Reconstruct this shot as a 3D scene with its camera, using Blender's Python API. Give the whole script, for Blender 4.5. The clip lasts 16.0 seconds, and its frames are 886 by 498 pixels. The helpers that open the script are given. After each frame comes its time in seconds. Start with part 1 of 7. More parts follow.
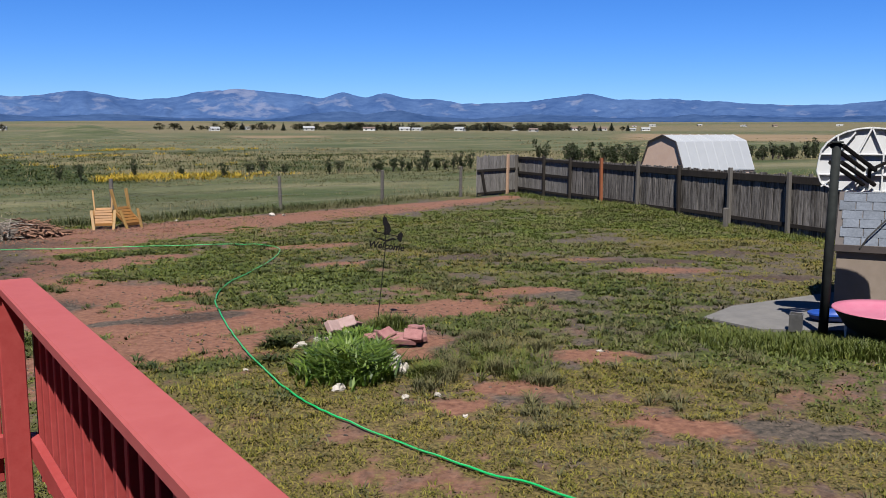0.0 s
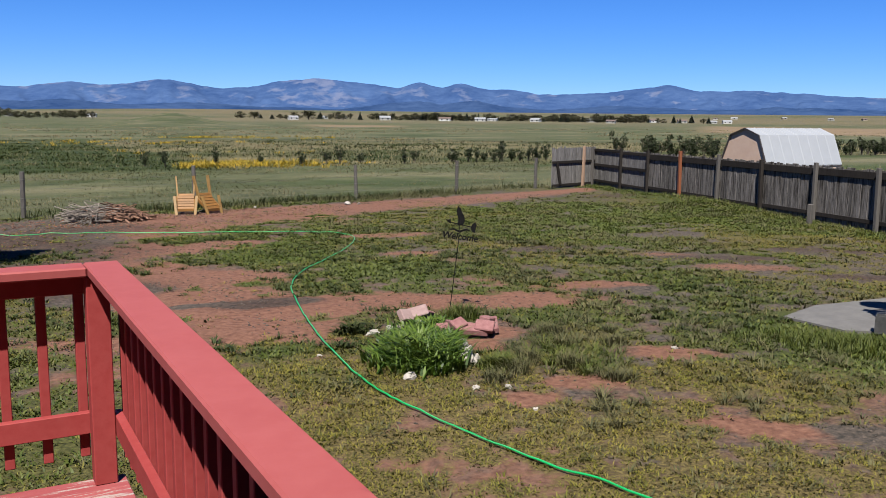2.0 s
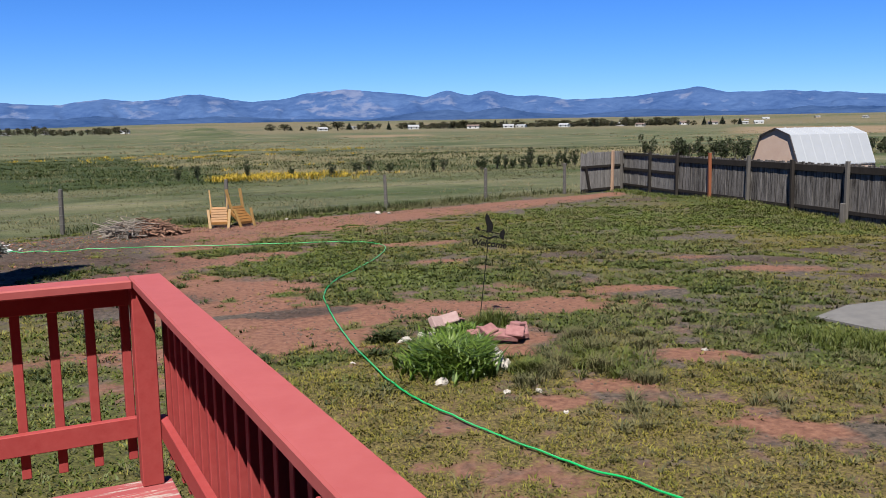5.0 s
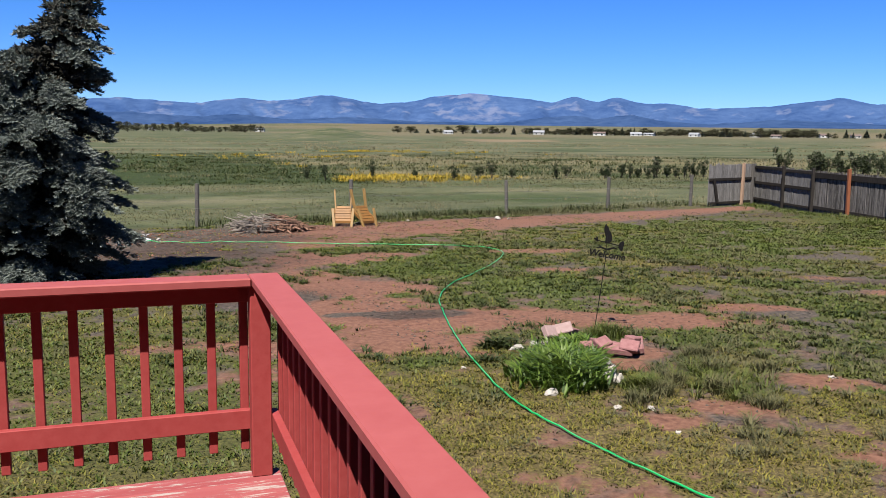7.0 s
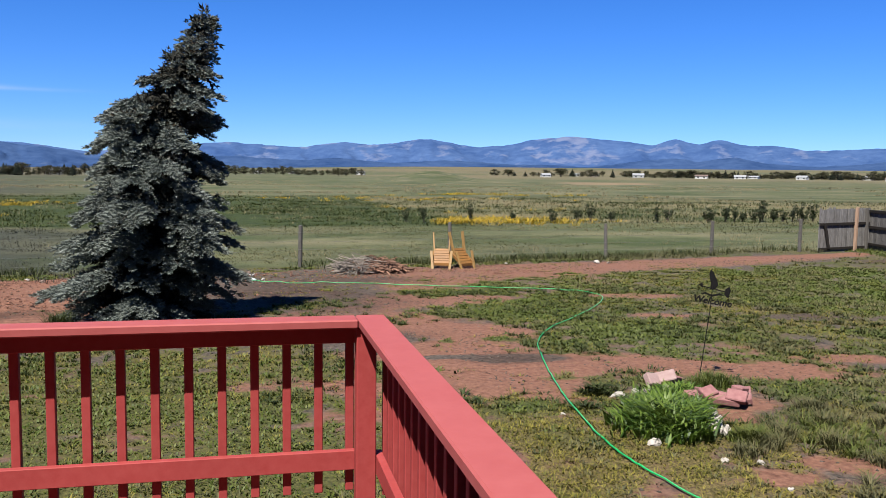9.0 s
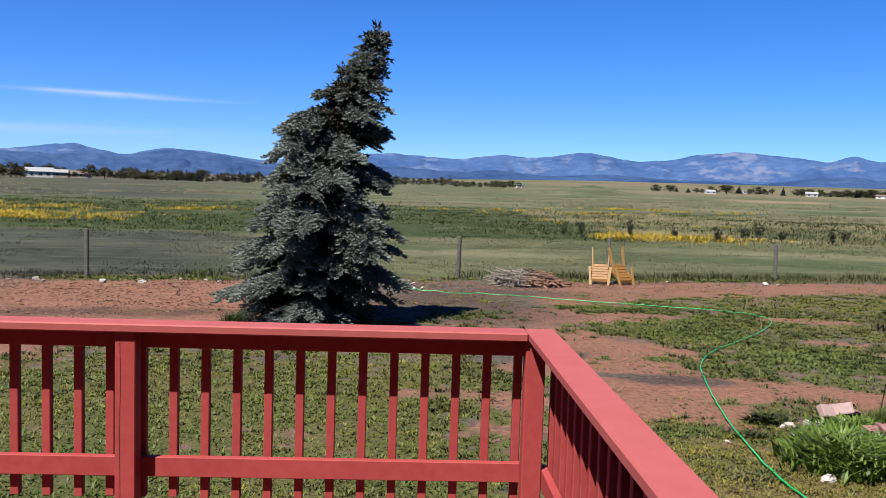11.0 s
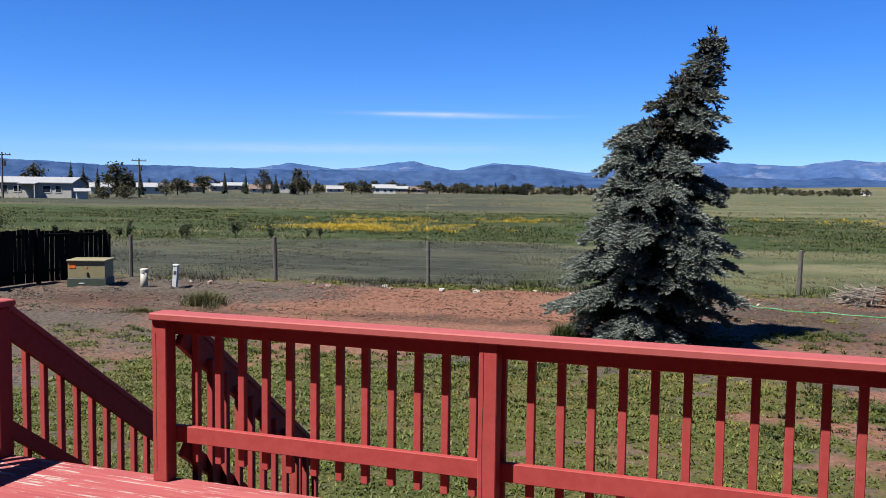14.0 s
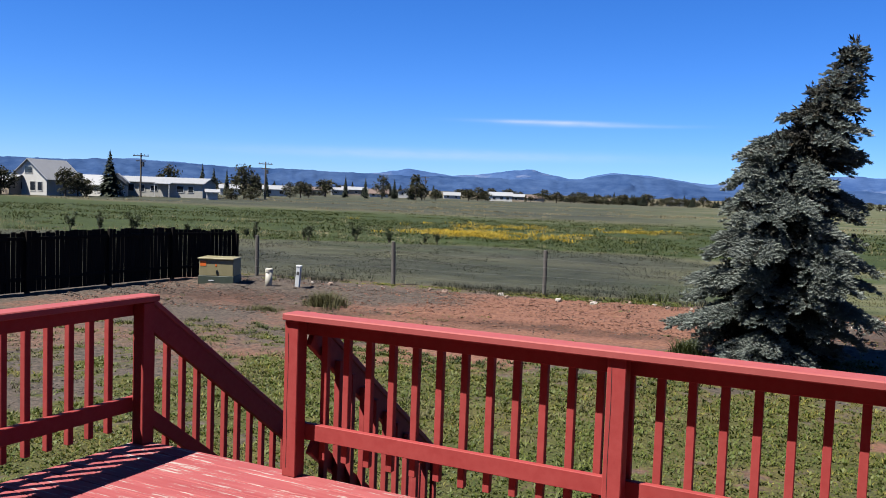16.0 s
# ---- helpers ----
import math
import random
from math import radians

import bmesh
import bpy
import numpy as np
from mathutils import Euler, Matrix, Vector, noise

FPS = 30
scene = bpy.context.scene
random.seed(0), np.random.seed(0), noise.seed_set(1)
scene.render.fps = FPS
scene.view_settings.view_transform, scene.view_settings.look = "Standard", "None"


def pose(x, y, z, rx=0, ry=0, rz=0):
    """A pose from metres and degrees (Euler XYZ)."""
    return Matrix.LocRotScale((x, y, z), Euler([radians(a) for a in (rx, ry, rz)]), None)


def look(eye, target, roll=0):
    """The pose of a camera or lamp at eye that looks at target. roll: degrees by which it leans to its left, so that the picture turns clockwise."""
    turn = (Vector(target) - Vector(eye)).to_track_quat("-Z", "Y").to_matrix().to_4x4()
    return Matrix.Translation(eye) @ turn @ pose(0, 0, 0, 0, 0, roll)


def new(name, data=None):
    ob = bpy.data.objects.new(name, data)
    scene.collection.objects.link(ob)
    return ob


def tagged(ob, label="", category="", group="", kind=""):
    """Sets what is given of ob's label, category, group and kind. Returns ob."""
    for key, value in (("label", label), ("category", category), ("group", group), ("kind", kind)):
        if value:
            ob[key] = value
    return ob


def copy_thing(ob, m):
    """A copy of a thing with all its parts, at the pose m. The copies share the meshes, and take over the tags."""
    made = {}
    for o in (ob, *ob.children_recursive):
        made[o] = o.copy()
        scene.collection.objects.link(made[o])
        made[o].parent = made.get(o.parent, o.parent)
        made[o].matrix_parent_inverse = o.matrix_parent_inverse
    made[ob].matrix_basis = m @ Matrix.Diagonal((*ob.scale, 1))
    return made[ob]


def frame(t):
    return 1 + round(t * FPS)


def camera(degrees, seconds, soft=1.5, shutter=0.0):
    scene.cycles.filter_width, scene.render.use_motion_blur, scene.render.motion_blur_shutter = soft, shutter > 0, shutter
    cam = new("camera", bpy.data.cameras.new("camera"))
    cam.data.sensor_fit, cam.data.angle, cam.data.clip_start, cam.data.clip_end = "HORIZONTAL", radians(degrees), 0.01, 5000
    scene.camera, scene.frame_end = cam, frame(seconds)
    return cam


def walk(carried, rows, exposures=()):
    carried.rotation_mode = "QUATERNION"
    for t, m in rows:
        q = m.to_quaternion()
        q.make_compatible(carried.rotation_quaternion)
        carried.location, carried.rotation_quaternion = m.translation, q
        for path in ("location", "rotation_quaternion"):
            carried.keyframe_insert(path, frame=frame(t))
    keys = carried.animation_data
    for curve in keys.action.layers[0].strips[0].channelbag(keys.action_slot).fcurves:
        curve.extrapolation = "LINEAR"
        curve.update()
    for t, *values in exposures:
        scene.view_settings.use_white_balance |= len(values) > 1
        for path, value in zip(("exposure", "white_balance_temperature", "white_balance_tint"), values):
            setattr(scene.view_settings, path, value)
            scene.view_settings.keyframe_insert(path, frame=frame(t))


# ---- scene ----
import itertools

cam = camera(54.0, 16.0, soft=0.9)
PATH = [
    (0, (-0.000, -0.000, 2.756), (5.528, 8.221, 1.394), 0.11),
    (0.5, (-0.003, 0.011, 2.757), (5.459, 8.269, 1.353), 0.76),
    (1, (-0.011, 0.006, 2.754), (5.282, 8.376, 1.366), 1.25),
    (1.5, (-0.007, 0.004, 2.752), (5.031, 8.512, 1.256), 1.25),
    (2, (-0.004, 0.005, 2.758), (4.802, 8.650, 1.285), 0.63),
    (2.5, (-0.007, 0.008, 2.752), (4.616, 8.769, 1.382), 0.98),
    (3, (-0.027, -0.076, 2.768), (4.385, 8.797, 1.417), 1.43),
    (3.2, (-0.049, -0.060, 2.777), (4.344, 8.827, 1.461), 1.55),
    (5.3, (-0.057, -0.150, 2.780), (4.374, 8.704, 1.373), -1.47),
    (5.5, (-0.055, -0.134, 2.785), (3.972, 8.918, 1.423), -0.71),
    (6, (0.024, -0.120, 2.792), (3.568, 9.155, 1.601), 1.35),
    (6.5, (-0.008, -0.140, 2.801), (3.502, 9.146, 1.595), 0.12),
    (7, (-0.024, -0.173, 2.808), (3.215, 9.194, 1.477), 0.69),
    (7.5, (-0.046, -0.178, 2.805), (2.972, 9.294, 1.723), 0.78),
    (8, (-0.061, -0.195, 2.812), (2.577, 9.406, 1.879), 0.75),
    (8.2, (-0.061, -0.189, 2.812), (2.440, 9.453, 1.932), 0.89),
    (10.3, (-0.103, -0.156, 2.817), (1.272, 9.707, 1.913), 0.10),
    (10.5, (-0.117, -0.172, 2.809), (0.920, 9.734, 1.914), 0.81),
    (11, (-0.142, -0.172, 2.818), (0.275, 9.791, 2.069), 1.79),
    (11.5, (-0.168, -0.171, 2.815), (-0.214, 9.793, 1.962), 1.61),
    (12, (-0.186, -0.161, 2.817), (-0.817, 9.784, 1.974), 1.89),
    (12.5, (-0.202, -0.163, 2.825), (-1.322, 9.749, 2.119), 1.90),
    (13, (-0.228, -0.164, 2.832), (-1.756, 9.693, 2.126), 2.07),
    (13.5, (-0.274, -0.183, 2.837), (-2.661, 9.501, 2.118), 1.02),
    (14, (-0.290, -0.208, 2.844), (-3.477, 9.245, 2.151), 0.74),
    (14.5, (-0.318, -0.226, 2.846), (-3.499, 9.229, 2.151), 1.67),
    (15, (-0.327, -0.230, 2.851), (-3.989, 9.054, 2.219), 1.79),
    (15.5, (-0.345, -0.246, 2.854), (-4.572, 8.792, 2.186), 1.79),
    (16, (-0.355, -0.242, 2.854), (-4.762, 8.713, 2.216), 2.06),
]
walk(cam, [(t, look(eye, target, roll)) for t, eye, target, roll in PATH],
     [(0, 1.52), (3, 1.56), (5.5, 1.66), (8, 1.75), (11, 1.78), (16, 1.83)])

# ---- world, sun, exposure ----
SUN_TO = Vector((-0.38, -0.51, 1.0)).normalized()
world = bpy.data.worlds.new("world")
scene.world = world
world.use_nodes = True
wt = world.node_tree
sky = wt.nodes.new("ShaderNodeTexSky")
sky.sky_type, sky.sun_disc = "NISHITA", False
sky.sun_elevation = math.asin(SUN_TO.z)
sky.sun_rotation = math.atan2(SUN_TO.x, SUN_TO.y)
sky.altitude, sky.air_density, sky.dust_density, sky.ozone_density = 1900, 0.85, 0.15, 3.0


def wnode(kind, *links, **props):
    n = wt.nodes.new(kind)
    for k, v in props.items():
        if k == "op":
            n.operation = v
    for i, v in enumerate(links):
        if v is None:
            continue
        if isinstance(v, (int, float)):
            n.inputs[i].default_value = v
        else:
            wt.links.new(v, n.inputs[i])
    return n


def wmath(op, *links):
    return wnode("ShaderNodeMath", *links, op=op).outputs[0]


wc = wt.nodes.new("ShaderNodeTexCoord")
wsep = wnode("ShaderNodeSeparateXYZ", wc.outputs["Generated"])
w_az = wmath("ARCTAN2", wsep.outputs[0], wsep.outputs[1])
w_el = wmath("ARCSINE", wsep.outputs[2])
wcomb = wnode("ShaderNodeCombineXYZ", wmath("MULTIPLY", w_az, 30.0), wmath("MULTIPLY", w_el, 120.0), 0.0)
wnoise = wnode("ShaderNodeTexNoise", wcomb.outputs[0])
wnoise.inputs["Scale"].default_value, wnoise.inputs["Detail"].default_value = 1.0, 4.0


def streak(az, half, el, thick, tilt):
    """A thin streak of cirrus: how much of it covers the sky in each direction."""
    a = wmath("DIVIDE", wmath("SUBTRACT", w_az, radians(az)), radians(half))
    e = wmath("SUBTRACT", wmath("SUBTRACT", w_el, radians(el)), wmath("MULTIPLY", a, radians(tilt)))
    e = wmath("DIVIDE", e, radians(thick))
    along = wmath("POWER", 2.718, wmath("MULTIPLY", -1.6, wmath("MULTIPLY", a, a)))
    across = wmath("POWER", 2.718, wmath("MULTIPLY", -1.0, wmath("MULTIPLY", e, e)))
    return wmath("MULTIPLY", wmath("MULTIPLY", along, across), wmath("ADD", 0.25, wnoise.outputs[0]))


cover = wmath("ADD", wmath("ADD", wmath("MULTIPLY", streak(-19.5, 4.6, 4.83, 0.12, 0.0), 0.75),
                           wmath("MULTIPLY", streak(-16.0, 5.5, 4.68, 0.11, 0.05), 0.3)),
              wmath("MULTIPLY", streak(-27.0, 15.0, 2.5, 0.32, 0.15), 0.32))
tint = wt.nodes.new("ShaderNodeMix")
tint.data_type, tint.blend_type = "RGBA", "MULTIPLY"
tint.inputs[0].default_value = 1.0
# paler towards the horizon, where the air is thick
haze = wmath("POWER", 2.718, wmath("MULTIPLY", w_el, -9.0))
tone = wt.nodes.new("ShaderNodeMix")
tone.data_type, tone.clamp_factor = "RGBA", True
tone.inputs[6].default_value, tone.inputs[7].default_value = (0.166, 0.500, 0.990, 1), (0.430, 0.570, 0.850, 1)
wt.links.new(haze, tone.inputs[0])
wt.links.new(tone.outputs[2], tint.inputs[7])
wt.links.new(sky.outputs[0], tint.inputs[6])
cmix = wt.nodes.new("ShaderNodeMix")
cmix.data_type = "RGBA"
wt.links.new(cover, cmix.inputs[0])
wt.links.new(tint.outputs[2], cmix.inputs[6])
cmix.inputs[7].default_value = (4.4, 4.75, 5.1, 1)
wt.links.new(cmix.outputs[2], wt.nodes["Background"].inputs[0])
wt.nodes["Background"].inputs[1].default_value = 0.05

sun = new("sun", bpy.data.lights.new("sun", "SUN"))
sun.data.energy, sun.data.angle, sun.data.color = 5.0, radians(0.53), (1.0, 0.95, 0.88)
sun.matrix_world = look(SUN_TO * 60, (0, 0, 0))

scene.view_settings.exposure = 0.0

# ---- materials ----


class Nodes:
    """A short way to wire a node material."""

    def __init__(self, name, rough=0.8, metallic=0.0, spec=0.3):
        self.m = bpy.data.materials.new(name)
        self.m.use_nodes = True
        self.t = self.m.node_tree
        self.b = self.t.nodes["Principled BSDF"]
        self.b.inputs["Roughness"].default_value = rough
        self.b.inputs["Metallic"].default_value = metallic
        self.b.inputs["Specular IOR Level"].default_value = spec

    def node(self, kind):
        return self.t.nodes.new(kind)

    def put(self, sock, v):
        if isinstance(v, (int, float)):
            sock.default_value = v
        elif isinstance(v, (tuple, list)):
            sock.default_value = (*v, 1) if len(v) == 3 and sock.type == "RGBA" else v
        else:
            self.t.links.new(v, sock)

    def math(self, op, *a, clamp=False):
        n = self.node("ShaderNodeMath")
        n.operation, n.use_clamp = op, clamp
        for i, v in enumerate(a):
            self.put(n.inputs[i], v)
        return n.outputs[0]

    def mix(self, f, a, b, blend="MIX"):
        n = self.node("ShaderNodeMix")
        n.data_type, n.blend_type = "RGBA", blend
        self.put(n.inputs[0], f), self.put(n.inputs[6], a), self.put(n.inputs[7], b)
        return n.outputs[2]

    def coords(self, scale=(1, 1, 1), world=False, shift=True):
        if world:
            src = self.node("ShaderNodeNewGeometry").outputs["Position"]
        else:
            src = self.node("ShaderNodeTexCoord").outputs["Object"]
            if shift:
                r = self.node("ShaderNodeObjectInfo").outputs["Random"]
                v = self.node("ShaderNodeVectorMath")
                v.operation = "ADD"
                c = self.node("ShaderNodeCombineXYZ")
                for i, k in enumerate((37.0, 91.0, 53.0)):
                    self.put(c.inputs[i], self.math("MULTIPLY", r, k))
                self.put(v.inputs[0], src), self.put(v.inputs[1], c.outputs[0])
                src = v.outputs[0]
        m = self.node("ShaderNodeMapping")
        self.put(m.inputs["Vector"], src)
        m.inputs["Scale"].default_value = scale
        return m.outputs[0]

    def noise(self, vec, scale, detail=4.0, rough=0.55, distort=0.0):
        n = self.node("ShaderNodeTexNoise")
        self.put(n.inputs["Vector"], vec)
        n.inputs["Scale"].default_value, n.inputs["Detail"].default_value = scale, detail
        n.inputs["Roughness"].default_value, n.inputs["Distortion"].default_value = rough, distort
        return n.outputs[0]

    def step(self, v, lo, hi):
        n = self.node("ShaderNodeMapRange")
        self.put(n.inputs[0], v)
        n.inputs[1].default_value, n.inputs[2].default_value = lo, hi
        return n.outputs[0]

    def bump(self, h, strength=0.3, dist=0.01):
        n = self.node("ShaderNodeBump")
        n.inputs["Strength"].default_value, n.inputs["Distance"].default_value = strength, dist
        self.put(n.inputs["Height"], h)
        self.put(self.b.inputs["Normal"], n.outputs[0])

    def color(self, v):
        self.put(self.b.inputs["Base Color"], v)
        return self

    def attr(self, name):
        n = self.node("ShaderNodeAttribute")
        n.attribute_name = name
        return n


def plain(name, c1, c2, scale=8.0, stretch=(1, 1, 1), rough=0.75, metallic=0.0, bump=0.25, vary=0.25, spots=None, spec=0.3, island=False):
    """Two tones by fine noise, a slow change of value, and spots (colour, from, to, scale) where the surface is worn."""
    n = Nodes(name, rough, metallic, spec)
    v = n.coords(stretch)
    fine, slow = n.noise(v, scale, 6.0, 0.65), n.noise(v, scale * 0.13, 3.0)
    col = n.mix(n.step(fine, 0.3, 0.7), c1, c2)
    if spots:
        sc, lo, hi, s = spots
        col = n.mix(n.step(n.noise(v, s, 5.0, 0.7), lo, hi), col, sc)
    val = n.step(slow, 0.25, 0.75)
    if island:
        val = n.node("ShaderNodeNewGeometry").outputs["Random Per Island"]
    elif vary:
        val = n.math("ADD", n.math("MULTIPLY", val, 0.6), n.math("MULTIPLY", n.node("ShaderNodeObjectInfo").outputs["Random"], 0.4))
    k = n.math("ADD", 1 - vary, n.math("MULTIPLY", val, 2 * vary))
    g = n.node("ShaderNodeCombineXYZ")
    for i in range(3):
        n.put(g.inputs[i], k)
    n.color(n.mix(1.0, col, g.outputs[0], "MULTIPLY"))
    if bump:
        n.bump(fine, bump, 0.004)
    return n.m


RED = plain("red_paint", (0.1531, 0.0230, 0.0224), (0.1746, 0.0322, 0.0307), 22, (1, 1, 1), 0.6, vary=0.10, bump=0.15, spec=0.08,
            spots=((0.1899, 0.0919, 0.0857), 0.70, 0.80, 9))
RED_CAP = plain("red_cap_paint", (0.1684, 0.0383, 0.0372), (0.1868, 0.0475, 0.0458), 14, (1, 1, 1), 0.6, vary=0.07, bump=0.12, spec=0.12,
                spots=((0.1286, 0.0306, 0.0306), 0.66, 0.80, 6))


def deck_paint():
    """Red deck paint, flaked to pale wood in streaks along the boards."""
    n = Nodes("worn_deck_paint", 0.7, 0.0, 0.1)
    v = n.coords((0.5, 6, 6))
    slow = n.noise(n.coords((1, 1, 1), world=True), 0.9, 3.0)
    grain = n.noise(v, 7.0, 6.0, 0.7, 0.4)
    flakes = n.step(n.math("ADD", grain, n.math("MULTIPLY", slow, 0.35)), 0.735, 0.79)
    red = n.mix(n.step(n.noise(v, 3.0), 0.3, 0.7), (0.1473, 0.0313, 0.0330), (0.1881, 0.0533, 0.0533))
    n.color(n.mix(flakes, red, (0.2069, 0.1724, 0.1567)))
    n.bump(grain, 0.3, 0.004)
    return n.m


DECK = deck_paint()
GREYWOOD = plain("weathered_grey_planks", (0.0480, 0.0450, 0.0425), (0.1450, 0.1390, 0.1330), 5, (9, 9, 0.7), 0.9, vary=0.45, spec=0.08, bump=0.5,
                 spots=((0.0160, 0.0140, 0.0122), 0.58, 0.75, 2.2))
STAINWOOD = plain("stained_grey_planks", (0.0462, 0.0419, 0.0387), (0.1438, 0.1338, 0.1250), 5, (9, 9, 0.7), 0.9, vary=0.55, spec=0.08, bump=0.5,
                 spots=((0.0200, 0.0175, 0.0153), 0.46, 0.62, 1.6))
# west fence wood: near-black because its face's shade is put into the colour
SHADEWOOD = plain("shade_black_planks", (0.0031, 0.0026, 0.0023), (0.0077, 0.0064, 0.0055), 5, (9, 9, 0.7), 0.9, vary=0.35, spec=0.08, bump=0.5)
RAILWOOD = plain("dark_fence_rail", (0.0102, 0.0087, 0.0079), (0.0219, 0.0190, 0.0169), 5, (9, 9, 0.7), 0.9, vary=0.3, spec=0.08, bump=0.4)
POSTWOOD = plain("grey_fence_post", (0.0373, 0.0339, 0.0303), (0.0630, 0.0583, 0.0536), 6, (8, 8, 0.6), 0.9, vary=0.25, bump=0.5)
ORANGEWOOD = plain("orange_stained_post", (0.0962, 0.0277, 0.0102), (0.1312, 0.0437, 0.0175), 6, (8, 8, 0.6), 0.8, vary=0.15, bump=0.4)
CEDAR = plain("pale_cedar_post", (0.1548, 0.0929, 0.0581), (0.2245, 0.1548, 0.1122), 6, (8, 8, 0.6), 0.8, vary=0.15, bump=0.4)
CHAIRWOOD = plain("varnished_pine", (0.0978, 0.0408, 0.0085), (0.1403, 0.0680, 0.0161), 5, (5, 5, 5), 0.6, vary=0.3, bump=0.3)
CHAIRPALE = plain("pale_pine_arm", (0.1200, 0.0656, 0.0176), (0.1560, 0.0960, 0.0320), 5, (5, 5, 5), 0.6, vary=0.2, bump=0.3)
WIRE = plain("galvanised_wire", (0.099, 0.099, 0.0945), (0.135, 0.1305, 0.1215), 40, rough=0.6, metallic=0.6, bump=0, vary=0.1)
HOSE = plain("green_vinyl", (0.0018, 0.1599, 0.0382), (0.0042, 0.2154, 0.0591), 30, rough=0.4, bump=0, vary=0.1)
HOSE_STRIPE = plain("pale_hose_stripe", (0.0518, 0.2138, 0.0907), (0.0713, 0.2398, 0.1102), 30, rough=0.4, bump=0, vary=0.1)
IRON = plain("black_iron", (0.0036, 0.0036, 0.004), (0.0072, 0.0067, 0.0067), 20, rough=0.7, bump=0.2, vary=0.1, spec=0.06)
DARKSTEEL = plain("dark_green_steel", (0.0060, 0.0070, 0.0070), (0.0110, 0.0130, 0.0130), 12, rough=0.75, bump=0.1, vary=0.2, spec=0.08)
BOARDWHITE = plain("white_plastic", (0.2864, 0.2941, 0.3019), (0.3096, 0.3173, 0.3251), 6, rough=0.5, bump=0.05, vary=0.06)
PINKSTONE = plain("pink_concrete", (0.110, 0.045, 0.046), (0.165, 0.082, 0.080), 14, rough=0.95, bump=0.6, vary=0.25,
                  spots=((0.190, 0.130, 0.118), 0.62, 0.72, 6))
PALEPINK = plain("pale_pink_concrete", (0.1320, 0.0840, 0.0800), (0.1880, 0.1360, 0.1280), 14, rough=0.95, bump=0.6, vary=0.2)
WHITESTONE = plain("white_stone", (0.150, 0.135, 0.120), (0.250, 0.232, 0.210), 14, rough=0.9, bump=0.6, vary=0.2)
STONE = plain("brown_stone", (0.0774, 0.0503, 0.0387), (0.1741, 0.1316, 0.1084), 14, rough=0.95, bump=0.6, vary=0.35)
BARK = plain("dark_bark", (0.0255, 0.0201, 0.0164), (0.0474, 0.0383, 0.0328), 9, (3, 3, 1), 0.95, vary=0.2, bump=0.7)
STICK_GREY = plain("grey_dead_wood", (0.0774, 0.0658, 0.0542), (0.1393, 0.1200, 0.1045), 12, rough=0.95, vary=0.35, bump=0.4, island=True)
STICK_RED = plain("reddish_split_wood", (0.0774, 0.0372, 0.0232), (0.1362, 0.0805, 0.0557), 12, rough=0.95, vary=0.4, bump=0.4, island=True)
TANBOX = plain("tan_cabinet_paint", (0.1207, 0.1087, 0.0574), (0.1389, 0.1238, 0.0694), 5, rough=0.5, bump=0.05, vary=0.08)
GREENBASE = plain("green_cabinet_base", (0.0175, 0.0261, 0.0192), (0.0244, 0.0331, 0.0244), 5, rough=0.6, bump=0.1, vary=0.1)
STICKER = plain("orange_sticker", (0.36, 0.0675, 0.009), (0.3825, 0.0855, 0.0135), 5, rough=0.5, bump=0, vary=0.05)
BLACKMARK = plain("black_marking", (0.009, 0.009, 0.009), (0.0135, 0.0135, 0.0135), 5, rough=0.6, bump=0, vary=0.05)
PVC = plain("weathered_pvc", (0.2012, 0.1935, 0.1625), (0.2399, 0.2322, 0.2012), 7, rough=0.6, bump=0.1, vary=0.1)
MARKER = plain("white_marker_post", (0.2709, 0.2864, 0.2941), (0.3019, 0.3173, 0.3251), 7, rough=0.5, bump=0.05, vary=0.06)
SHEDWALL = plain("tan_shed_panel", (0.2580, 0.1849, 0.1462), (0.2881, 0.2150, 0.1720), 3, rough=0.6, bump=0.1, vary=0.06)
SHEDROOF = plain("white_metal_roof", (0.1686, 0.1788, 0.1916), (0.1814, 0.1916, 0.2043), 3, rough=0.5, bump=0.05, vary=0.05)
SHEDTRIM = plain("dark_trim", (0.0225, 0.018, 0.018), (0.036, 0.0293, 0.027), 5, rough=0.6, bump=0.1, vary=0.1)
HUTWALL = plain("tan_hut_siding", (0.1087, 0.0875, 0.0694), (0.1268, 0.1026, 0.0845), 6, rough=0.8, bump=0.2, vary=0.08)
SHINGLE = plain("blue_grey_shingle", (0.0407, 0.0480, 0.0610), (0.0665, 0.0758, 0.0924), 26, rough=0.95, bump=0.5, vary=0.28)
PINKPLASTIC = plain("pink_plastic", (0.2233, 0.0664, 0.1026), (0.2415, 0.0845, 0.1207), 5, rough=0.45, bump=0.05, vary=0.06)
BLUEPLASTIC = plain("blue_plastic", (0.0067, 0.027, 0.135), (0.009, 0.036, 0.171), 5, rough=0.4, bump=0.05, vary=0.08)
RUBBER = plain("black_rubber", (0.0054, 0.0054, 0.0054), (0.0113, 0.0108, 0.0103), 20, rough=0.7, bump=0.1, vary=0.1)
TIN = plain("dull_tin", (0.0464, 0.0464, 0.0464), (0.0766, 0.0766, 0.0766), 10, rough=0.5, metallic=0.5, bump=0.1, vary=0.1)
CONCRETE = plain("grey_concrete", (0.0574, 0.0559, 0.0544), (0.0785, 0.0755, 0.0724), 6, rough=0.9, bump=0.25, vary=0.12,
                 spots=((0.0544, 0.0513, 0.0483), 0.58, 0.72, 1.3))
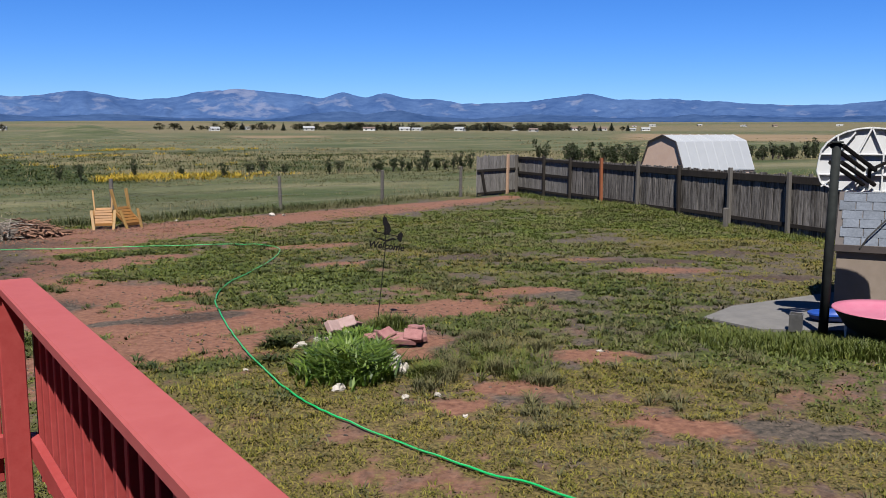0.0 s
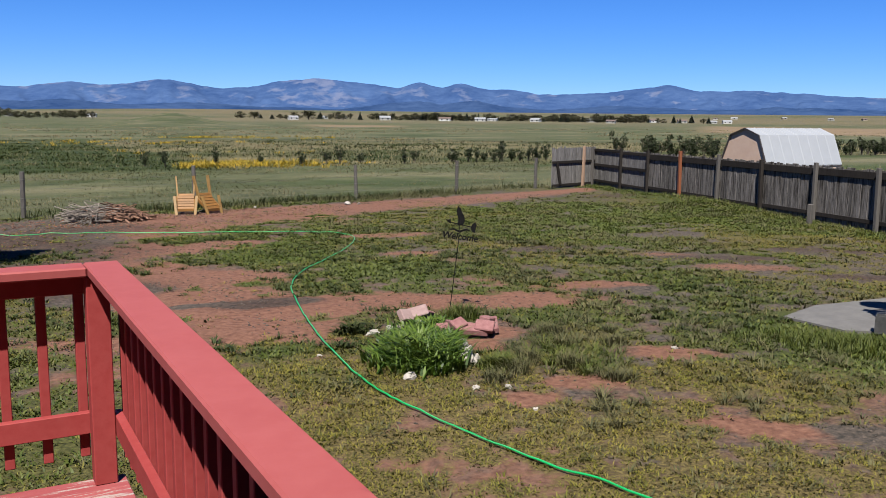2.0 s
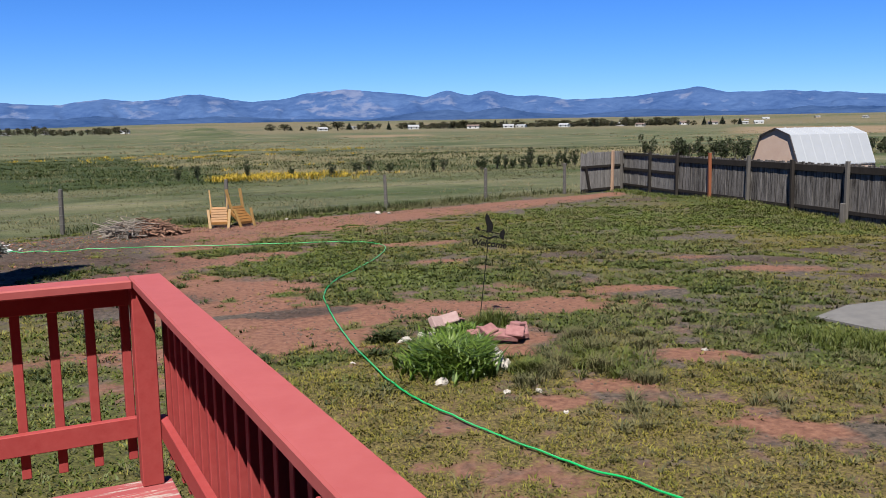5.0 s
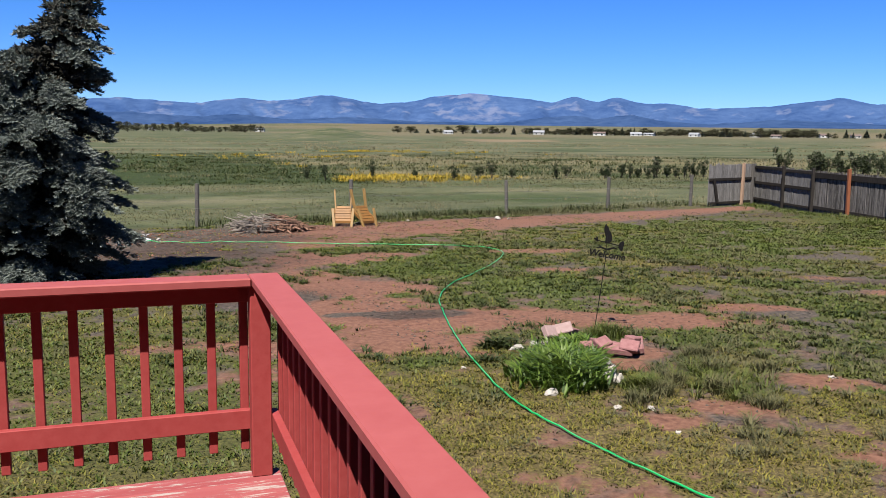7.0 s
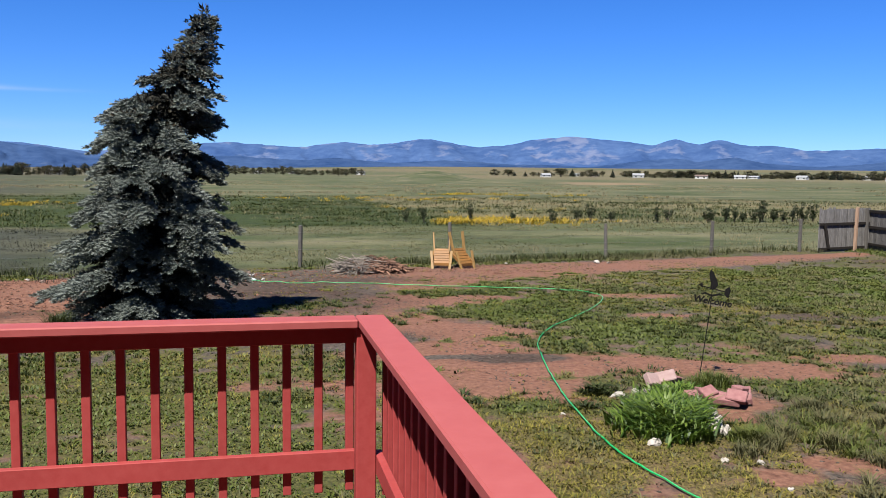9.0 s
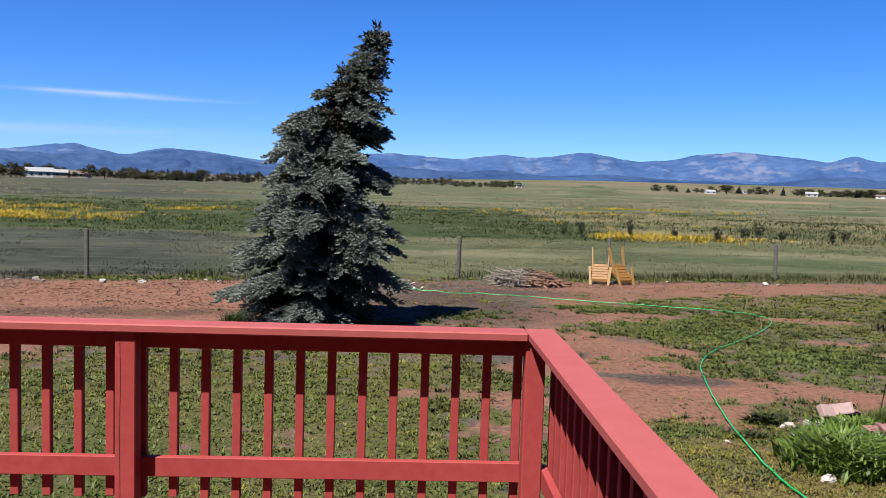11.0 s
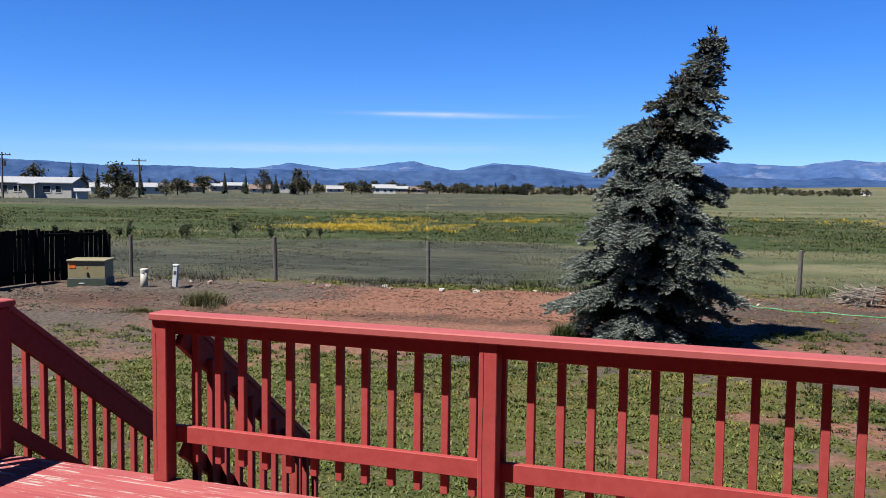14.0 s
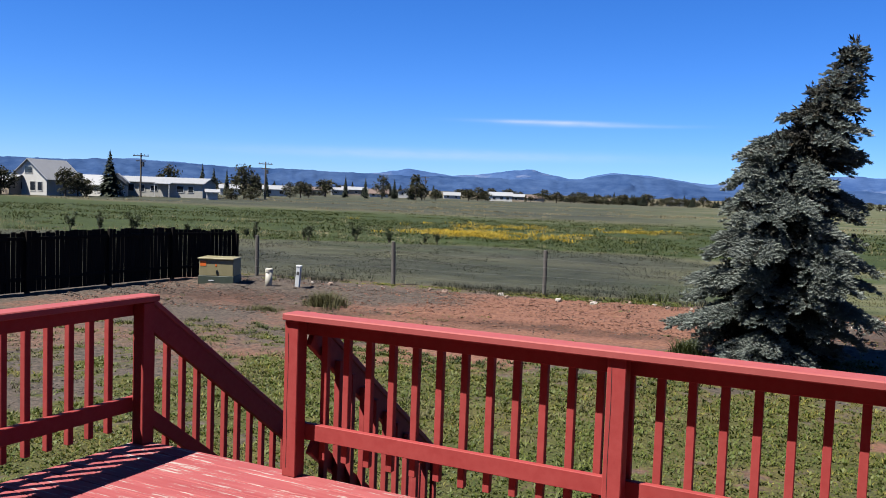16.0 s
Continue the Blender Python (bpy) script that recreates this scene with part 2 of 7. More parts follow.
SIDING = plain("brown_house_siding", (0.045, 0.0338, 0.027), (0.0585, 0.045, 0.036), 4, rough=0.7, bump=0.1, vary=0.06)


def leaf(name, c1, c2, c3, rough=0.6, thin=0.25):
    """Foliage: three tones from leaf to leaf, with light let through thin leaves."""
    n = Nodes(name, rough, 0.0, 0.25)
    r = n.node("ShaderNodeNewGeometry").outputs["Random Per Island"]
    slow = n.noise(n.coords((1, 1, 1), world=True), 0.7, 3.0)
    col = n.mix(n.step(r, 0.0, 0.6), c1, c2)
    col = n.mix(n.step(n.math("ADD", n.math("MULTIPLY", r, 0.5), n.math("MULTIPLY", slow, 0.9)), 0.62, 0.95), col, c3)
    n.color(col)
    if thin:
        tr = n.node("ShaderNodeBsdfTranslucent")
        n.put(tr.inputs[0], col)
        mx = n.node("ShaderNodeMixShader")
        mx.inputs[0].default_value = thin
        n.put(mx.inputs[1], n.b.outputs[0]), n.put(mx.inputs[2], tr.outputs[0])
        n.put(n.t.nodes["Material Output"].inputs[0], mx.outputs[0])
    return n.m


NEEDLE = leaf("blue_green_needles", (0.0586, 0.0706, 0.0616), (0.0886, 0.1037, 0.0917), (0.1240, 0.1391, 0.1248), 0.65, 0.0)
# inner needles: the shade inside the crown is put into this darker colour
NEEDLE_INNER = leaf("inner_shade_needles", (0.0097, 0.0105, 0.0081), (0.0162, 0.0170, 0.0130), (0.0211, 0.0194, 0.0130), 0.9, 0.0)
NEEDLE_BROWN = leaf("dead_needles", (0.0365, 0.0237, 0.0128), (0.0583, 0.0401, 0.0219), (0.0474, 0.0437, 0.0255), 0.8, 0.05)
LAWN = leaf("lawn_blades", (0.0215, 0.0215, 0.0024), (0.0731, 0.0740, 0.0065), (0.1247, 0.1058, 0.0172), 0.7, 0.25)
CLUMP = leaf("clump_blades", (0.0120, 0.0300, 0.0022), (0.0460, 0.0830, 0.0080), (0.0720, 0.1050, 0.0150), 0.5, 0.3)
LUSH = leaf("lush_blades", (0.0235, 0.0370, 0.0035), (0.0450, 0.0620, 0.0070), (0.0680, 0.0770, 0.0135), 0.6, 0.3)
GREYGRASS = leaf("grey_green_blades", (0.0326, 0.0348, 0.0129), (0.0546, 0.0545, 0.0216), (0.0807, 0.0731, 0.0314), 0.75, 0.25)
SAGE = leaf("sage_blades", (0.0086, 0.0099, 0.0069), (0.0173, 0.0190, 0.0134), (0.0275, 0.0282, 0.0200), 0.8, 0.2)
STRAW = leaf("straw_blades", (0.1250, 0.1020, 0.0560), (0.1750, 0.1470, 0.0880), (0.0850, 0.0760, 0.0390), 0.8, 0.25)
WEED = leaf("field_weeds", (0.0090, 0.0160, 0.0020), (0.0190, 0.0290, 0.0040), (0.0360, 0.0410, 0.0085), 0.7, 0.25)
YELLOW = leaf("yellow_flowers", (0.2300, 0.1500, 0.0080), (0.2800, 0.1900, 0.0120), (0.0700, 0.0740, 0.0140), 0.7, 0.3)
SHRUB = leaf("shrub_leaves", (0.0102, 0.0160, 0.0047), (0.0175, 0.0248, 0.0070), (0.0248, 0.0306, 0.0117), 0.7, 0.2)
TREE_DARK = leaf("conifer_leaves", (0.0054, 0.0093, 0.0049), (0.0093, 0.0142, 0.0071), (0.0137, 0.0181, 0.0093), 0.8, 0.05)
TREE_LEAF = leaf("broad_leaves", (0.0123, 0.0151, 0.0054), (0.0205, 0.0232, 0.0070), (0.0274, 0.0219, 0.0096), 0.8, 0.15)


def ground_mat():
    """Bare red and grey dirt, thin turf, field grass: which one lies where comes from the ground's own attribute."""
    n = Nodes("ground", 0.95, 0.0, 0.15)
    a = n.attr("cover")
    s = n.node("ShaderNodeSeparateColor")
    n.put(s.inputs[0], a.outputs["Color"])
    grass, red, lush, tan = s.outputs[0], s.outputs[1], s.outputs[2], a.outputs["Alpha"]
    v = n.coords((1, 1, 1), world=True)
    fine, mid, big = n.noise(v, 26.0, 5.0, 0.7), n.noise(v, 4.2, 5.0, 0.65), n.noise(v, 0.33, 4.0)
    clod = n.noise(v, 11.0, 6.0, 0.7)
    grey = n.mix(n.step(clod, 0.36, 0.64), (0.0136, 0.0130, 0.0108), (0.0669, 0.0522, 0.0420))
    rust = n.mix(n.step(clod, 0.32, 0.68), (0.0520, 0.0225, 0.0145), (0.1300, 0.0660, 0.0445))
    dirt = n.mix(n.step(n.math("ADD", red, n.math("MULTIPLY", n.math("SUBTRACT", mid, 0.5), 0.8)), 0.3, 0.7), grey, rust)
    moist = n.mix(n.step(clod, 0.34, 0.66), (0.0120, 0.0075, 0.0055), (0.0420, 0.0240, 0.0170))
    dirt = n.mix(tan, dirt, moist)
    turf = n.mix(n.step(fine, 0.36, 0.64), (0.0130, 0.0101, 0.0036), (0.0956, 0.0745, 0.0275))
    turf = n.mix(n.step(n.math("ADD", lush, n.math("MULTIPLY", n.math("SUBTRACT", big, 0.5), 0.6)), 0.15, 0.75), turf, n.mix(n.step(fine, 0.34, 0.66), (0.0085, 0.0122, 0.0028), (0.0421, 0.0502, 0.0122)))
    far_v = n.coords((0.16, 0.16, 1), world=True)
    far = n.noise(far_v, 1.0, 6.0, 0.7)
    patchy = n.noise(n.coords((0.05, 0.11, 1), world=True), 1.0, 5.0, 0.6)
    tuft = n.noise(n.coords((0.55, 0.9, 1), world=True), 1.0, 5.0, 0.7)
    wide = n.noise(n.coords((0.012, 0.03, 1), world=True), 1.0, 5.0, 0.65)
    clump = n.math("ADD", n.math("MULTIPLY", far, 0.5), n.math("MULTIPLY", tuft, 0.5))
    pasture = n.mix(n.step(clump, 0.38, 0.62), (0.0192, 0.0243, 0.0096), (0.0717, 0.0717, 0.0365))
    pasture = n.mix(n.math("MULTIPLY", n.step(patchy, 0.50, 0.60), 0.7), pasture, (0.0845, 0.0768, 0.0442))
    pasture = n.mix(n.math("MULTIPLY", n.step(patchy, 0.47, 0.40), 0.85), pasture, (0.0192, 0.0288, 0.0074))
    pasture = n.mix(n.math("MULTIPLY", n.step(wide, 0.48, 0.58), 0.55), pasture, (0.0282, 0.0378, 0.0118))
    pasture = n.mix(n.math("MULTIPLY", red, 0.9), pasture, n.mix(n.step(clump, 0.36, 0.64), (0.0048, 0.0062, 0.0042), (0.0260, 0.0285, 0.0200)))
    weedy = n.mix(n.step(tuft, 0.36, 0.64), (0.0070, 0.0125, 0.0018), (0.0210, 0.0300, 0.0055))
    dry = n.mix(n.step(clump, 0.38, 0.60), (0.0294, 0.0306, 0.0090), (0.0868, 0.0740, 0.0383))
    weedy = n.mix(n.step(n.math("ADD", red, n.math("SUBTRACT", patchy, 0.5)), 0.35, 0.65), weedy, dry)
    field = n.mix(lush, pasture, weedy)
    edge = n.math("ADD", grass, n.math("MULTIPLY", n.math("SUBTRACT", n.math("ADD", n.math("MULTIPLY", mid, 0.55), n.math("MULTIPLY", fine, 0.45)), 0.5), 2.0))
    near = n.mix(n.step(edge, 0.35, 0.62), dirt, turf)
    col = n.mix(n.step(n.attr("field").outputs["Fac"], 0.0, 1.0), near, field)
    tanc = n.mix(n.step(n.noise(far_v, 0.5, 4.0), 0.3, 0.7), (0.085, 0.062, 0.036), (0.118, 0.086, 0.052))
    col = n.mix(n.math("MULTIPLY", tan, n.attr("field").outputs["Fac"]), col, tanc)
    n.color(col)
    n.bump(n.math("ADD", n.math("MULTIPLY", clod, 0.7), n.math("MULTIPLY", fine, 0.3)), 0.7, 0.05)
    return n.m


GROUND = ground_mat()


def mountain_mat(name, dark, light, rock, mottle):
    """Far forested slopes with pale open rock, the haze of distance put into their blue; mottle: how strongly forest
    and clearings differ.
    """
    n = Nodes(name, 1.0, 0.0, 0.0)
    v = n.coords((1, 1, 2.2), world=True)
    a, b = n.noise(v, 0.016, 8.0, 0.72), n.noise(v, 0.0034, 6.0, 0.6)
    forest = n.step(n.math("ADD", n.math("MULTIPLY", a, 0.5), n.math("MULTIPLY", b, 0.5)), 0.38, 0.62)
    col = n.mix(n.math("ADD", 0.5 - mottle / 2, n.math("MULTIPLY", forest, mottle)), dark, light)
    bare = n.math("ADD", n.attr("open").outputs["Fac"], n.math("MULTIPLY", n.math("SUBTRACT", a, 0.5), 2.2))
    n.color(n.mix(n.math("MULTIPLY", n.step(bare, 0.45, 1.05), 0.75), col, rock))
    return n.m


# forest and rock tones carry the blue of the air in between
MOUNTAIN = mountain_mat("hazed_far_slopes", (0.0160, 0.0350, 0.0900), (0.0330, 0.0600, 0.1270), (0.0760, 0.0900, 0.1380), 1.0)
FOOTHILL = mountain_mat("hazed_forested_foothills", (0.0095, 0.0230, 0.0620), (0.0250, 0.0460, 0.0980), (0.0500, 0.0640, 0.0980), 1.0)

# ---- building helpers ----


class Mesh:
    """Gathers points and faces for one mesh."""

    def __init__(self):
        self.v, self.f = [], []

    def quad(self, pts):
        k = len(self.v)
        self.v += [tuple(p) for p in pts]
        self.f.append(tuple(range(k, k + len(pts))))

    def box(self, size, m=None, c=0.0):
        """A box of that size about the origin of m, its edges cut by c."""
        hx, hy, hz = (s / 2 for s in size)
        c = min(c, hx * 0.8, hy * 0.8, hz * 0.8)
        m = m or Matrix()
        k = len(self.v)
        corner = {}
        for sx in (-1, 1):
            for sy in (-1, 1):
                for sz in (-1, 1):
                    pts = [(sx * hx, sy * (hy - c), sz * (hz - c)), (sx * (hx - c), sy * hy, sz * (hz - c)), (sx * (hx - c), sy * (hy - c), sz * hz)]
                    if c <= 0:
                        pts = [(sx * hx, sy * hy, sz * hz)]
                    for i, p in enumerate(pts):
                        corner[sx, sy, sz, i] = len(self.v)
                        self.v.append(tuple(m @ Vector(p)))
        at = lambda s, i: corner[(*s, i if c > 0 else 0)]
        faces = []
        for ax in range(3):
            o = [i for i in range(3) if i != ax]
            for s in (-1, 1):
                ring = []
                for a, b in ((-1, -1), (1, -1), (1, 1), (-1, 1)):
                    q = [0, 0, 0]
                    q[ax], q[o[0]], q[o[1]] = s, a, b
                    ring.append(at(q, ax))
                faces.append(ring)
        if c > 0:
            for ax in range(3):
                o = [i for i in range(3) if i != ax]
                for a in (-1, 1):
                    for b in (-1, 1):
                        q0, q1 = [0, 0, 0], [0, 0, 0]
                        q0[ax], q1[ax] = -1, 1
                        q0[o[0]] = q1[o[0]] = a
                        q0[o[1]] = q1[o[1]] = b
                        faces.append([at(q0, o[0]), at(q1, o[0]), at(q1, o[1]), at(q0, o[1])])
            for s in itertools.product((-1, 1), repeat=3):
                faces.append([at(s, 0), at(s, 1), at(s, 2)])
        mid = m.translation
        for r in faces:
            p = [Vector(self.v[i]) for i in r]
            nrm = (p[1] - p[0]).cross(p[2] - p[0])
            if nrm.dot(sum(p, Vector()) / len(p) - mid) < 0:
                r.reverse()
            self.f.append(tuple(r))
        return self

    def span(self, a, b, c=0.0):
        """A box from corner a to corner b."""
        a, b = Vector(a), Vector(b)
        return self.box(tuple(abs(x) for x in b - a), Matrix.Translation((a + b) / 2), c)

    def tube(self, pts, radii, n=8, caps=True, flat=1.0):
        """A tube through the points."""
        k = len(self.v)
        pts = [Vector(p) for p in pts]
        side = None
        for i, p in enumerate(pts):
            d = (pts[min(i + 1, len(pts) - 1)] - pts[max(i - 1, 0)]).normalized()
            if side is None:
                side = d.orthogonal().normalized()
            side = (side - d * side.dot(d)).normalized()
            up = d.cross(side)
            for j in range(n):
                a = 2 * math.pi * j / n
                self.v.append(tuple(p + (side * math.cos(a) + up * math.sin(a) * flat) * radii[i]))
        for i in range(len(pts) - 1):
            for j in range(n):
                q = k + i * n
                self.f.append((q + j, q + (j + 1) % n, q + n + (j + 1) % n, q + n + j))
        if caps:
            self.f.append(tuple(k + j for j in reversed(range(n))))
            self.f.append(tuple(k + (len(pts) - 1) * n + j for j in range(n)))
        return self

    def lathe(self, profile, m=None, n=24, closed=True):
        """A turned shape from (radius, height) pairs."""
        m = m or Matrix()
        k = len(self.v)
        for r, z in profile:
            for j in range(n):
                a = 2 * math.pi * j / n
                self.v.append(tuple(m @ Vector((r * math.cos(a), r * math.sin(a), z))))
        for i in range(len(profile) - 1):
            for j in range(n):
                q = k + i * n
                self.f.append((q + j, q + (j + 1) % n, q + n + (j + 1) % n, q + n + j))
        if closed:
            self.f.append(tuple(k + j for j in reversed(range(n))))
            self.f.append(tuple(k + (len(profile) - 1) * n + j for j in range(n)))
        return self

    def data(self, name, material, smooth=False):
        me = bpy.data.meshes.new(name)
        me.from_pydata(self.v, [], self.f)
        me.materials.append(material)
        if smooth:
            me.polygons.foreach_set("use_smooth", [True] * len(me.polygons))
        return me


PLACE = {}


def thing(name, at, label, category, group="", kind="", turn=0.0):
    """An empty at the thing's base, under which its parts hang."""
    m = pose(*at, 0, 0, turn)
    ob = new(name)
    ob.matrix_basis = m
    PLACE[ob] = m
    return tagged(ob, label, category, group, kind)


def hang(name, data, parent, m=None, label=""):
    """One mesh object under a thing or part; m is its pose in the world (or in its parent's space where local)."""
    ob = new(name, data)
    m = m or Matrix()
    ob.parent = parent
    ob.matrix_basis = PLACE[parent].inverted() @ m
    PLACE[ob] = m
    return tagged(ob, label) if label else ob


BARS = {}


def bar(name, a, b, material, parent, c=0.003, label=""):
    """A timber from corner a to corner b as a part; alike timbers share a mesh."""
    a, b = Vector(a), Vector(b)
    size = tuple(round(abs(x), 4) for x in b - a)
    key = (name, size, material.name, c)
    if key not in BARS:
        BARS[key] = Mesh().box(size, None, c).data(name, material)
    return hang(name, BARS[key], parent, Matrix.Translation((a + b) / 2), label)


def slab(name, size, m, material, parent, c=0.003, label=""):
    """A timber of that size at the pose m."""
    size = tuple(round(x, 4) for x in size)
    key = (name, size, material.name, c)
    if key not in BARS:
        BARS[key] = Mesh().box(size, None, c).data(name, material)
    return hang(name, BARS[key], parent, m, label)


def mesh_np(name, verts, faces, material):
    """A mesh from arrays: points (n, 3) and triangles or quads (m, k)."""
    me = bpy.data.meshes.new(name)
    k = faces.shape[1]
    me.vertices.add(len(verts)), me.loops.add(faces.size), me.polygons.add(len(faces))
    me.vertices.foreach_set("co", verts.astype(np.float32).ravel())
    me.loops.foreach_set("vertex_index", faces.astype(np.int32).ravel())
    me.polygons.foreach_set("loop_start", np.arange(0, faces.size, k, dtype=np.int32))
    me.materials.append(material)
    me.update(calc_edges=True)
    return me


def hash2(ix, iy, seed):
    h = np.sin(ix * 127.1 + iy * 311.7 + seed * 74.7) * 43758.5453
    return h - np.floor(h)


def vnoise(x, y, seed=0):
    """Value noise, 0 to 1."""
    ix, iy = np.floor(x), np.floor(y)
    fx, fy = x - ix, y - iy
    fx, fy = fx * fx * (3 - 2 * fx), fy * fy * (3 - 2 * fy)
    a, b = hash2(ix, iy, seed), hash2(ix + 1, iy, seed)
    c, d = hash2(ix, iy + 1, seed), hash2(ix + 1, iy + 1, seed)
    return (a * (1 - fx) + b * fx) * (1 - fy) + (c * (1 - fx) + d * fx) * fy


def fbm(x, y, seed=0, octaves=4):
    s, amp, tot = 0, 1.0, 0
    for i in range(octaves):
        s = s + amp * vnoise(x * 2 ** i + 17.3 * i, y * 2 ** i - 9.1 * i, seed + i)
        tot, amp = tot + amp, amp * 0.55
    return s / tot


def ramp(v, lo, hi):
    t = np.clip((v - lo) / (hi - lo), 0, 1)
    return t * t * (3 - 2 * t)


# ---- the lie of the land ----
WIRE_A, WIRE_D = np.array((-18.2, 22.1)), np.array((0.983, 0.184))
PLANK_A, PLANK_D = np.array((20.6, 14.0)), np.array((0.2149, 0.9766))


def wire_y(x):
    """Where the wire fence runs: its y for each x."""
    return WIRE_A[1] + (x - WIRE_A[0]) * WIRE_D[1] / WIRE_D[0]


def blob(x, y, cx, cy, rx, ry, turn=0.0):
    """1 in the middle of an oval, 0 outside, with a ragged rim."""
    c, s = math.cos(radians(turn)), math.sin(radians(turn))
    u, v = ((x - cx) * c + (y - cy) * s) / rx, (-(x - cx) * s + (y - cy) * c) / ry
    r = np.sqrt(u * u + v * v) + 0.7 * (fbm(x * 0.9, y * 0.9, 5) - 0.5)
    return 1 - ramp(r, 0.35, 1.25)


def rank(x, y):
    """Where the rank weeds begin, some twenty metres beyond the wire fence."""
    edge = np.interp(x, [-60, -45, -30, -20, 0, 8, 16, 30, 70], [24, 32, 37.5, 43.5, 44.0, 44.8, 46.8, 47.6, 48.5]) + 7.0 * (fbm(x * 0.10, y * 0.05, 52) - 0.5)
    back = 92 + 46 * (fbm(x * 0.02, y * 0.02, 53) - 0.5)
    return ramp(y - edge, -0.6, 1.2) * (1 - ramp(y, back - 18, back + 22))


def dryness(x, y):
    """How far dry straw takes the place of green weeds in the rank band, and sage that of grass before it."""
    band = rank(x, y)
    straw = np.clip(ramp(x, 7, 15) * 0.75 + 1.0 * (fbm(x * 0.07, y * 0.2, 54) - 0.60), 0, 1)
    az = np.degrees(np.arctan2(x, y))
    sage = np.clip(0.9 * ramp(-az, 2, 18) * (1 - 0.2 * ramp(y, 90, 260)) + 0.9 * (fbm(x * 0.1, y * 0.2, 55) - 0.5), 0, 1)
    return np.where(band > 0.5, straw, sage)


# bare red dirt, bare grey dirt, green grass, moist dark soil and grey-green grass: middle, half-axes, turn
BARE = [(5.0, 11.9, 2.9, 0.85, -14), (3.2, 11.3, 1.5, 1.1, -20), (7.0, 11.1, 1.3, 0.5, -25), (2.6, 13.3, 1.6, 0.9, 10), (3.4, 14.9, 1.5, 0.8, -15), (3.6, 18.5, 2.2, 1.1, 0), (1.6, 16.6, 2.2, 1.6, 0),
        (7.45, 7.55, 0.70, 0.42, -35), (5.70, 7.10, 0.48, 0.26, -30), (4.9, 6.9, 0.32, 0.18, 0), (6.2, 5.3, 0.7, 0.25, -45), (9.5, 11.4, 1.1, 0.35, -20), (13.2, 11.6, 1.5, 0.5, -30),
        (8.2, 15.9, 0.9, 0.28, -12), (9.0, 18.7, 1.5, 0.5, -10), (3.9, 9.9, 0.55, 0.35, -20), (12.9, 13.5, 0.9, 0.3, -30), (-7.6, 12.6, 2.6, 1.4, 30), (5.45, 9.1, 0.35, 0.6, 20), (5.9, 9.4, 0.5, 0.4, 0)]
GREYBARE = [(11.2, 15.2, 1.5, 0.45, -12), (15.0, 16.0, 1.7, 0.5, -20), (9.5, 11.0, 0.9, 0.35, -20), (13.6, 12.6, 1.5, 0.5, -25), (16.2, 12.6, 1.4, 0.6, -40), (7.1, 4.5, 0.7, 0.35, -45), (14.2, 9.9, 1.2, 0.4, -35),
            (21.4, 25.2, 1.6, 0.8, 0), (1.9, 14.3, 1.5, 0.8, 10), (-0.6, 15.4, 1.8, 0.7, 0)]
GREEN = [(7.0, 14.4, 1.7, 1.3, -35), (5.6, 16.6, 1.7, 1.1, -20), (5.6, 18.1, 2.2, 0.7, 5), (9.9, 8.2, 1.3, 1.0, -50), (9.5, 6.5, 1.4, 0.8, -50), (10.7, 9.4, 1.3, 0.5, -35), (3.3, 8.3, 0.7, 0.5, -35), (3.3, 9.8, 0.7, 0.3, 20),
         (11.9, 13.0, 1.6, 0.6, -25), (15.6, 19.4, 4.6, 1.5, -8), (19.4, 17.4, 1.6, 4.0, -12), (12.8, 17.4, 2.6, 0.8, -8), (16.5, 22.8, 3.4, 1.2, 4), (2.7, 11.9, 0.8, 0.3, 0), (7.2, 9.7, 0.9, 0.5, -30), (21.2, 22.5, 0.8, 3.5, -12)]
MOIST = [(1.6, 18.6, 2.6, 1.7, 10), (0.4, 20.6, 2.4, 1.3, 0), (2.4, 22.3, 2.6, 1.0, 10), (3.9, 12.45, 1.0, 0.4, -8), (1.6, 14.6, 1.6, 0.9, 0), (-6.5, 17.6, 3.4, 0.8, 8), (-12.0, 16.6, 2.6, 0.6, 5), (-15.2, 17.4, 2.4, 1.6, 20),
         (21.4, 25.2, 1.6, 0.8, 0), (11.2, 15.2, 1.5, 0.4, -12), (13.6, 12.6, 1.6, 0.5, -25), (16.4, 12.6, 1.6, 0.7, -40), (14.2, 9.9, 1.2, 0.4, -35)]
HOARY = [(8.4, 12.5, 1.2, 0.5, -25), (6.8, 8.8, 1.0, 0.9, -30), (11.4, 14.3, 2.2, 0.5, -15), (15.4, 14.4, 2.4, 0.8, -35), (7.6, 6.3, 1.3, 0.6, -45), (18.2, 13.6, 1.6, 0.8, -50)]


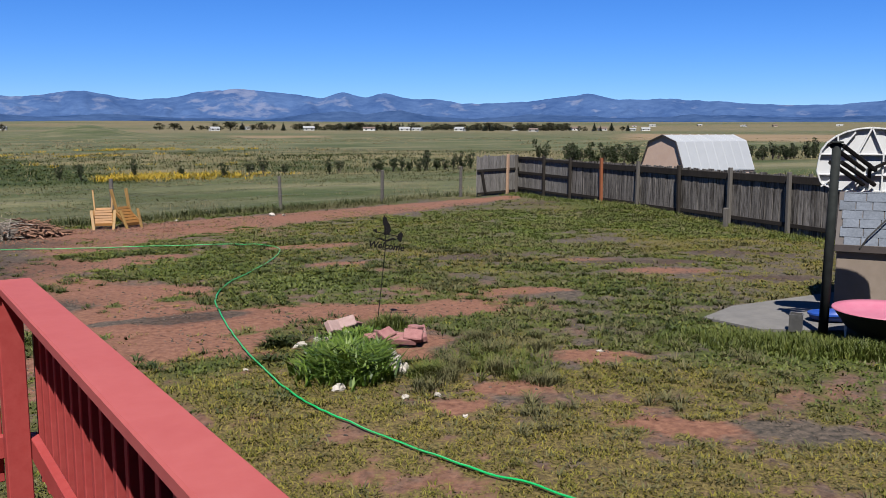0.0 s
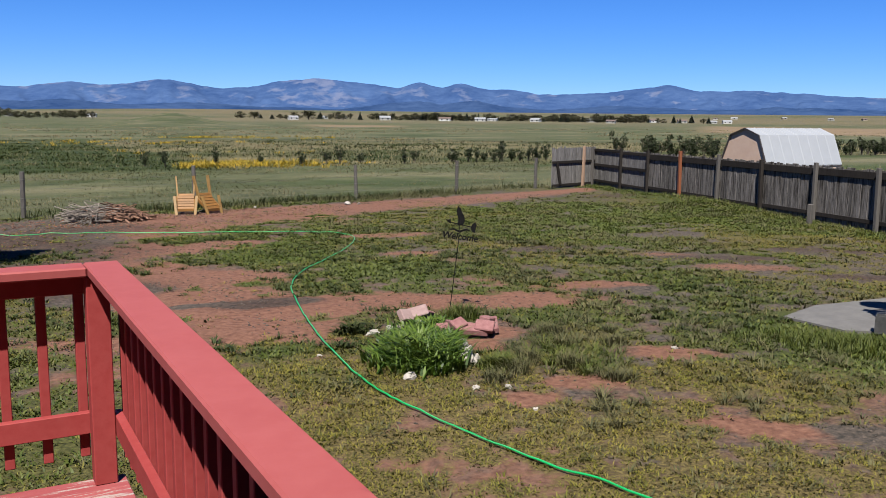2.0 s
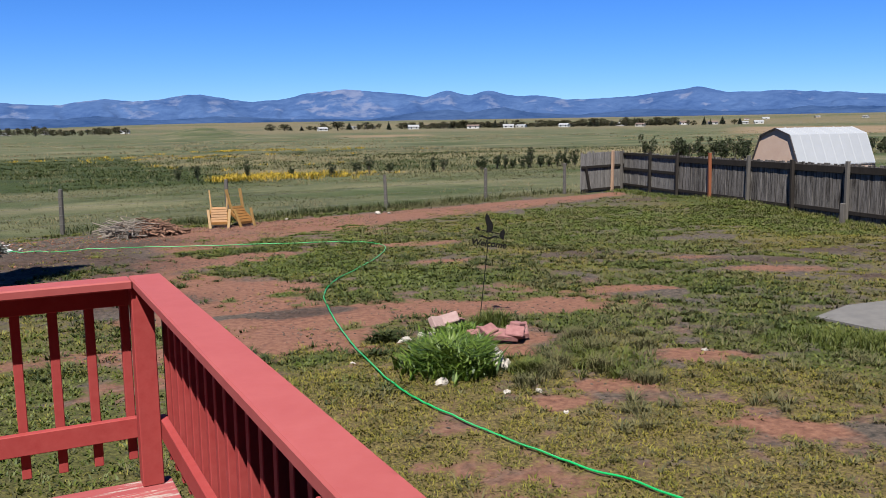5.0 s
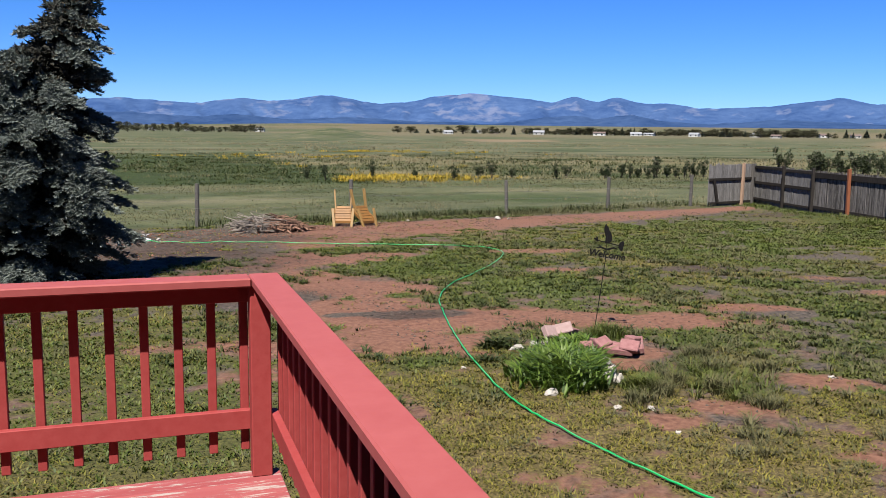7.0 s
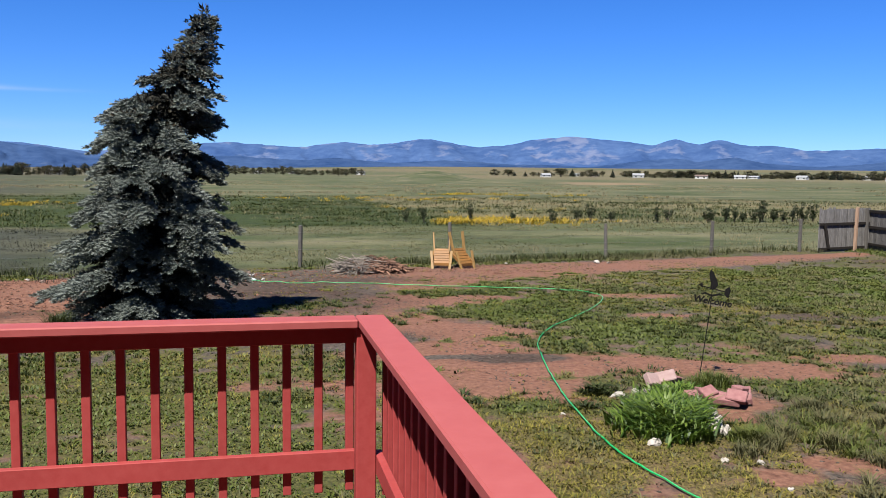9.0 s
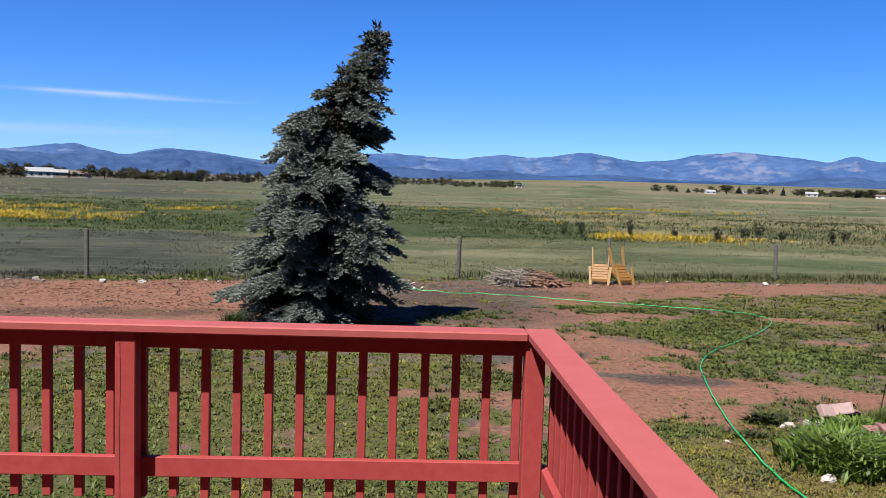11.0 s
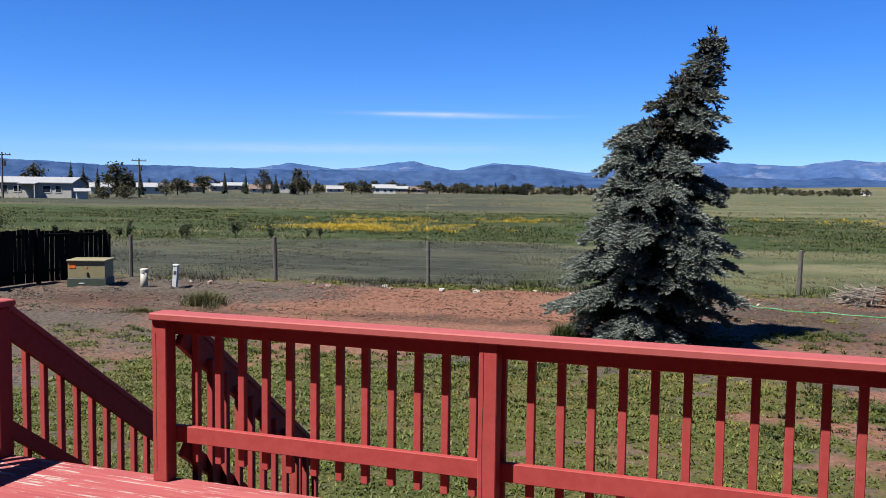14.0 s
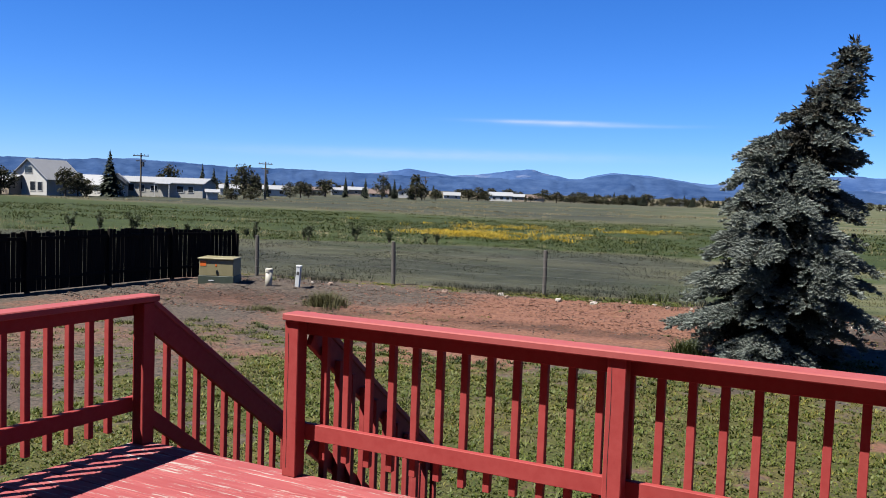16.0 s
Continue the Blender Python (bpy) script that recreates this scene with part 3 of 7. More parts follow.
def covers(x, y):
    """Grass cover, redness of bare dirt, lushness, field and tan field at each place."""
    n1, n2, n3 = fbm(x * 0.45, y * 0.45, 1), fbm(x * 1.7, y * 1.7, 2), fbm(x * 5.5, y * 5.5, 3)
    wy = wire_y(x)
    grass = 0.62 + 0.7 * (n1 - 0.5) + 1.2 * (n2 - 0.5) + 1.7 * (n3 - 0.5)
    # golden and thin close by, greener beyond
    near = 1 - ramp(np.hypot(x - 4.0, (y - 4.5) * 0.9), 2.8, 4.6)
    lush = 0.50 - 0.45 * near + 0.8 * (fbm(x * 0.3, y * 0.3, 8) - 0.5)
    red = 0.40 + 0.9 * (fbm(x * 0.35, y * 0.35, 11) - 0.5)
    red = red - 0.45 * ramp(x, 8.5, 11.5) * ramp(y, 7, 10)
    red = red - 0.40 * ramp(x, -2.5, -1.0) * ramp(3.4 - x, 0, 1.5) * ramp(y, 12.5, 14.0)
    for q in BARE:
        b = blob(x, y, *q)
        grass, red = grass - 0.75 * b, red + 0.55 * b
    for q in GREYBARE:
        b = blob(x, y, *q)
        grass, red = grass - 0.62 * b, red - 0.35 * b
    b = blob(x, y, 3.9, 12.45, 0.9, 0.32, -8) + blob(x, y, 2.9, 12.75, 0.5, 0.2, 0)
    grass, red = grass - 0.6 * b, red - 1.6 * b
    for q in GREEN:
        b = blob(x, y, *q)
        grass, lush = grass + 0.42 * b, lush + 0.40 * b
    for q in HOARY:
        b = blob(x, y, *q)
        grass, lush = grass + 0.10 * b, lush - 0.25 * b
    grass = grass + 0.14 * near
    lawn = ramp(2.4 - x, 0.0, 2.0) * (1 - ramp(y, 12.0, 14.5)) * ramp(x + 1.2 * (n2 - 0.5), -10.0, -9.2)
    grass = grass - 0.35 * ramp(-x, 9.2, 10.2)
    grass = grass * (1 - 0.75 * lawn) + lawn * (0.66 + 0.6 * (n2 - 0.5) + 0.8 * (n3 - 0.5))
    lush = lush * (1 - 0.75 * lawn) + lawn * (0.36 + 0.5 * (fbm(x * 0.6, y * 0.6, 9) - 0.5))
    for q in ((1.0, 9.6, 0.8, 0.5, 10), (0.2, 11.4, 1.0, 0.5, 0), (1.7, 8.2, 0.5, 0.4, 20), (1.6, 10.9, 0.9, 0.5, -10)):
        b = blob(x, y, *q)
        grass, red = grass - 0.55 * b, red + 0.3 * b
    # tilled strip along the wire fence, wide in the west, thin in the east
    wide = np.interp(x, [-20, -14, -8, -2, 3, 8, 14, 19, 23], [9.0, 8.2, 7.6, 6.9, 5.2, 3.0, 2.6, 1.9, 1.0])
    back = wy - 1.0
    strip = ramp(y, back - wide - 0.8 + 1.4 * (n2 - 0.5), back - wide + 0.6) * (1 - ramp(y, back - 0.35 + 0.8 * (n2 - 0.5), back + 0.35))
    strip = strip * ramp(24.0 - x, 0, 2.0)
    grass = grass - strip * (0.62 + 0.35 * (n3 - 0.3))
    red = red + strip * (0.46 - 0.45 * ramp(-x, 8, 14) + 0.35 * ramp(x, 8.5, 11.5)) - 0.12 * ramp(-x, 8, 11) - 0.55 * strip * ramp(x, -2.5, -1.0) * ramp(4.4 - x, 0, 1.5)
    field = ramp(y, wy - 0.5, wy + 0.8)
    field = np.maximum(field, np.maximum(ramp(x, 24.5, 26.0), ramp(-x, 19.3, 20.3)))
    field = np.maximum(field, ramp(-y, 4.0, 7.0))
    lush = np.where(field > 0.5, rank(x, y), lush)
    red = np.where(field > 0.5, dryness(x, y), red)
    az = np.degrees(np.arctan2(x, y))
    r = np.hypot(x, y)
    tan = ramp(az, 45.0, 46.5) * ramp(r, 215, 250) * (1 - ramp(r, 520, 640))
    tan = np.maximum(tan, ramp(az, 19.5, 21.5) * (1 - ramp(az, 25.5, 27)) * ramp(r, 290, 315) * (1 - ramp(r, 350, 375)))
    tan = np.maximum(tan, 0.45 * ramp(r, 260, 900) * ramp(fbm(x * 0.004, y * 0.0022, 31), 0.36, 0.60))
    damp = sum(blob(x, y, *q) for q in MOIST) * (0.65 + 0.9 * (n2 - 0.5))
    tan = np.where(field > 0.5, tan, damp)
    return np.clip(grass, 0, 1), np.clip(red, 0, 1), np.clip(lush, 0, 1), field, np.clip(tan, 0, 1)


def height(x, y):
    """The ground's height: level in the yard, rising slowly to the foot of the mountains."""
    r = np.hypot(x, y)
    az = np.degrees(np.arctan2(x, y))
    east = 0.35 + 0.65 * ramp(az, -8, 14)
    z = np.interp(r, [0, 300, 700, 1200, 2000, 3600, 4400], [0, 0, 0.2, 1.6, 9.0, 34.0, 44.0]) * east
    near = 1 - ramp(r, 60, 120)
    z = z + near * (0.05 * (fbm(x * 0.8, y * 0.8, 21) - 0.5) + 0.035 * (fbm(x * 4.0, y * 4.0, 22, 3) - 0.5))
    wy = wire_y(x)
    tilled = ramp(y, wy - 8.5, wy - 6.5) * (1 - ramp(y, wy - 1.6, wy - 0.8)) * ramp(4.0 - x, 0, 4.0) * ramp(x, -20, -18)
    z = z + tilled * 0.16 * (fbm(x * 3.2, y * 6.5, 23, 3) - 0.5)
    side = (x - PLANK_A[0]) * PLANK_D[1] - (y - PLANK_A[1]) * PLANK_D[0]
    along = (x - PLANK_A[0]) * PLANK_D[0] + (y - PLANK_A[1]) * PLANK_D[1]
    z = z + 0.20 * np.exp(-((side + 0.2) / 1.3) ** 2) * np.exp(-((along - 7.5) / 3.2) ** 2)
    rough = ramp(r, 45, 90) * (1 - ramp(r, 900, 1500))
    z = z + 4.5 * np.exp(-((az - 11.8) / 2.4) ** 2) * np.exp(-((r - 390) / 70) ** 2)
    return z + rough * 1.0 * (fbm(x * 0.02, y * 0.02, 24) - 0.5) * ramp(r, 60, 260)


def axis(lo, hi, fine, far_lo, far_hi):
    """Steps that are fine from lo to hi and widen beyond."""
    out = list(np.arange(lo, hi + fine / 2, fine))
    s, p = fine, hi
    while p < far_hi:
        s = min(s * 1.085, 160)
        p += s
        out.append(p)
    s, p, low = fine, lo, []
    while p > far_lo:
        s = min(s * 1.085, 160)
        p -= s
        low.append(p)
    return np.array(low[::-1] + out)


gx, gy = axis(-19.0, 24.0, 0.14, -4900, 4900), axis(3.0, 29.0, 0.14, -900, 4700)
GX, GY = np.meshgrid(gx, gy)
fx_, fy_ = GX.ravel(), GY.ravel()
gv = np.stack([fx_, fy_, height(fx_, fy_)], 1)
nx_, ny_ = len(gx), len(gy)
q0 = (np.arange(ny_ - 1)[:, None] * nx_ + np.arange(nx_ - 1)[None, :]).ravel()
ground_mesh = mesh_np("ground", gv, np.stack([q0, q0 + 1, q0 + nx_ + 1, q0 + nx_], 1), GROUND)
ground_mesh.polygons.foreach_set("use_smooth", [True] * len(ground_mesh.polygons))
cov = covers(fx_, fy_)
at_c = ground_mesh.color_attributes.new("cover", "FLOAT_COLOR", "POINT")
at_c.data.foreach_set("color", np.stack([cov[0], cov[1], cov[2], cov[4]], 1).astype(np.float32).ravel())
at_f = ground_mesh.attributes.new("field", "FLOAT", "POINT")
at_f.data.foreach_set("value", cov[3].astype(np.float32))
tagged(new("ground", ground_mesh), "patchy yard of red dirt and thin grass running into open fields", "ground", kind="structure")


# ---- mountains ----
def range_of_hills(name, label, r0, depth, crest_at, seed, rough, material, rocky):
    """A range seen far off: crest heights in degrees by bearing, laid on a strip of the circle."""
    az = np.radians(np.linspace(-78, 84, 1100))
    rows = np.linspace(0, 1, 44)
    A, K = np.meshgrid(az, rows)
    deg = np.degrees(A)
    b = np.array([c[0] for c in crest_at], float)
    h = np.array([c[1] for c in crest_at], float)
    # rounded between the crests
    t = sum(np.interp(deg + o, b, h) for o in (-0.4, -0.15, 0, 0.15, 0.4)) / 5
    crest = t + rough * (fbm(deg * 1.6, deg * 0 + seed, seed, 5) - 0.5)
    R = r0 + depth * K
    top = np.tan(np.radians(crest)) * (r0 + depth * 0.8) + 2.8
    foot = height(np.sin(A) * r0, np.cos(A) * r0) - 3
    bend = 1.2 * fbm(deg * 0.4, K * 2.5, seed + 5, 3)
    gully = 1 - np.abs(2 * fbm(deg * 0.55 + bend, K * 1.6 + seed, seed + 3, 5) - 1) * 2.2
    spur = fbm(deg * 1.9 + bend, K * 3.0 + seed, seed + 4, 5)
    prof = np.where(K < 0.8, (K / 0.8) ** 0.8, 1 - (K - 0.8) * 2.2)
    ridge = prof * (1 - (0.8 - np.minimum(K, 0.8)) * (0.75 * np.clip(gully, 0, 1) + 0.55 * spur) * 0.8)
    z = foot + (top - foot) * ridge
    v = np.stack([np.sin(A) * R, np.cos(A) * R, z], -1).reshape(-1, 3)
    nx = len(az)
    q = (np.arange(43)[:, None] * nx + np.arange(nx - 1)[None, :]).ravel()
    me = mesh_np(name, v, np.stack([q, q + 1, q + nx + 1, q + nx], 1), material)
    me.polygons.foreach_set("use_smooth", [True] * len(me.polygons))
    bare = 0.7 * ramp(fbm(deg * 0.8, K * 5.0, seed + 8), 0.52, 0.74) + 0.45 * np.exp(-((deg - 20.5) / 3.2) ** 2) * ramp(K, 0.1, 0.5) + 0.35 * np.exp(-((deg - 43) / 2.5) ** 2) * ramp(K, 0.3, 0.7)
    at = me.attributes.new("open", "FLOAT", "POINT")
    at.data.foreach_set("value", np.clip(bare * rocky, 0, 1).astype(np.float32).ravel())
    tagged(new(name, me), label, "mountains", kind="structure")


CRESTS = [(-78, 1.0), (-60, 1.1), (-52, 1.05), (-46, 1.5), (-40, 1.22), (-33, 1.1), (-30.6, 1.2), (-28.6, 1.58), (-26, 1.2), (-24.5, 1.28), (-20.6, 1.82), (-19.4, 1.45), (-17.7, 1.22),
          (-15.4, 1.74), (-12.3, 1.52), (-9.6, 1.15), (-5, 1.6), (-1.2, 1.92), (3.2, 1.62), (6.2, 2.06), (7.9, 1.82), (11.4, 2.31), (14.8, 1.8), (16.6, 1.9), (18.5, 2.32), (21, 2.58),
          (24.6, 2.2), (26, 1.96), (27.4, 2.44), (28.9, 2.03), (30, 2.37), (32, 1.9), (33.2, 2.02), (35.3, 1.65), (39.3, 1.82), (41.6, 2.07), (43.35, 2.36), (45, 1.92),
          (48.6, 1.93), (51.8, 1.72), (54.6, 1.55), (58, 1.5), (59.8, 1.7), (66, 1.8), (84, 1.3)]
range_of_hills("backdrop_mountains", "far mountain range painted haze blue, with pale open rock", 3900, 700, CRESTS, 3, 0.13, MOUNTAIN, 1.0)
FOOTHILLS = [(-78, 1.1), (-56, 1.25), (-50, 1.3), (-46, 1.45), (-40, 1.2), (-36, 1.25), (-30, 1.1), (-26, 1.15), (-21, 1.12), (-17.7, 1.15), (-15.4, 1.66), (-12.3, 1.46), (-9.6, 1.0), (-5, 0.85), (-1, 1.05), (3, 0.8),
             (6, 1.0), (9, 0.7), (13, 0.95), (16, 0.7), (22, 0.6), (27, 1.2), (29, 0.95), (31, 1.3), (33, 0.85), (36, 0.7), (40, 1.0), (46, 0.75), (50, 0.95), (56, 0.8), (65, 0.9), (84, 0.9)]
range_of_hills("backdrop_foothills", "forested foothills painted dark haze blue below the mountains", 3500, 380, FOOTHILLS, 9, 0.16, FOOTHILL, 0.5)

# ---- the deck ----
D = 1.26  # deck floor above the yard
X0, X1, Y0, Y1 = -4.36, 0.53, -1.7, 3.72
deck = thing("deck", (-2, 1, 0), "raised wooden deck painted red, paint flaking to bare wood", "deck")
y = Y1
rng = random.Random(4)
while y > Y0 + 0.1:
    w = 0.138
    bar("deck_board", (X0, y - w, D - 0.036 - rng.uniform(0, 0.0015)), (X1, y, D - rng.uniform(0, 0.0015)), DECK, deck, 0.004)
    y -= w + 0.006
for a, b in (((X0, Y1 - 0.042, D - 0.24), (X1, Y1 - 0.004, D - 0.04)), ((X0, Y0, D - 0.24), (X0 + 0.038, Y1 - 0.046, D - 0.04)), ((X1 - 0.038, Y0, D - 0.24), (X1, Y1 - 0.046, D - 0.04))):
    bar("rim_joist", a, b, RED, deck)
for px in (X0 + 0.1, -1.9, X1 - 0.19):
    for py in (3.4, 0.8):
        bar("support_post", (px, py, -0.1), (px + 0.089, py + 0.089, D - 0.042), RED, deck)


def post(name, x, y, parent, top=0.870, bottom=0.0):
    return bar(name, (x, y, D + bottom), (x + 0.089, y + 0.089, D + top), RED, parent, 0.004)


PITCH = 0.1425
# front railing: posts inside, rails behind them, balusters outside the rails, a broad cap on top
front = thing("deck_railing", (-1.4, 3.7, D), "red painted deck railing with square balusters and broad cap", "railing", "deck railings")
for px in (-3.212, -1.403, 0.402):
    post("post", px, 3.633, front)
bar("top_rail", (-3.212, 3.723, D + 0.786), (0.490, 3.760, D + 0.869), RED, front)
bar("bottom_rail", (-3.212, 3.723, D + 0.195), (0.490, 3.760, D + 0.286), RED, front)
bar("cap", (-3.216, 3.608, D + 0.871), (0.407, 3.747, D + 0.910), RED_CAP, front, 0.006)
px = -3.053
while px < 0.40:
    bar("baluster", (px, 3.761, D + 0.084 + rng.uniform(-0.004, 0.004)), (px + 0.038, 3.799, D + 0.868), RED, front)
    px += PITCH
for cx_, z0_, z1_ in ((-1.380, 0.02, 0.85), (-3.186, 0.05, 0.80)):
    crack = Mesh()
    pts_ = [(cx_ + 0.0022 * math.sin(k * 0.9) + 0.0008 * math.sin(k * 5.3), 3.6316, D + z0_ + (z1_ - z0_) * k / 12) for k in range(13)]
    for p_, q_ in zip(pts_[:-1], pts_[1:]):
        crack.quad([(p_[0] - 0.0010, p_[1], p_[2]), (p_[0] + 0.0010, p_[1], p_[2]), (q_[0] + 0.0010, q_[1], q_[2]), (q_[0] - 0.0010, q_[1], q_[2])])
    hang("drying_crack", crack.data("drying_crack", BLACKMARK), front, label="dark drying crack in a post")
# side railing, running back past the camera
side_r = thing("deck_railing", (0.45, 1.5, D), "red painted deck railing running back to the house", "railing", "deck railings")
for py in (1.19, -1.25):
    post("post", 0.402, py, side_r)
bar("top_rail", (0.492, Y0, D + 0.786), (0.527, 3.721, D + 0.869), RED, side_r)
bar("bottom_rail", (0.492, Y0, D + 0.195), (0.527, 3.721, D + 0.286), RED, side_r)
bar("cap", (0.409, Y0, D + 0.871), (0.543, 3.747, D + 0.910), RED_CAP, side_r, 0.006)
py = 3.712
while py > Y0:
    bar("baluster", (0.528, py - 0.038, D + 0.084 + rng.uniform(-0.004, 0.004)), (0.566, py, D + 0.868), RED, side_r)
    py -= PITCH
# west railing
side_l = thing("deck_railing", (-4.3, 1.5, D), "red painted deck railing on the stair side, shaded inside", "railing", "deck railings")
for py in (3.633, 1.83, 0.03):
    post("post", -4.341, py, side_l)
bar("top_rail", (-4.379, Y0, D + 0.786), (-4.342, 3.722, D + 0.873), RED, side_l)
bar("bottom_rail", (-4.379, Y0, D + 0.195), (-4.342, 3.722, D + 0.286), RED, side_l)
bar("cap", (-4.37, Y0, D + 0.875), (-4.23, 3.747, D + 0.914), RED_CAP, side_l, 0.006)
py = 3.52
while py > Y0:
    bar("baluster", (-4.418, py - 0.038, D + 0.084), (-4.380, py, D + 0.868), RED, side_l)
    py -= PITCH

# stairs down to the lawn
RISE, RUN, SL = 0.18, 0.245, 0.18 / 0.245
stairs = thing("deck_stairs", (-3.7, 4.6, 0), "red painted wooden stairs down to the lawn", "stairs")
for i in range(1, 7):
    yy, zz = Y1 + (i - 1) * RUN, D - i * RISE
    for k in range(2):
        bar("tread", (-4.25, yy + 0.003 + k * 0.135, zz - 0.036), (-3.19, yy + 0.13 + k * 0.135, zz), DECK, stairs, 0.004)
ang = math.degrees(math.atan(SL))
for sx in (-4.24, -3.72, -3.20):
    ln = math.hypot(6.6 * RUN, 6.6 * RISE)
    slab("stringer", (0.038, ln, 0.25), pose(sx, Y1 + 3.2 * RUN, D - 3.2 * RISE - 0.24, -ang, 0, 0), RED, stairs)


def stair_rail(x, out):
    """A sloping railing beside the stairs; out: the side on which the balusters stand."""
    r = thing("stair_railing", (x, 4.5, 0), "red painted sloping stair railing with square balusters", "railing", "stair railings")
    y_end = 5.16
    drop = lambda yy: D - (yy - 3.70) * SL
    bar("newel_post", (x, y_end, -0.02), (x + 0.089, y_end + 0.089, drop(y_end + 0.04) + 0.84), RED, r, 0.004)
    mid = (3.75 + y_end + 0.16) / 2
    ln = (y_end + 0.16 - 3.75) * math.hypot(1, SL)
    xo = x + (0.108 if out > 0 else -0.019)
    slab("cap", (0.05, ln, 0.036), pose(xo, mid, drop(mid) + 0.935, -ang, 0, 0), RED_CAP, r, 0.006)
    slab("top_rail", (0.037, ln - 0.04, 0.135), pose(xo, mid - 0.01, drop(mid - 0.01) + 0.826, -ang, 0, 0), RED, r)
    slab("bottom_rail", (0.037, ln - 0.1, 0.088), pose(xo, mid - 0.02, drop(mid - 0.02) + 0.20, -ang, 0, 0), RED, r)
    xb = x + (0.128 if out > 0 else -0.077)
    yy = 3.82
    while yy < y_end + 0.1:
        bar("baluster", (xb, yy, drop(yy) + 0.02), (xb + 0.038, yy + 0.038, drop(yy) + 0.80), RED, r)
        yy += PITCH
    return r


stair_rail(-4.341, -1)
stair_rail(-3.224, 1)

# the house wall behind the deck, plain and unseen; its height is set to cut sky light on the rails
wall = tagged(new("wall_house", Mesh().span((-13, Y0 - 0.22, -0.1), (13, Y0 - 0.02, D + 6.4), 0.01).data("wall_house", SIDING)), "unseen plain brown house wall behind the deck, tall to block sky light", "wall", kind="structure")

# ---- grass ----
NR = np.random.RandomState(7)


def blades(name, pts, tall, wide, count, spread, lean, material, label, category, bend=0.5):
    """Tufts of bent grass blades standing at the points: one object of stuff."""
    n = len(pts)
    base = np.repeat(pts, count, 0)
    m = n * count
    a, r = NR.uniform(0, 2 * math.pi, m), np.sqrt(NR.uniform(0, 1, m)) * np.repeat(spread, count)
    bx, by = base[:, 0] + np.cos(a) * r, base[:, 1] + np.sin(a) * r
    h = np.repeat(tall, count) * NR.uniform(0.55, 1.15, m)
    w = np.repeat(wide, count) * NR.uniform(0.7, 1.3, m)
    d = a + NR.uniform(-0.9, 0.9, m)
    tip = h * lean * NR.uniform(0.4, 1.4, m)
    face = d + math.pi / 2 + NR.uniform(-0.6, 0.6, m)
    wx, wy = np.cos(face) * w / 2, np.sin(face) * w / 2
    z = base[:, 2] - 0.01
    mx, my = bx + np.cos(d) * tip * (1 - bend) * 0.6, by + np.sin(d) * tip * (1 - bend) * 0.6
    tx, ty = bx + np.cos(d) * tip, by + np.sin(d) * tip
    v = np.empty((m, 5, 3))
    v[:, 0] = np.stack([bx - wx, by - wy, z], 1)
    v[:, 1] = np.stack([bx + wx, by + wy, z], 1)
    v[:, 2] = np.stack([mx + wx * 0.8, my + wy * 0.8, z + h * 0.6], 1)
    v[:, 3] = np.stack([mx - wx * 0.8, my - wy * 0.8, z + h * 0.6], 1)
    v[:, 4] = np.stack([tx, ty, z + h * (1 - 0.12 * lean)], 1)
    k = np.arange(m)[:, None] * 5
    f = np.concatenate([k + [0, 1, 2], k + [0, 2, 3], k + [3, 2, 4]], 0)
    return tagged(new(name, mesh_np(name, v.reshape(-1, 3), f, material)), label, category, kind="stuff")


def scatter(n, x0, x1, y0, y1):
    x, y = NR.uniform(x0, x1, n), NR.uniform(y0, y1, n)
    return x, y


def seated(x, y, keep):
    x, y = x[keep], y[keep]
    return np.stack([x, y, height(x, y)], 1)


def in_view(x, y):
    """Places between the two furthest bearings of the walk."""
    az = np.degrees(np.arctan2(x + 0.2, y + 0.2))
    return (az > -57) & (az < 64)


def off_limits(x, y):
    """The deck, its stairs, the slab and the hut, where no grass grows."""
    deckish = (x > X0 - 0.1) & (x < X1 + 0.1) & (y < Y1 + 0.05)
    steps = (x > -4.4) & (x < -3.1) & (y < 5.3)
    slabbed = (x > 10.2) & (x < 16) & (y > 7.0) & (y < 8.6)
    return deckish | steps | slabbed


def lawn_layer(name, n, r0, r1, tall, wide, count, material, label, pick):
    """Grass of one kind over the yard between two distances from the deck corner."""
    x, y = scatter(n, -19, 24, 2.5, 28)
    g, red, lush, field, tan = covers(x, y)
    r = np.hypot(x - 0.3, y)
    keep = pick(x, y, g, lush) & (r > r0) & (r < r1) & in_view(x, y) & ~off_limits(x, y) & (field < 0.5)
    p = seated(x, y, keep)
    rr = r[keep]
    k = 0.55 + 0.6 * NR.uniform(0, 1, len(p)) * (0.5 + g[keep])
    return blades(name, p, tall * k, wide * (0.7 + rr / 16), count, 0.03 + rr * 0.004, 1.15, material, label, "grass")


def chance(v, lo, hi):
    return NR.uniform(0, 1, len(v)) < ramp(v, lo, hi)


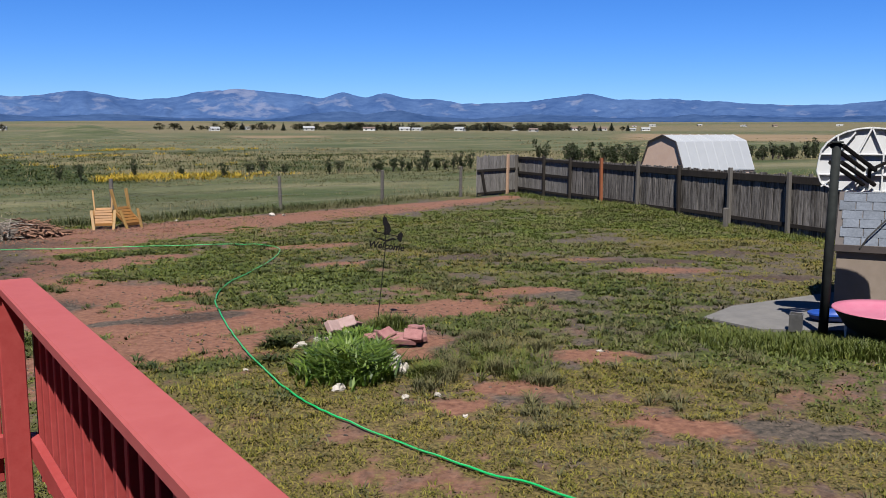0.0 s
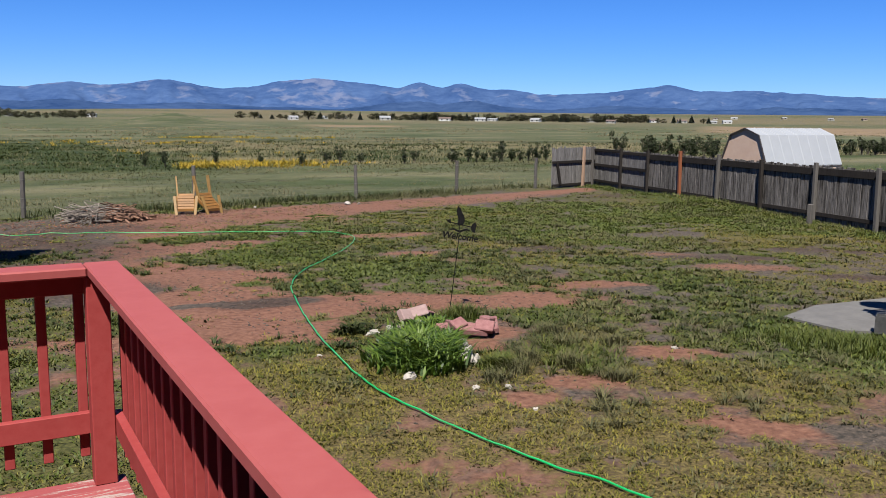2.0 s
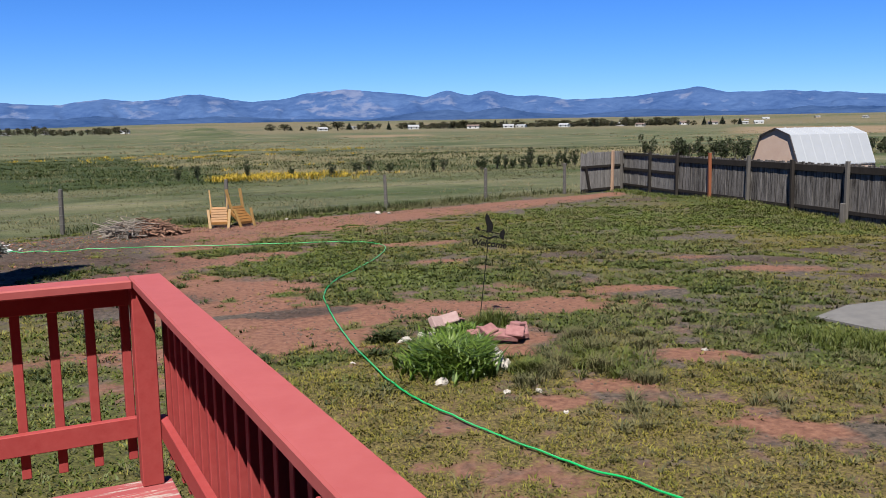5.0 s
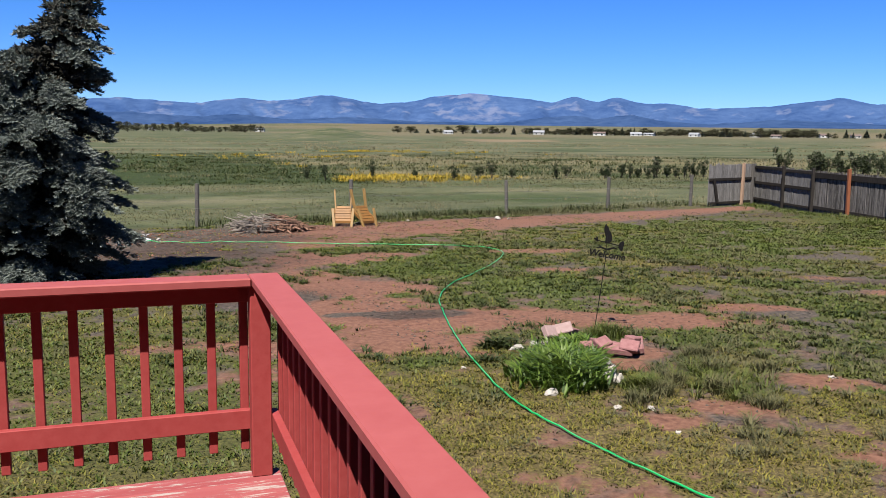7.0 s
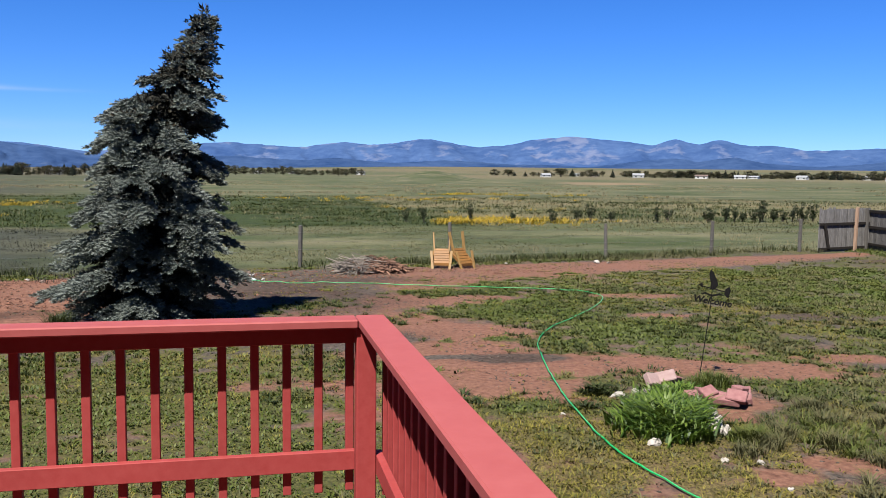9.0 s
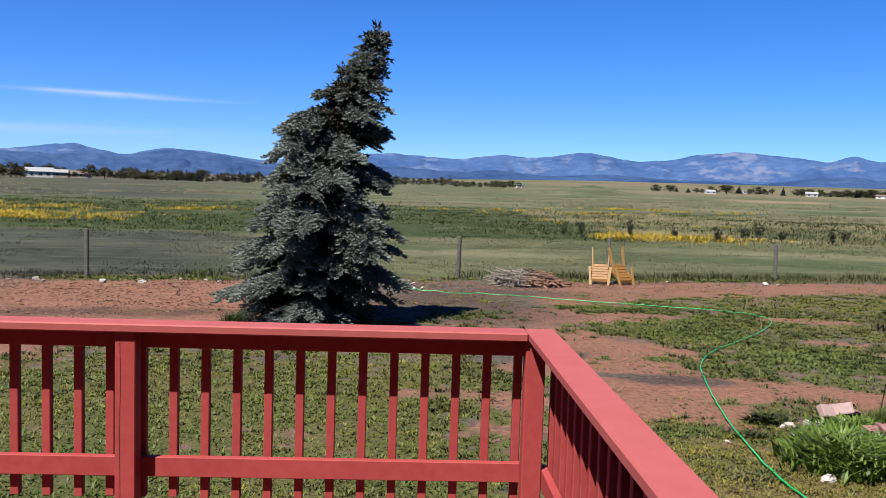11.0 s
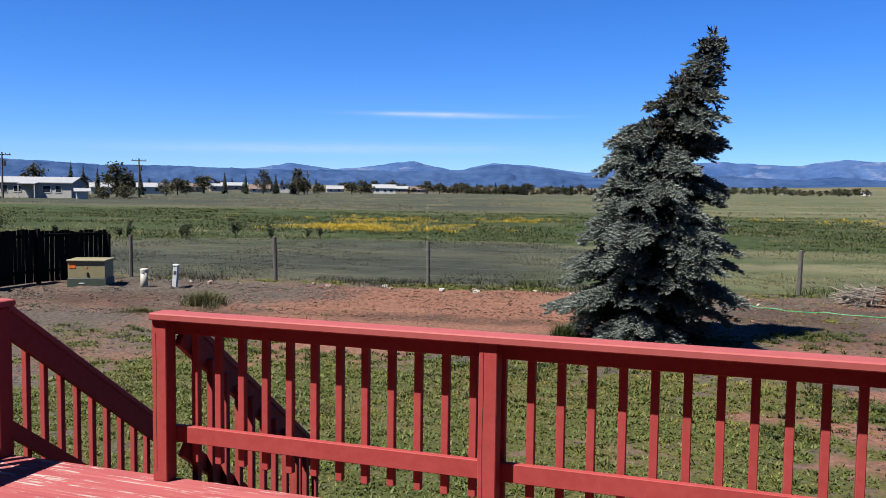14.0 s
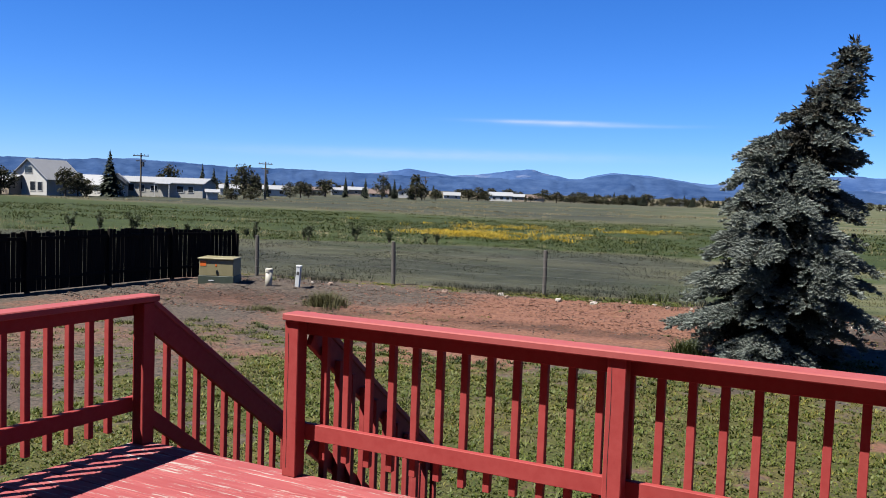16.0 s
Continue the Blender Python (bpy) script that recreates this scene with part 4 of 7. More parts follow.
lawn_layer("lawn_grass", 460000, 3, 11, 0.038, 0.0105, 5, LAWN, "short dry yellow-green lawn grass in patches", lambda x, y, g, l: chance(g, 0.38, 0.80) & ~chance(l, 0.20, 0.60))
lawn_layer("lawn_grass", 120000, 10.5, 30, 0.050, 0.0095, 5, LAWN, "short yellow-green grass across the yard", lambda x, y, g, l: chance(g, 0.40, 0.80) & ~chance(l, 0.20, 0.75))
lawn_layer("green_grass", 190000, 3, 30, 0.050, 0.0165, 4, LUSH, "fresh green grass growing in patches", lambda x, y, g, l: chance(g, 0.42, 0.75) & chance(l, 0.22, 0.62))
lawn_layer("grey_grass", 60000, 3, 30, 0.075, 0.0110, 7, GREYGRASS, "grey-green bunch grass in the yard", lambda x, y, g, l: chance(g, 0.40, 0.75) & chance(fbm(x * 1.3, y * 1.3, 41) + 0.22 * sum(blob(x, y, *q) for q in HOARY), 0.58, 0.74))


def patch(name, cx, cy, rx, ry, turn, n, tall, wide, material, label, lean=0.55, count=8):
    """A dense stand of tall grass in an oval."""
    u, v = NR.normal(0, 0.45, n), NR.normal(0, 0.45, n)
    keep = u * u + v * v < 1
    c, s = math.cos(radians(turn)), math.sin(radians(turn))
    x, y = cx + (u * rx * c - v * ry * s), cy + (u * rx * s + v * ry * c)
    p = seated(x, y, keep)
    k = 1 - 0.55 * (u * u + v * v)[keep]
    return blades(name, p, tall * k, np.full(len(p), wide), count, np.full(len(p), 0.05), lean, material, label, "grass")


def rosettes(name, n, x0, x1, y0, y1, tall, wide, count, material, label, lo, hi, seed):
    """Low spreading weeds, each a star of broad leaves."""
    x, y = scatter(n, x0, x1, y0, y1)
    g = covers(x, y)
    r = np.hypot(x, y)
    p = seated(x, y, chance(g[0], lo, hi) & chance(fbm(x * 0.8, y * 0.8, seed), 0.40, 0.65) & in_view(x, y) & ~off_limits(x, y) & (g[3] < 0.5) & (r > 4))
    return blades(name, p, tall * NR.uniform(0.6, 1.2, len(p)), np.full(len(p), wide), count, np.full(len(p), 0.05), 1.5, material, label, "weeds")


rosettes("low_weeds", 4200, 3, 14, 3, 13, 0.065, 0.012, 11, GREYGRASS, "low grey-green weeds in the thin grass", 0.25, 0.6, 81)
rosettes("low_weeds", 5000, 0, 12, 8, 20, 0.09, 0.018, 11, WEED, "low green weeds dotted over the dirt", 0.12, 0.5, 82)
rosettes("low_weeds", 5000, 8, 23, 8, 27, 0.11, 0.020, 10, GREYGRASS, "low grey-green weeds across the yard", 0.2, 0.6, 83)
rosettes("low_weeds", 16000, -1, 23, 5, 26, 0.05, 0.013, 7, LAWN, "sparse sprigs of weeds on bare dirt", -0.3, 0.3, 85)
rosettes("low_weeds", 3000, -16, -8, 6, 18, 0.07, 0.014, 8, GREYGRASS, "grey-green weeds on the dirt beside the lawn", -0.2, 0.4, 86)
rosettes("low_weeds", 2500, -17, 3, 12, 19, 0.10, 0.018, 10, WEED, "low green weeds at the edge of the tilled dirt", 0.1, 0.5, 84)


def clods(name, x, y, size, material, label):
    """Lumps of dry earth lying on the ground: one object of stuff."""
    n = len(x)
    base = np.stack([x, y, height(x, y)], 1)
    oct_ = np.array([(1, 0, 0), (-1, 0, 0), (0, 1, 0), (0, -1, 0), (0, 0, 1), (0, 0, -0.4)], float)
    sc = size[:, None, None] * NR.uniform(0.55, 1.25, (n, 6, 1)) * np.array((1, 1, 0.62))
    a = NR.uniform(0, 6.28, n)
    c, s = np.cos(a)[:, None], np.sin(a)[:, None]
    q = oct_[None] * sc + NR.normal(0, 0.12, (n, 6, 3)) * size[:, None, None]
    q = np.stack([q[..., 0] * c - q[..., 1] * s, q[..., 0] * s + q[..., 1] * c, q[..., 2]], -1) + base[:, None]
    f = np.array([(0, 2, 4), (2, 1, 4), (1, 3, 4), (3, 0, 4), (2, 0, 5), (1, 2, 5), (3, 1, 5), (0, 3, 5)])
    f = (np.arange(n)[:, None, None] * 6 + f[None]).reshape(-1, 3)
    return tagged(new(name, mesh_np(name, q.reshape(-1, 3), f, material)), label, "earth", kind="stuff")


CLOD = plain("dry_clods", (0.0420, 0.0165, 0.0100), (0.1350, 0.0670, 0.0440), 9, rough=1.0, vary=0.5, bump=0.3, island=True)
GREYCLOD = plain("grey_clods", (0.0223, 0.0173, 0.0143), (0.0645, 0.0521, 0.0434), 9, rough=1.0, vary=0.45, bump=0.3, island=True)
x, y = scatter(76000, -18.5, 9, 13.5, 27)
wy_ = wire_y(x)
wd_ = np.interp(x, [-20, -14, -8, -2, 3, 8], [7.6, 7.0, 6.4, 5.6, 3.8, 2.2])
k = (y < wy_ - 0.9) & (y > wy_ - 1.0 - wd_) & (NR.uniform(0, 1, len(x)) > 0.8 * covers(x, y)[4]) & chance(fbm(x * 0.7, y * 1.6, 91), 0.34, 0.62) & in_view(x, y)
g_ = k & (x < -11.5 + NR.normal(0, 1, len(x))) & (NR.uniform(0, 1, len(x)) < 0.65)
clods("dirt_clods", x[g_], y[g_], NR.uniform(0.012, 0.045, int(g_.sum())), GREYCLOD, "grey-brown clods by the utility box")
k = k & ~g_
clods("dirt_clods", x[k], y[k], NR.uniform(0.010, 0.036, int(k.sum())) * np.where(NR.uniform(0, 1, int(k.sum())) < 0.05, 1.9, 1.0), CLOD, "reddish clods in the tilled strip along the fence")
x, y = scatter(100000, -18.5, 23, 4, 27)
g_ = covers(x, y)
k = (g_[0] < 0.42) & (g_[3] < 0.5) & in_view(x, y) & ~off_limits(x, y) & chance(fbm(x * 1.1, y * 1.1, 92), 0.40, 0.70)
clods("dirt_crumbs", x[k], y[k], NR.uniform(0.006, 0.030, int(k.sum())), GREYCLOD, "small crumbs of earth and litter on bare ground")


# the rank clump by the pavers: one stand, low at its rim, running back to the sign
cu = NR.uniform(0, 1, 1300)
cx_ = np.interp(cu, [0, 0.35, 0.7, 1], [4.32, 4.62, 4.98, 5.50]) + NR.normal(0, 1, 1300) * np.interp(cu, [0, 0.5, 1], [0.20, 0.22, 0.12])
cy_ = np.interp(cu, [0, 0.35, 0.7, 1], [8.45, 8.75, 9.35, 10.2]) + NR.normal(0, 1, 1300) * np.interp(cu, [0, 0.5, 1], [0.20, 0.28, 0.16])
p = seated(cx_, cy_, (np.hypot(cx_ - 4.75, cy_ - 8.95) < 1.7) & (np.hypot(cx_ - 5.75, cy_ - 9.45) > 0.50) & (np.hypot(cx_ - 5.35, cy_ - 10.4) > 0.28) & ((cx_ < 4.86 + (cy_ - 8.17) * 0.38) | (cy_ > 9.3)))
ck = fbm(p[:, 0] * 3.2, p[:, 1] * 3.2, 44)
blades("tall_grass", p, (0.12 + 0.28 * ck * NR.uniform(0.7, 1.2, len(p))) * np.interp(p[:, 1], [9.0, 9.8], [1.0, 0.6]), np.full(len(p), 0.034), 3, np.full(len(p), 0.07), 1.1, CLUMP, "clump of tall bright green grass by the pink pavers", "grass")
for bx_, by_, bh_ in ((5.54, 8.05, 0.24), (5.94, 7.65, 0.22), (6.35, 8.35, 0.20), (5.25, 7.80, 0.18), (6.6, 9.0, 0.2), (4.9, 7.6, 0.15), (7.0, 8.2, 0.19), (6.1, 7.0, 0.17)):
    patch("bunch_grass", bx_, by_, 0.22, 0.2, 0, 34, bh_, 0.010, GREYGRASS, "grey-green tuft of bunch grass in bare dirt", 0.9)
patch("broad_weed", 4.37, 10.27, 0.28, 0.2, 0, 40, 0.16, 0.030, WEED, "dark broad-leaved weed at the edge of the dirt", 1.3, 6)
patch("broad_weed", 3.95, 9.6, 0.2, 0.16, 0, 20, 0.10, 0.026, WEED, "dark broad-leaved weed at the edge of the dirt", 1.3, 6)
patch("tall_grass", 5.22, 8.02, 0.28, 0.26, 0, 110, 0.18, 0.013, LUSH, "green grass at the end of the pale stones", 0.9)
patch("tall_grass", 6.05, 10.35, 0.35, 0.25, 0, 90, 0.24, 0.010, LUSH, "grass growing round the iron garden sign")
patch("tall_grass", 9.7, 6.7, 1.7, 0.8, -50, 800, 0.15, 0.011, LUSH, "tall green grass round the foot of the pole")
patch("tall_grass", 10.2, 5.8, 0.9, 0.5, -50, 320, 0.20, 0.012, LUSH, "tall green grass beside the pink tub")
rosettes("bunch_grass", 320, 4.6, 9.2, 5.6, 10.6, 0.14, 0.010, 24, GREYGRASS, "grey-green bunch grass in bare dirt", -0.2, 0.5, 87)
rosettes("bunch_grass", 90, 5.2, 6.6, 7.2, 8.8, 0.15, 0.012, 22, LUSH, "green bunch grass beside the stones", -0.2, 0.4, 88)
patch("sagebrush_tuft", -12.1, 17.3, 0.62, 0.55, 0, 150, 0.46, 0.010, GREYGRASS, "grey sagebrush tuft in the dirt", 0.7)
patch("tall_grass", -12.9, 15.9, 0.6, 0.3, 10, 70, 0.16, 0.010, GREYGRASS, "low grey-green grass in the dirt", 0.9)
patch("tall_grass", -11.3, 15.2, 0.5, 0.3, -10, 50, 0.14, 0.010, GREYGRASS, "low grey-green grass in the dirt", 0.9)
patch("tall_grass", -3.3, 16.0, 0.35, 0.3, 0, 60, 0.4, 0.012, WEED, "yellow-green weeds at the foot of the spruce")


# tall growth along the plank fence and the wire fence
def along_line(n, a, d, length, off, spread):
    s = NR.uniform(0, length, n)
    o = NR.normal(off, spread, n)
    return a[0] + d[0] * s + d[1] * o, a[1] + d[1] * s - d[0] * o


x, y = along_line(2000, PLANK_A - PLANK_D * 2, PLANK_D, 19, -0.5, 0.4)
p = seated(x, y, NR.uniform(0, 1, len(x)) < 0.3 + 0.9 * vnoise(x * 0.9, y * 0.9, 3))
blades("fence_grass", p, NR.uniform(0.05, 0.15, len(p)), np.full(len(p), 0.013), 6, np.full(len(p), 0.09), 0.6, LUSH, "green grass growing along the plank fence", "grass")
for n_, mat_, lab_, lo_, hi_ in ((2600, GREYGRASS, "grey-green grass growing along the wire fence", -4, 21.5), (2600, SAGE, "dark sage-grey growth along the wire fence", -19, -3)):
    x, y = along_line(n_, WIRE_A, WIRE_D, 42, -0.1, 0.6)
    p = seated(x, y, chance(vnoise(x * 0.5, y * 0.5, 4), 0.2, 0.8) & (x < hi_) & (x > lo_))
    blades("fence_grass", p, NR.uniform(0.05, 0.22, len(p)), np.full(len(p), 0.012), 9, np.full(len(p), 0.13), 0.9, mat_, lab_, "grass")
x, y = along_line(1100, WIRE_A, WIRE_D, 42, -0.25, 0.35)
p = seated(x, y, (fbm(x * 0.35, y * 0.35, 14) > 0.53) & (x < 21) & (x > -9))
blades("fence_weeds", p, NR.uniform(0.12, 0.34, len(p)), np.full(len(p), 0.018), 9, np.full(len(p), 0.13), 0.9, WEED, "green weeds along the wire fence", "weeds")


# ---- fields beyond the fence ----
def field_layer(name, n, d0, d1, tall, wide, count, material, label, pick, lean=0.7):
    az = np.radians(NR.uniform(-57, 64, n))
    r = d0 * (d1 / d0) ** NR.uniform(0, 1, n)
    x, y = np.sin(az) * r, np.cos(az) * r
    keep = pick(x, y, r) & ((y > wire_y(x) + 0.4) | (x > 25.5) | (x < -19.6))
    p = seated(x, y, keep)
    rr = r[keep]
    return blades(name, p, tall * NR.uniform(0.5, 1.2, len(p)) * np.clip(rr / 50, 0.8, 1.3), wide * rr / 30, count, 0.10 + rr * 0.006, lean, material, label, "grass")


field_layer("field_grass", 44000, 24, 60, 0.10, 0.018, 4, GREYGRASS, "grey-green pasture grass beyond the wire fence", lambda x, y, r: chance(fbm(x * 0.16, y * 0.3, 60), 0.38, 0.60) & ~chance(rank(x, y), 0.2, 1.0) & ~chance(dryness(x, y), 0.2, 0.8), 1.1)
field_layer("field_grass", 46000, 22, 60, 0.11, 0.018, 4, SAGE, "dark sage-grey growth in the pasture west of the tree", lambda x, y, r: chance(dryness(x, y), 0.2, 0.8) & (rank(x, y) < 0.3) & chance(fbm(x * 0.3, y * 0.3, 68), 0.35, 0.60), 1.2)
field_layer("field_grass", 12000, 24, 80, 0.22, 0.009, 7, STRAW, "dry straw-coloured grass in the pasture", lambda x, y, r: chance(fbm(x * 0.22, y * 0.3, 61), 0.50, 0.68) & ~chance(dryness(x, y), 0.3, 0.9), 1.1)
field_layer("field_weeds", 46000, 36, 115, 0.15, 0.027, 4, WEED, "rank deep green weeds across the field", lambda x, y, r: chance(rank(x, y), 0.0, 1.0) & ~chance(dryness(x, y), 0.25, 0.8) & chance(fbm(x * 0.12, y * 0.3, 63), 0.38, 0.60), 1.3)
field_layer("field_weeds", 30000, 40, 125, 0.24, 0.014, 4, STRAW, "tall dry straw grass in streaks across the field", lambda x, y, r: chance(rank(x, y), 0.0, 1.0) & chance(dryness(x, y), 0.3, 0.9) & chance(fbm(x * 0.16, y * 0.2, 66), 0.46, 0.60), 1.0)
field_layer("field_weeds", 26000, 40, 115, 0.18, 0.022, 4, WEED, "green weeds among the dry grass", lambda x, y, r: chance(rank(x, y), 0.0, 1.0) & chance(dryness(x, y), 0.3, 0.9) & ~chance(fbm(x * 0.16, y * 0.2, 66), 0.46, 0.60), 1.1)
field_layer("field_grass", 14000, 85, 300, 0.22, 0.022, 5, STRAW, "far streaks of pale dry grass", lambda x, y, r: (fbm(x * 0.035, y * 0.09, 67) > 0.55) & (rank(x, y) < 0.5), 0.9)


def flowers(spots, label):
    xs, ys = [], []
    for cx, cy, rx, ry, n in spots:
        xs.append(NR.normal(cx, rx, n)), ys.append(NR.normal(cy, ry, n))
    x, y = np.concatenate(xs), np.concatenate(ys)
    p = seated(x, y, fbm(x * 0.3, y * 0.3, 71) > 0.42)
    rr = np.hypot(p[:, 0], p[:, 1])
    blades("yellow_flowers", p, NR.uniform(0.16, 0.34, len(p)), 0.00065 * rr, 18, 0.22 + rr * 0.005, 1.1, YELLOW, label, "flowers", 0.2)


flowers([(11.9, 48.8, 0.8, 0.9, 60), (14.4, 50.2, 1.7, 2.0, 85), (17.6, 51, 2.0, 1.6, 40), (15, 66, 4, 3, 16), (9, 95, 6, 5, 30), (-25.5, 56, 3.0, 2.6, 260), (-30, 70, 3, 3, 40), (-19, 76, 2.4, 3.0, 50), (-22, 59, 3, 2, 25), (30, 119, 4, 3, 50),
         (45, 118, 6, 4, 20), (-34, 68, 6, 4, 20), (22, 92, 6, 3, 20)], "yellow flowering weeds in patches across the field")

# ---- the spruce ----
def spruce():
    """A blue spruce whose top leans east: tiers of boughs, each a fan of branchlets set with needled twigs."""
    R = np.random.RandomState(23)
    base = np.array((-1.98, 16.7, 0.0))
    zs = [0, 0.7, 1.4, 2.0, 2.7, 3.3, 3.9, 4.30, 4.55, 5.0, 5.4, 5.75]
    rad = [1.46, 1.58, 1.70, 1.62, 1.44, 1.16, 0.96, 0.66, 0.44, 0.29, 0.15, 0.03]
    off = [0.10, 0.06, 0.14, 0.16, 0.22, 0.28, 0.38, 0.56, 0.80, 0.98, 1.14, 1.22]

    def axis_at(z):
        return base + np.array((np.interp(z, zs, off), -0.1 * np.interp(z, zs, off), z))

    tree = thing("spruce_tree", (*base[:2], 0), "blue-green spruce tree with a leaning top beside bare dirt", "tree")
    tp = [axis_at(z) for z in (-0.1, 0.6, 1.6, 2.8, 4.0, 5.0, 5.65)]
    hang("trunk", Mesh().tube(tp, [0.16, 0.14, 0.12, 0.09, 0.06, 0.035, 0.010], 9).data("trunk", BARK, True), tree)
    P, DIR, LEN = [], [], []
    PI, DI, LI, WOOD = [], [], [], Mesh()
    up = np.array((0, 0, 1.0))

    def unit(v):
        return v / np.linalg.norm(v)

    def twig(q, d, ln):
        if q[2] > 0.03:
            P.append(q), DIR.append(unit(d)), LEN.append(ln)

    z, spin = 0.22, 0.4
    while z < 5.60:
        rz = float(np.interp(z, zs, rad))
        top = float(ramp(np.array(z), 4.1, 5.0))
        n = 4 + int(round(1.9 * rz))
        spin += 1.1 + R.uniform(-0.2, 0.2)
        for b in range(n):
            if z > 0.9 and R.uniform() < 0.08:
                continue
            a = spin + (b + R.uniform(-0.28, 0.28)) * 2 * math.pi / n
            swell = 1 + 0.13 * math.sin(2 * a + 1.7 * z) + 0.10 * math.sin(3 * a - 2.3 * z)
            length = rz * swell * R.uniform(0.76, 1.06)
            fine = 1 - 0.30 * top
            droop, rise = 0.34 * (1 - 0.75 * top) + R.uniform(-0.06, 0.06), 0.05 + 0.38 * top
            z0 = z + 0.16 * rz + R.uniform(-0.16, 0.16) * (1 - 0.5 * top)
            c = axis_at(z0)
            o = np.array((math.cos(a), math.sin(a), 0))
            s = np.array((-math.sin(a), math.cos(a), 0))

            def on(u):
                return c + o * length * u + up * length * (rise * u - (droop + rise) * u * u + 0.5 * max(0, u - 0.70) ** 1.5)

            WOOD.tube([on(0.05), on(0.5), on(0.95)], [0.02, 0.012, 0.004], 4, False)
            m = int(8 + 13 * length)
            for k in range(m):
                u = 0.36 + 0.62 * (k + R.uniform(0, 0.8)) / m
                sg = 1 if k % 2 else -1
                reach = min(0.56, 0.17 * fine + 0.40 * length * (1.10 - u)) * R.uniform(0.7, 1.15)
                bd = unit(o * 0.75 + s * sg * R.uniform(0.55, 1.0) + up * (-0.28 + 0.3 * top + R.uniform(-0.14, 0.14)))
                side = unit(np.cross(up, bd))
                root = on(u) + up * R.uniform(-0.03, 0.11)
                steps = max(2, int(reach / 0.040))
                for j in range(steps):
                    v = (j + 0.6) / steps
                    q = root + bd * reach * v - up * 0.22 * reach * v * v
                    w = 1 if j % 2 else -1
                    twig(q, bd * 0.8 + side * w * R.uniform(0.35, 0.95) + up * R.uniform(-0.05, 0.55), R.uniform(0.075, 0.125) * fine)
                    if R.uniform() < 0.35:
                        twig(q, bd * 0.9 + up * R.uniform(0.2, 0.9) + side * R.uniform(-0.3, 0.3), R.uniform(0.06, 0.10) * fine)
                twig(root + bd * reach * 0.95 - up * 0.2 * reach, bd + up * R.uniform(-0.1, 0.35), R.uniform(0.10, 0.15) * fine)
            for k in range(int(8 * length) + 3):
                u = R.uniform(0.5, 1.0)
                twig(on(u) + up * 0.03, o + s * R.uniform(-0.7, 0.7) + up * R.uniform(0.0, 0.7), R.uniform(0.08, 0.14) * fine)
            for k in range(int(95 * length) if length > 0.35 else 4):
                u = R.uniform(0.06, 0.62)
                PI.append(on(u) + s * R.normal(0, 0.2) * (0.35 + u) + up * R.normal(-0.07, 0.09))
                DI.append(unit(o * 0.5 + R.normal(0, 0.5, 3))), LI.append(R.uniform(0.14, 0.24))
        z += 0.15 + 0.125 * rz
    tip = axis_at(5.70)
    for k in range(14):
        a = k * 2.4
        twig(tip - up * 0.022 * k, np.array((math.cos(a), math.sin(a), 0.55 + 0.08 * (6 - k))), 0.085)
    twig(tip, up, 0.16)

    def needles(P, DIR, LEN, round_, rows, plump):
        """Needles set all round each twig, laid flat to its sides."""
        P, DIR, LEN = np.array(P), np.array(DIR), np.array(LEN)
        m = len(P)
        ref = np.where(np.abs(DIR[:, 2:3]) < 0.9, np.array([[0, 0, 1.0]]), np.array([[1.0, 0, 0]]))
        S = np.cross(DIR, ref)
        S /= np.linalg.norm(S, axis=1, keepdims=True)
        U = np.cross(S, DIR)
        V = np.empty((m, round_ * rows, 3, 3))
        turn = R.uniform(0, 6.28, m)
        for r in range(rows):
            for k in range(round_):
                g = turn + 2 * math.pi * (k + 0.5 * (r % 2)) / round_ + R.uniform(-0.25, 0.25, m)
                out = S * np.cos(g)[:, None] + U * np.sin(g)[:, None]
                side = np.cross(DIR, out)
                t = (r + 0.1) / rows
                root = P + DIR * (LEN * t * 0.85)[:, None] + out * (0.07 * LEN)[:, None]
                end = root + DIR * (LEN * R.uniform(0.35, 0.50, m))[:, None] + out * (LEN * R.uniform(0.16, 0.30, m) * (1.15 - 0.5 * t))[:, None]
                w = side * (plump * LEN * R.uniform(0.8, 1.2, m))[:, None]
                V[:, r * round_ + k, 0], V[:, r * round_ + k, 1], V[:, r * round_ + k, 2] = root - w, root + w, end
        return V

    V = needles(P, DIR, LEN, 5, 3, 0.095)
    W = V.reshape(-1, 3)
    hang("crown", mesh_np("crown", W, np.arange(len(W)).reshape(-1, 3), NEEDLE), tree, label="dense blue-green needle boughs")
    # inside needles, coloured dark so the gaps between boughs read as shade
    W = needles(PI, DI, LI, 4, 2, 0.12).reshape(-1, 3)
    hang("inner_foliage", mesh_np("inner_foliage", W, np.arange(len(W)).reshape(-1, 3), NEEDLE_INNER), tree, label="inner needles coloured dark for the shade close to the trunk")
    tagged(hang("limb_wood", WOOD.data("limb_wood", BARK), tree), "bare brown limbs inside the crown", kind="stuff")
    # a few dead brown sprays near the tip
    h = np.array(P)[:, 2]
    W = V[(h > 4.3) & (R.uniform(0, 1, len(h)) < 0.16) | (h > 3.4) & (R.uniform(0, 1, len(h)) < 0.04)].reshape(-1, 3) + np.array((0.004, -0.01, 0.006))
    hang("dead_sprays", mesh_np("dead_sprays", W, np.arange(len(W)).reshape(-1, 3), NEEDLE_BROWN), tree, label="dry brown needle sprays near the top")


spruce()


# ---- fences ----
def on_plank(s, off=0.0):
    """A place s metres along the east plank fence, off metres out of the yard."""
    p = PLANK_A + PLANK_D * s + np.array((PLANK_D[1], -PLANK_D[0])) * off
    return p


